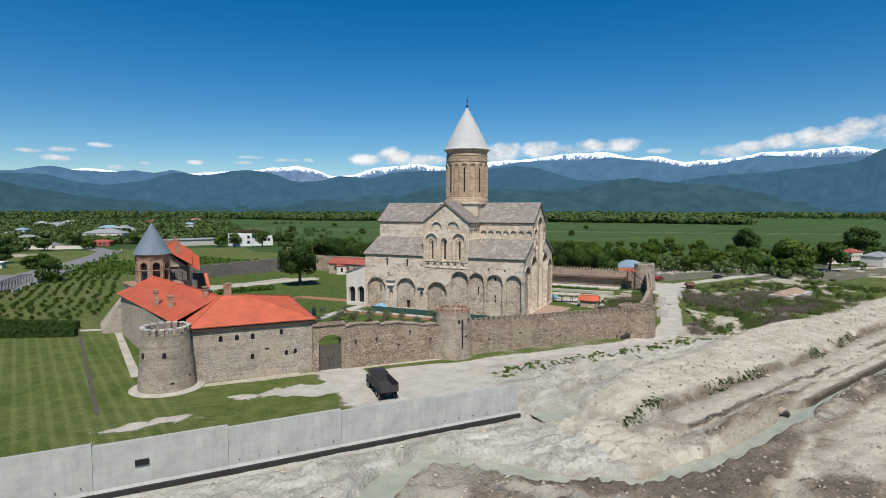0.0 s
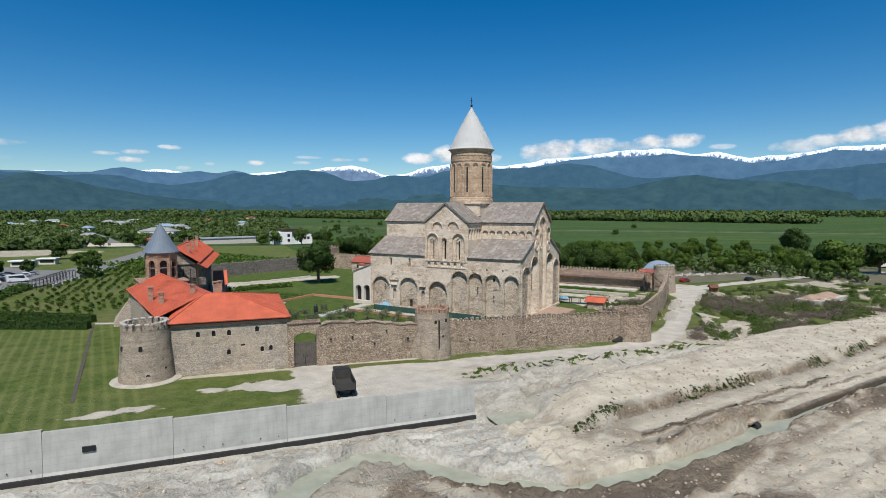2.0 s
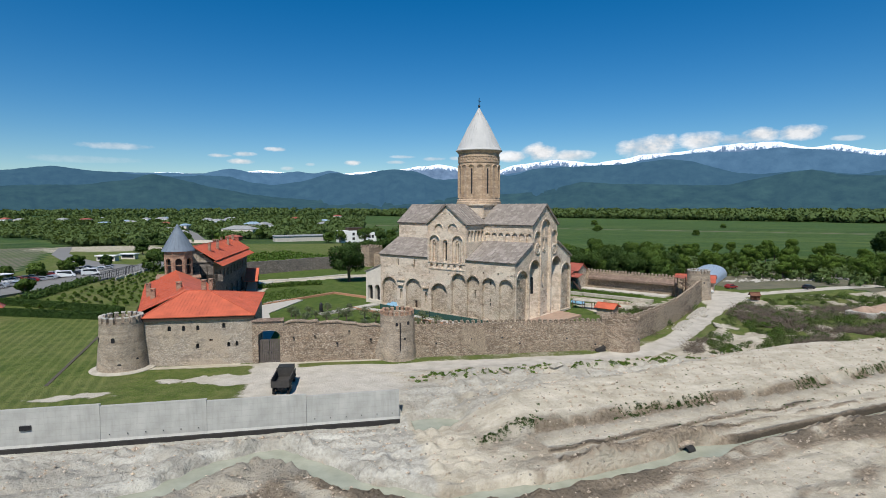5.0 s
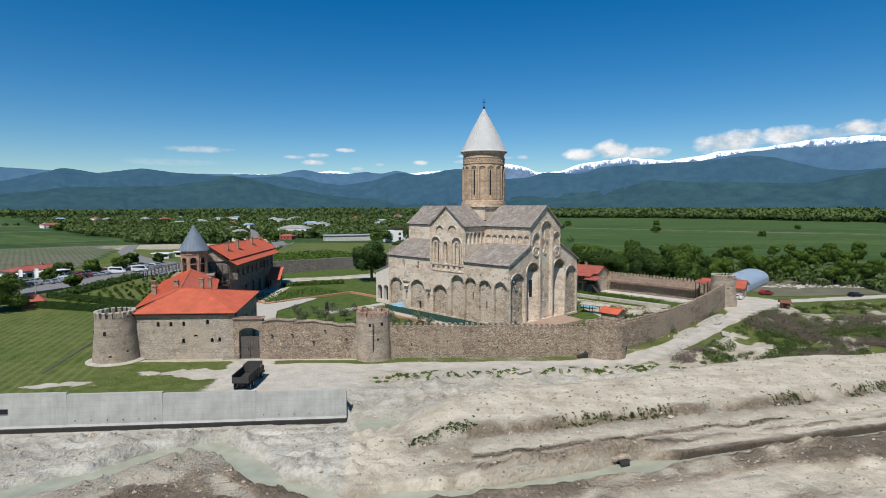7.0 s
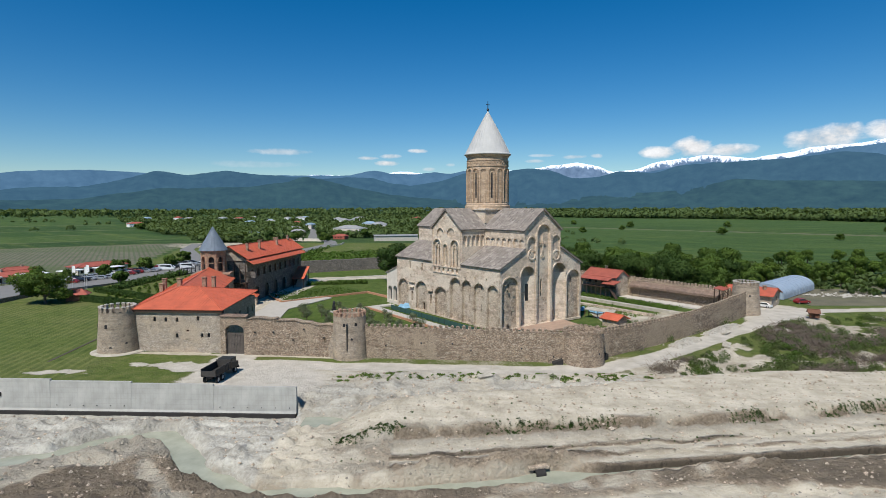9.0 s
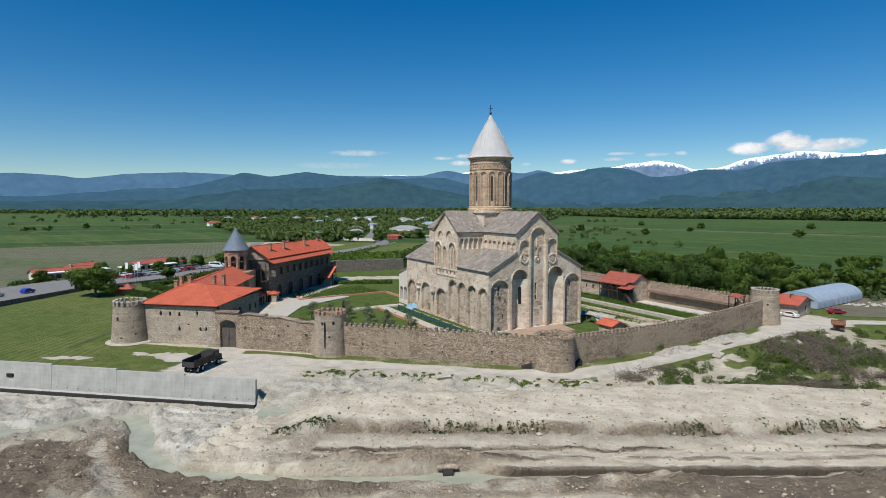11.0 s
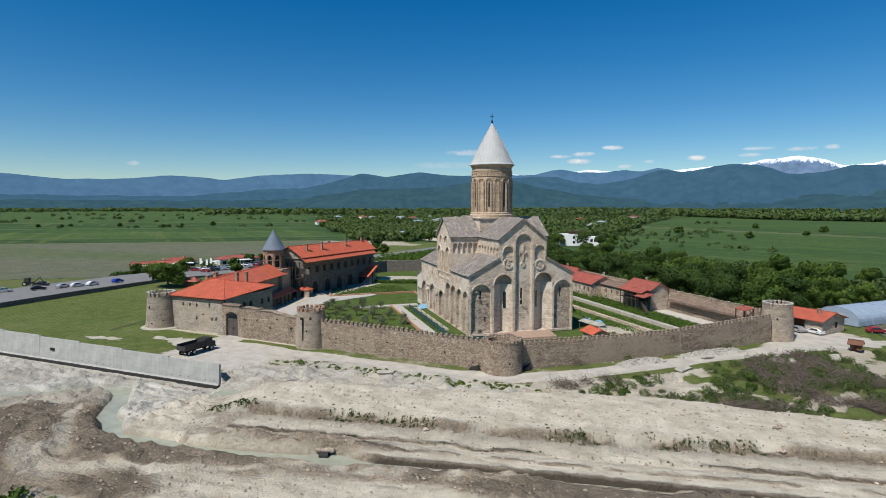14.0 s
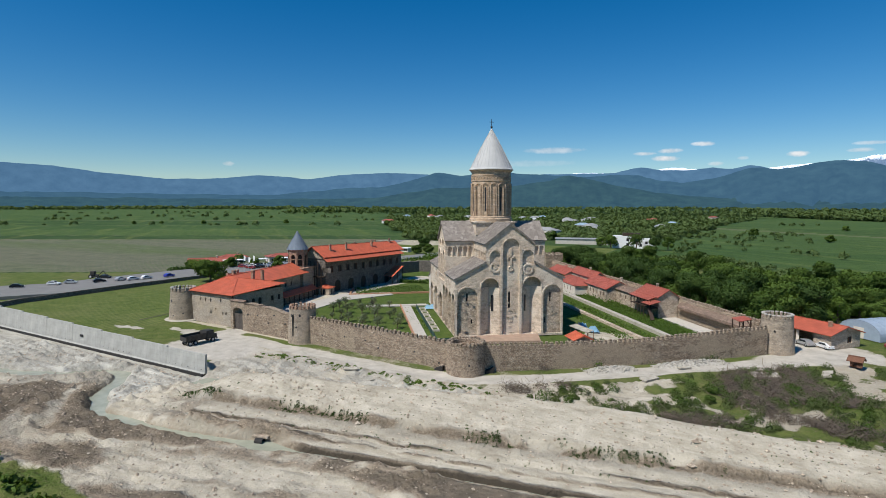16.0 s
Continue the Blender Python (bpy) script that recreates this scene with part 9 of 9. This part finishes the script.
def make_car(name, label, body, L=4.3, W=1.72, H=1.45, van=False):
    t = thing(name, label, "van" if van else "car")
    bm = bmesh.new()
    if van:
        side = [(-L / 2, 0.35), (L / 2, 0.35), (L / 2, 1.0), (L / 2 - 0.35, 1.15), (L / 2 - 1.2, H - 0.1), (L / 2 - 1.5, H), (-L / 2 + 0.1, H), (-L / 2, H - 0.2)]
    else:
        side = [(-L / 2, 0.3), (L / 2, 0.3), (L / 2, 0.65), (L / 2 - 0.2, 0.78), (L / 2 - 1.15, 0.9), (L / 2 - 1.9, H), (-L / 2 + 1.0, H), (-L / 2 + 0.3, 0.95), (-L / 2, 0.85)]
    a = [bm.verts.new((x, -W / 2 * (0.86 if z > 1.1 else 1), z)) for x, z in side]
    b = [bm.verts.new((x, W / 2 * (0.86 if z > 1.1 else 1), z)) for x, z in side]
    bm.faces.new(a)
    bm.faces.new(b[::-1])
    for i in range(len(side)):
        j = (i + 1) % len(side)
        bm.faces.new((a[j], a[i], b[i], b[j]))
    bmesh.ops.bevel(bm, geom=bm.edges[:], offset=0.05, segments=1, affect="EDGES")
    part("body", bm, body, t)
    for sy in (-1, 1):
        bm = bmesh.new()
        if van:
            pts = [(-L / 2 + 0.5, 1.25), (L / 2 - 1.0, 1.25), (L / 2 - 1.4, H - 0.25), (-L / 2 + 0.5, H - 0.25)]
        else:
            pts = [(-L / 2 + 0.6, 0.95), (L / 2 - 1.3, 0.95), (L / 2 - 1.95, H - 0.1), (-L / 2 + 1.05, H - 0.1)]
        f1 = [bm.verts.new((x, sy * (W / 2 * (1.0 if z < 1.1 else 0.9) + 0.012), z)) for x, z in pts]
        bm.faces.new(f1 if sy < 0 else f1[::-1])
        part("side_window", bm, M["glass"], t)
    bm = bmesh.new()
    x0, z0, x1, z1 = (L / 2 - 0.4, 1.2, L / 2 - 1.15, H - 0.12) if van else (L / 2 - 1.2, 0.95, L / 2 - 1.85, H - 0.05)
    f1 = [bm.verts.new(p) for p in ((x0 + 0.03, -W * 0.4, z0), (x0 + 0.03, W * 0.4, z0), (x1 + 0.03, W * 0.36, z1), (x1 + 0.03, -W * 0.36, z1))]
    bm.faces.new(f1)
    part("windscreen", bm, M["glass"], t)
    for sx in (-1, 1):
        for sy in (-1, 1):
            wheel(t, sx * (L / 2 - 0.8), sy * (W / 2 - 0.12))
    for sy in (-1, 1):
        bm = bmesh.new()
        box(bm, L / 2 - 0.04, L / 2 + 0.02, sy * W * 0.36 - 0.14, sy * W * 0.36 + 0.14, 0.6, 0.74)
        part("headlight", bm, M["white"], t)
        bm = bmesh.new()
        box(bm, -L / 2 - 0.02, -L / 2 + 0.04, sy * W * 0.38 - 0.12, sy * W * 0.38 + 0.12, 0.65, 0.82)
        part("tail_light", bm, M["redold"], t)
    return t


cars = {"white": make_car("car", "white car parked on the asphalt", paint("white_car_paint", (0.75, 0.75, 0.74))),
        "silver": make_car("car", "silver grey car parked on the asphalt", paint("silver_car_paint", (0.45, 0.46, 0.47), 0.3, 0.5)),
        "black": make_car("car", "black car parked on the asphalt", paint("black_car_paint", (0.015, 0.015, 0.017))),
        "blue": make_car("car", "bright blue car parked on the asphalt", paint("blue_car_paint", (0.02, 0.05, 0.35))),
        "red": make_car("car", "dark red car parked on the asphalt", paint("red_car_paint", (0.28, 0.03, 0.03))),
        "van": make_car("van", "white minibus parked on the asphalt", paint("white_van_paint", (0.76, 0.76, 0.75)), 6.0, 2.0, 2.5, True)}
spots = {k: [] for k in cars}
spots["silver"].append((148.2, 135.6, -0.55, 128))
spots["white"].append((151.8, 134.4, -0.55, 128))
spots["red"].append((166.0, 140.2, -0.5, 8))
spots["black"].append((190.0, 133.5, -0.6, 5))
spots["black"] += [(-78.5, 110, 1.52, 70), (-88.0, 118, 1.52, 20), (-90.0, 88, 1.52, 60)]
spots["blue"] += [(-70.0, 133.0, 1.52, 95)]
spots["white"] += [(-72.0, 124.5, 1.52, 95), (-73.5, 120.0, 1.52, 80), (-86, 98, 1.52, 30)]
spots["silver"] += [(-76.0, 116.5, 1.52, 100), (-84.5, 103, 1.52, 40)]
rp_ = random.Random(5)
for i in range(52):
    f = i / 51
    x, y = -66 + 16 * f + rp_.uniform(-1, 1) - (7 if i % 2 else 0), 172 + 72 * f
    k = rp_.choice(["white", "silver", "white", "black", "silver", "red"])
    spots[k].append((x, y, float(np.interp(y, [150, 190, 222, 255], [1.25, 0.95, 0.72, 0.66])), rp_.uniform(-12, 12) + (10 if i % 2 else 190)))
spots["van"] += [(-48, 220, 0.75, 25), (-54.0, 214, 0.8, 15)]
for k, c in cars.items():
    for i, (x, y, z, rz) in enumerate(spots[k]):
        if i == 0:
            c.matrix_basis = pose(x, y, z, 0, 0, rz)
            tagged(c, group="parked cars")
        else:
            copy_thing(c, pose(x, y, z, 0, 0, rz))

M["army"] = plain("dull_dark_truck_paint", (0.035, 0.036, 0.034), 0.6, 0.1, 0.3, 1.2, 0.1)
M["rust"] = plain("dusty_tipper_steel", (0.055, 0.050, 0.045), 0.7, 0.1, 0.3, 1.5, 0.2)
tr = thing("tipper_truck", "dark six-wheeled tipper truck standing on the gravel", "truck", 28.0, 69.4, ground_at(28.0, 69.4) - 0.02, 84)
bm = bmesh.new()
box(bm, -3.6, 3.4, -0.45, 0.45, 0.75, 1.05)
part("chassis", bm, M["iron"], tr)
bm = bmesh.new()
box(bm, -3.8, 1.0, -1.2, 1.2, 1.15, 1.3)
for y0, y1 in ((-1.25, -1.15), (1.15, 1.25)):
    box(bm, -3.8, 1.0, y0, y1, 1.3, 2.35)
box(bm, 0.92, 1.05, -1.25, 1.25, 1.15, 2.6)
box(bm, -3.88, -3.78, -1.2, 1.2, 1.2, 2.1)
tb = part("tipper_body", bm, M["rust"], tr, "open steel tipper box")
for i in range(6):
    bm = bmesh.new()
    for sy in (-1.32, 1.25):
        box(bm, -3.6 + i * 0.9, -3.5 + i * 0.9, sy, sy + 0.07, 1.15, 2.35)
    part("stake", bm, M["rust"], tb)
bm = bmesh.new()
prism(bm, [(1.2, -1.15), (3.6, -1.15), (3.6, 1.15), (1.2, 1.15)], 0.95, 1.75)
box(bm, 1.2, 2.9, -1.12, 1.12, 1.75, 2.65)
part("cab", bm, M["army"], tr, "dark green-black cab")
for y0 in (-1.14, 1.125):
    bm = bmesh.new()
    box(bm, 1.6, 2.6, y0, y0 + 0.02, 1.85, 2.45)
    part("side_window", bm, M["glass"], tr)
bm = bmesh.new()
box(bm, 2.89, 2.92, -1.0, 1.0, 1.85, 2.5)
part("windscreen", bm, M["glass"], tr)
bm = bmesh.new()
box(bm, 3.55, 3.75, -1.2, 1.2, 0.6, 0.9)
part("bumper", bm, M["iron"], tr)
for x in (-2.9, -1.6, 2.6):
    for y in (-1.0, 1.0):
        wheel(tr, x, y, 0.52, 0.36)

# tractor by the west road
tc = thing("tractor", "rusty digger and tractor parked beside the road", "tractor", -92, 116, 1.45, 30)
bm = bmesh.new()
box(bm, -1.5, 1.6, -0.5, 0.5, 0.7, 1.5)
box(bm, -1.3, 0.2, -0.75, 0.75, 1.5, 2.8)
beam(bm, (1.6, 0, 1.2), (3.6, 0, 3.0), 0.25)
beam(bm, (3.6, 0, 3.0), (4.6, 0, 1.0), 0.22)
part("body", bm, M["rust"], tc)
for x, r in ((-1.1, 0.75), (1.2, 0.45)):
    for y in (-0.85, 0.85):
        wheel(tc, x, y, r, 0.35)


FINE.clear()      # far roofs go without seams

# ---------------------------------------------------------------- west side: road, car park, cafe, village
def ribbon(name, line, width, zs, material, label, category="road"):
    bm = bmesh.new()
    rows = []
    for i, p in enumerate(line):
        a, c = Vector(line[max(0, i - 1)]), Vector(line[min(len(line) - 1, i + 1)])
        d = (c - a).normalized()
        n = Vector((-d.y, d.x))
        w = width[i] / 2
        z = zs[i]
        rows.append([bm.verts.new((p[0] + n.x * s, p[1] + n.y * s, h)) for s, h in ((w, z - 2.2), (w, z), (-w, z), (-w, z - 2.2))])
    for r, s in zip(rows, rows[1:]):
        for j in range(3):
            bm.faces.new((r[j + 1], r[j], s[j], s[j + 1]))
    bm.faces.new(rows[0])
    bm.faces.new(rows[-1][::-1])
    return tagged(part(name, bm, material), label, category, kind="structure")


ribbon("road", [(-140, 30), (-100, 62), (-77, 95), (-76.5, 120), (-76, 150), (-61, 190), (-48, 222), (-35.5, 255), (-29, 290), (-21, 345), (-18.5, 375), (-27, 412), (-50, 450), (-75, 560), (-120, 720), (-306, 1343)],
       [30, 30, 29, 28, 26, 30, 30, 16, 11, 10, 10, 9, 8, 7, 7, 7], [1.5, 1.5, 1.5, 1.5, 1.25, 0.95, 0.72, 0.66, 0.64, 0.64, 0.64, 0.64, 0.64, 0.8, 1.0, 2.0], M["asphalt"], "worn pale asphalt road and car park")
wall_run("wall_road", [(-50, 36), (-61.2, 76), (-62.0, 110), (-61.8, 150)], -0.6, [1.9, 1.9, 1.9, 1.6], 0.5, M["darkwall"], "low dark retaining wall along the car park", False)
strip_plants("hedge", "dark low hedge along the road verge", (-93, 150), (-95, 182), 4, 0.6, 0.4, 1.8, 0.3, 6, M["leafdark"], 95)
gf = thing("guard_rail", "white concrete guard rail beside the road", "guard rail")
ribbon("road_side", [(-42, 250), (-60, 262), (-80, 292), (-100, 330), (-118, 385)], [12, 10, 9, 8, 7], [0.62, 0.62, 0.62, 0.62, 0.62], M["asphalt"], "pale side road between verges")
line = [(-34.5, 203), (-31.6, 226), (-27.6, 248), (-24.4, 268), (-20.6, 298), (-14.6, 348), (-11, 372), (-12, 392)]
tl = thing("trellis", "dark steel trellis frame along the car park edge", "trellis")
for i in range(13):
    f = i / 12
    for dx in (0, -3.0):
        bm = bmesh.new()
        beam(bm, (-37.4 + 4.0 * f + dx, 197 + 33 * f, 0.4), (-37.4 + 4.0 * f + dx, 197 + 33 * f, 3.2), 0.14)
        part("post", bm, M["iron"], tl)
    bm = bmesh.new()
    beam(bm, (-37.6 + 4.0 * f, 197 + 33 * f, 3.2), (-40.2 + 4.0 * f, 197 + 33 * f, 3.2), 0.1)
    part("cross_bar", bm, M["iron"], tl)
for dx in (0, -3.0):
    for z in (1.4, 3.2):
        bm = bmesh.new()
        beam(bm, (-37.4 + dx, 197, z), (-33.4 + dx, 230, z), 0.1)
        part("rail", bm, M["iron"], tl)
for (x0, y0), (x1, y1) in zip(line, line[1:]):
    L = math.hypot(x1 - x0, y1 - y0)
    n = int(L / 6)
    for i in range(n):
        f0, f1 = i / n, (i + 0.8) / n
        bm = bmesh.new()
        beam(bm, (x0 + (x1 - x0) * f0, y0 + (y1 - y0) * f0, 0.85), (x0 + (x1 - x0) * f1, y0 + (y1 - y0) * f1, 0.85), 0.35, 0.95)
        part("rail_block", bm, M["lime"], gf)

for i, (x, y, w, l, h, rz, lab) in enumerate(((-96, 176, 8, 22, 3.0, 58, "low cafe with a long red roof beside the car park"), (-82, 212, 9, 20, 3.2, 60, "low cafe hall with a red hip roof"), (-104, 196, 7, 14, 2.8, 58, "small red-roofed kiosk row"),
                                                (-43, 141, 4, 5, 2.2, 20, "small tiled gazebo by the mown field"))):
    c = Vector((x, y))
    d = Vector((math.cos(radians(rz)), math.sin(radians(rz))))
    n = Vector((-d.y, d.x))
    poly = [tuple(c - d * l / 2 - n * w / 2), tuple(c + d * l / 2 - n * w / 2), tuple(c + d * l / 2 + n * w / 2), tuple(c - d * l / 2 + n * w / 2)]
    small_house("cafe" if i < 3 else "gazebo", lab, poly, h, None, h + 1.5, M["plaster"] if i < 3 else M["brownwood"], M["redold"], {0: [(2 + 3 * k, 0.8, 1.8, 1.5, False) for k in range(int(l / 3) - 1)]}, [tuple(c + d * 2)] if i < 3 else [], i > 0)
for x, y, l, w, rz in ((-84, 178, 9, 5, 58), (-77, 188, 8, 4.5, 60), (-70, 200, 10, 5, 60), (-90, 166, 7, 4, 58)):
    cn = thing("canopy", "flat white canopy on thin posts before the cafe", "canopy", x, y, 0.9, rz)
    bm = bmesh.new()
    box(bm, -l / 2, l / 2, -w / 2, w / 2, 2.7, 2.95)
    part("canopy_top", bm, M["white"], cn)
    for sx in (-1, 0, 1):
        for sy in (-1, 1):
            bm = bmesh.new()
            beam(bm, (sx * (l / 2 - 0.3), sy * (w / 2 - 0.3), -0.6), (sx * (l / 2 - 0.3), sy * (w / 2 - 0.3), 2.7), 0.14)
            part("post", bm, M["brownwood"], cn)
ct = make_tree("tree", 5.2, 2.8, 61, M["leaf"], "small leafy tree between the cafe and parked cars", 1500, 0.2, 0.08)
scatter(ct, [(-79, 172), (-74, 182), (-92, 160), (-66, 190), (-71, 207), (-63, 214), (-58, 226), (-88, 186), (-76, 222)], "trees by the cafe", rnd, 0.7, 1.2)
# low ruined platform with earth heaps on it, in the meadow past the scrub
rn = thing("ruined_platform", "low pale concrete platform with heaps of brown earth on it", "platform", 173, 97, ground_at(173, 97) - 0.2, 12)
bm = bmesh.new()
box(bm, -9, 9, -3.2, 3.2, -0.4, 1.25)
part("base", bm, M["lime"], rn)
for hx, hy, hr, hh in ((-5.5, 0.3, 3.0, 1.3), (0.2, -0.2, 3.3, 1.0), (5.2, 0.4, 3.1, 1.15)):
    bm = bmesh.new()
    rg = np.random.RandomState(int(50 + hx))
    rings = [[bm.verts.new((hx + hr * f * math.cos(a) * rg.uniform(0.88, 1.1), hy + min(2.9, hr * f) * math.sin(a) * rg.uniform(0.88, 1.1), 1.24 + hh * (1 - f ** 1.4) + rg.uniform(-0.06, 0.06))) for a in [k * math.pi / 8 for k in range(16)]] for f in (1.0, 0.75, 0.5, 0.22)]
    for ra, rb in zip(rings, rings[1:]):
        for k in range(16):
            bm.faces.new((ra[k], ra[(k + 1) % 16], rb[(k + 1) % 16], rb[k]))
    bm.faces.new(rings[-1])
    part("earth_heap", bm, M["terrace"], rn, "heap of brown earth", True)
# strewn rubble at the edge of the field north of the lane
rs = np.random.RandomState(77)
bm = bmesh.new()
for k in range(420):
    f = rs.rand()
    x, y = 176 + 66 * f + rs.normal(0, 1.2), 156 - 8 * f + rs.normal(0, 1.8)
    s_ = 0.15 + 0.75 * rs.rand() ** 3
    z = ground_at(x, y) + 0.2 * s_
    o = [bm.verts.new((x + s_ * a * rs.uniform(0.7, 1.5), y + s_ * b * rs.uniform(0.7, 1.2), z + s_ * c * rs.uniform(0.5, 0.9))) for a, b, c in ((1, 0, 0), (0, 1, 0), (-1, 0, 0), (0, -1, 0), (0.2, 0.1, 0.9), (0, 0, -0.8))]
    for f_ in ((0, 1, 4), (1, 2, 4), (2, 3, 4), (3, 0, 4), (1, 0, 5), (2, 1, 5), (3, 2, 5), (0, 3, 5)):
        bm.faces.new([o[q_] for q_ in f_])
tagged(part("field_rubble", bm, M["heap"]), "pale rubble strewn along the field edge", "rubble", kind="stuff")
# dark ditch strip across the mown field, and the gravel walk by the hedge
# the ditch is only this thin dark strip, with no hollow cut
pad("ditch_strip", [(-12.25, 132.0), (-11.75, 132.0), (-5.25, 77.0), (-5.75, 77.0)], -0.3, 0.46, M["edging"], "dark earthy strip standing for a narrow ditch across the mown field", "kerb")
pad("pavement_hedge_walk", [(-11.8, 133.6), (-11.8, 132.2), (-4.6, 129.6), (-4.2, 131.0)], -0.3, 0.52, M["paving"], "narrow pale walk by the hedge")
pad("pavement_wing_apron", [(-2.2, 92.0), (-0.9, 92.0), (-4.4, 127.0), (-5.5, 126.5)], -0.3, 0.5, M["verge"], "worn mortar strip along the west wing")
# flagpoles near the car park
for i, (x, y) in enumerate(((-58, 161), (-55, 163.5), (-52, 158))):
    fp = thing("flagpole", "tall thin flagpole with a white and red flag", "flagpole", x, y, 0)
    bm = bmesh.new()
    lathe(bm, [(0.09, -0.2), (0.05, 8.5)], 8)
    part("pole", bm, M["cone"], fp)
    bm = bmesh.new()
    g = [[bm.verts.new((0.06 + 0.35 * k, 0.12 * math.sin(k * 1.2), 8.3 - 1.1 * j)) for k in range(4)] for j in range(3)]
    for j in range(2):
        for k in range(3):
            bm.faces.new((g[j][k], g[j + 1][k], g[j + 1][k + 1], g[j][k + 1]))
    fl = part("flag", bm, M["white"], fp)
    bm = bmesh.new()
    box(bm, 0.45, 0.6, 0.13, 0.16, 6.1, 8.3)
    box(bm, 0.1, 1.05, 0.13, 0.16, 7.1, 7.3)
    part("flag_cross", bm, M["redold"], fl)

M["tin"] = plain("grey_tin_roof", (0.33, 0.33, 0.32), 0.6, 0.2, 0.2, 0.4)
M["bluetin"] = plain("pale_blue_tin_roof", (0.30, 0.40, 0.48), 0.6, 0.2, 0.2, 0.4)


def village_house(x, y, rz, w, l, h, wallmat, roofmat, label):
    c = Vector((x, y))
    d = Vector((math.cos(radians(rz)), math.sin(radians(rz))))
    n = Vector((-d.y, d.x))
    poly = [tuple(c - d * l / 2 - n * w / 2), tuple(c + d * l / 2 - n * w / 2), tuple(c + d * l / 2 + n * w / 2), tuple(c - d * l / 2 + n * w / 2)]
    return small_house("village_house", label, poly, h, None, h + w * 0.22, wallmat, roofmat, {0: [(2 + 2.8 * k, 1.2, 1.1, 1.3, False) for k in range(int((l - 2) / 2.8))]}, [], True)


village_house(-24, 487, -22, 13, 28, 7.5, M["plaster"], M["tin"], "two-storey plastered house with a grey hip roof")
village_house(-24, 441, -22, 6, 11, 3.4, M["redold"], M["redold"], "low shop with a dull red roof")
village_house(-72, 488, 20, 9, 12, 5.0, M["plaster"], M["tin"], "village house with a grey tin roof among trees")
village_house(-95, 560, 10, 9, 14, 5.0, M["plaster"], M["tin"], "village house with a grey tin roof among trees")
for x, y, l in ((-62, 283, 10), (-55, 292, 8)):
    sh = thing("bus_shelter", "low white flat-roofed kiosk beside the side road", "kiosk", x, y, 0.4, -14)
    bm = bmesh.new()
    box(bm, -l / 2 + 0.6, l / 2 - 0.6, -1.6, 1.6, 0, 2.4)
    part("block", bm, M["plaster"], sh)
    bm = bmesh.new()
    box(bm, -l / 2, l / 2, -2.3, 2.3, 2.4, 2.8)
    part("roof", bm, M["white"], sh)
    bm = bmesh.new()
    box(bm, -l / 2 + 1.2, l / 2 - 1.2, -1.66, -1.6, 0.8, 2.0)
    part("window", bm, M["void"], sh)
for (x0, y0), (x1, y1), h in (((-66, 424), (-50, 418), 2.4), ((-48, 417), (-33, 411), 2.2), ((-72, 440), (-60, 436), 3.0)):
    bm = bmesh.new()
    beam(bm, (x0, y0, 0.3 + h / 2), (x1, y1, 0.3 + h / 2), 0.4, h)
    tagged(part("yard_wall", bm, M["plaster"]), "pale plastered yard wall among trees", "wall")
village_house(-106, 468, -15, 7, 13, 3.8, M["plaster"], M["bluetin"], "white shed with a pale blue roof")
vr = random.Random(8)
for i in range(30):
    yy = vr.uniform(560, 1250)
    xx = vr.uniform(-0.5 * yy, 0.08 * yy + 10)
    village_house(xx, yy, vr.uniform(0, 180), vr.uniform(8, 13), vr.uniform(11, 20), vr.uniform(4, 7), vr.choice([M["white"], M["plaster"]]), vr.choice([M["tin"], M["tin"], M["redold"], M["tin"], M["bluetin"]]), "village house far off among green groves")
for x, y, w, l in ((292, 148, 8, 14), (300, 130, 9, 12), (325, 128, 10, 16), (318, 150, 7, 12)):
    village_house(x, y, vr.uniform(0, 60), w, l, 4.0, M["plaster"], M["redold"] if y > 140 else M["tin"], "farm house beyond the lane among trees")
# white modern building and its neighbours
wb = thing("white_building", "white flat-roofed modern building with a dark upper storey", "building", 62, 408, 0, 12)
bm = bmesh.new()
box(bm, -9, 4, -5, 5, -0.5, 8.6)
part("block", bm, M["white"], wb)
bm = bmesh.new()
box(bm, 4, 13, -4, 5, -0.5, 5.0)
box(bm, 8, 20, -3, 5, -0.5, 6.6)
part("side_block", bm, M["white"], wb)
bm = bmesh.new()
box(bm, -2, 10, -4.6, 4.6, 8.6, 10.6)
part("upper_storey", bm, M["timber"], wb, "dark upper storey")
for x, z in ((1.5, 1.5), (1.5, 5.0), (10.5, 1.0), (14.5, 2.8), (17, 2.8)):
    bm = bmesh.new()
    box(bm, x - 0.9, x + 0.9, -5.06 if x < 4 else (-4.06 if x < 12 else -3.06), -4.9 if x < 4 else (-3.9 if x < 12 else -2.9), z, z + 2.0)
    part("window", bm, M["void"], wb)
ls = thing("long_sheds", "long low pale concrete sheds behind the vineyard", "shed", 30, 425, 0, 14)
bm = bmesh.new()
box(bm, -24, 16, -4, 4, -0.5, 4.2)
part("block", bm, M["lime"], ls)
bm = bmesh.new()
slab(bm, [(-24.5, -4.6, 4.3), (16.5, -4.6, 4.3), (16.5, 4.6, 4.9), (-24.5, 4.6, 4.9)], 0.2)
part("roof", bm, M["tin"], ls)
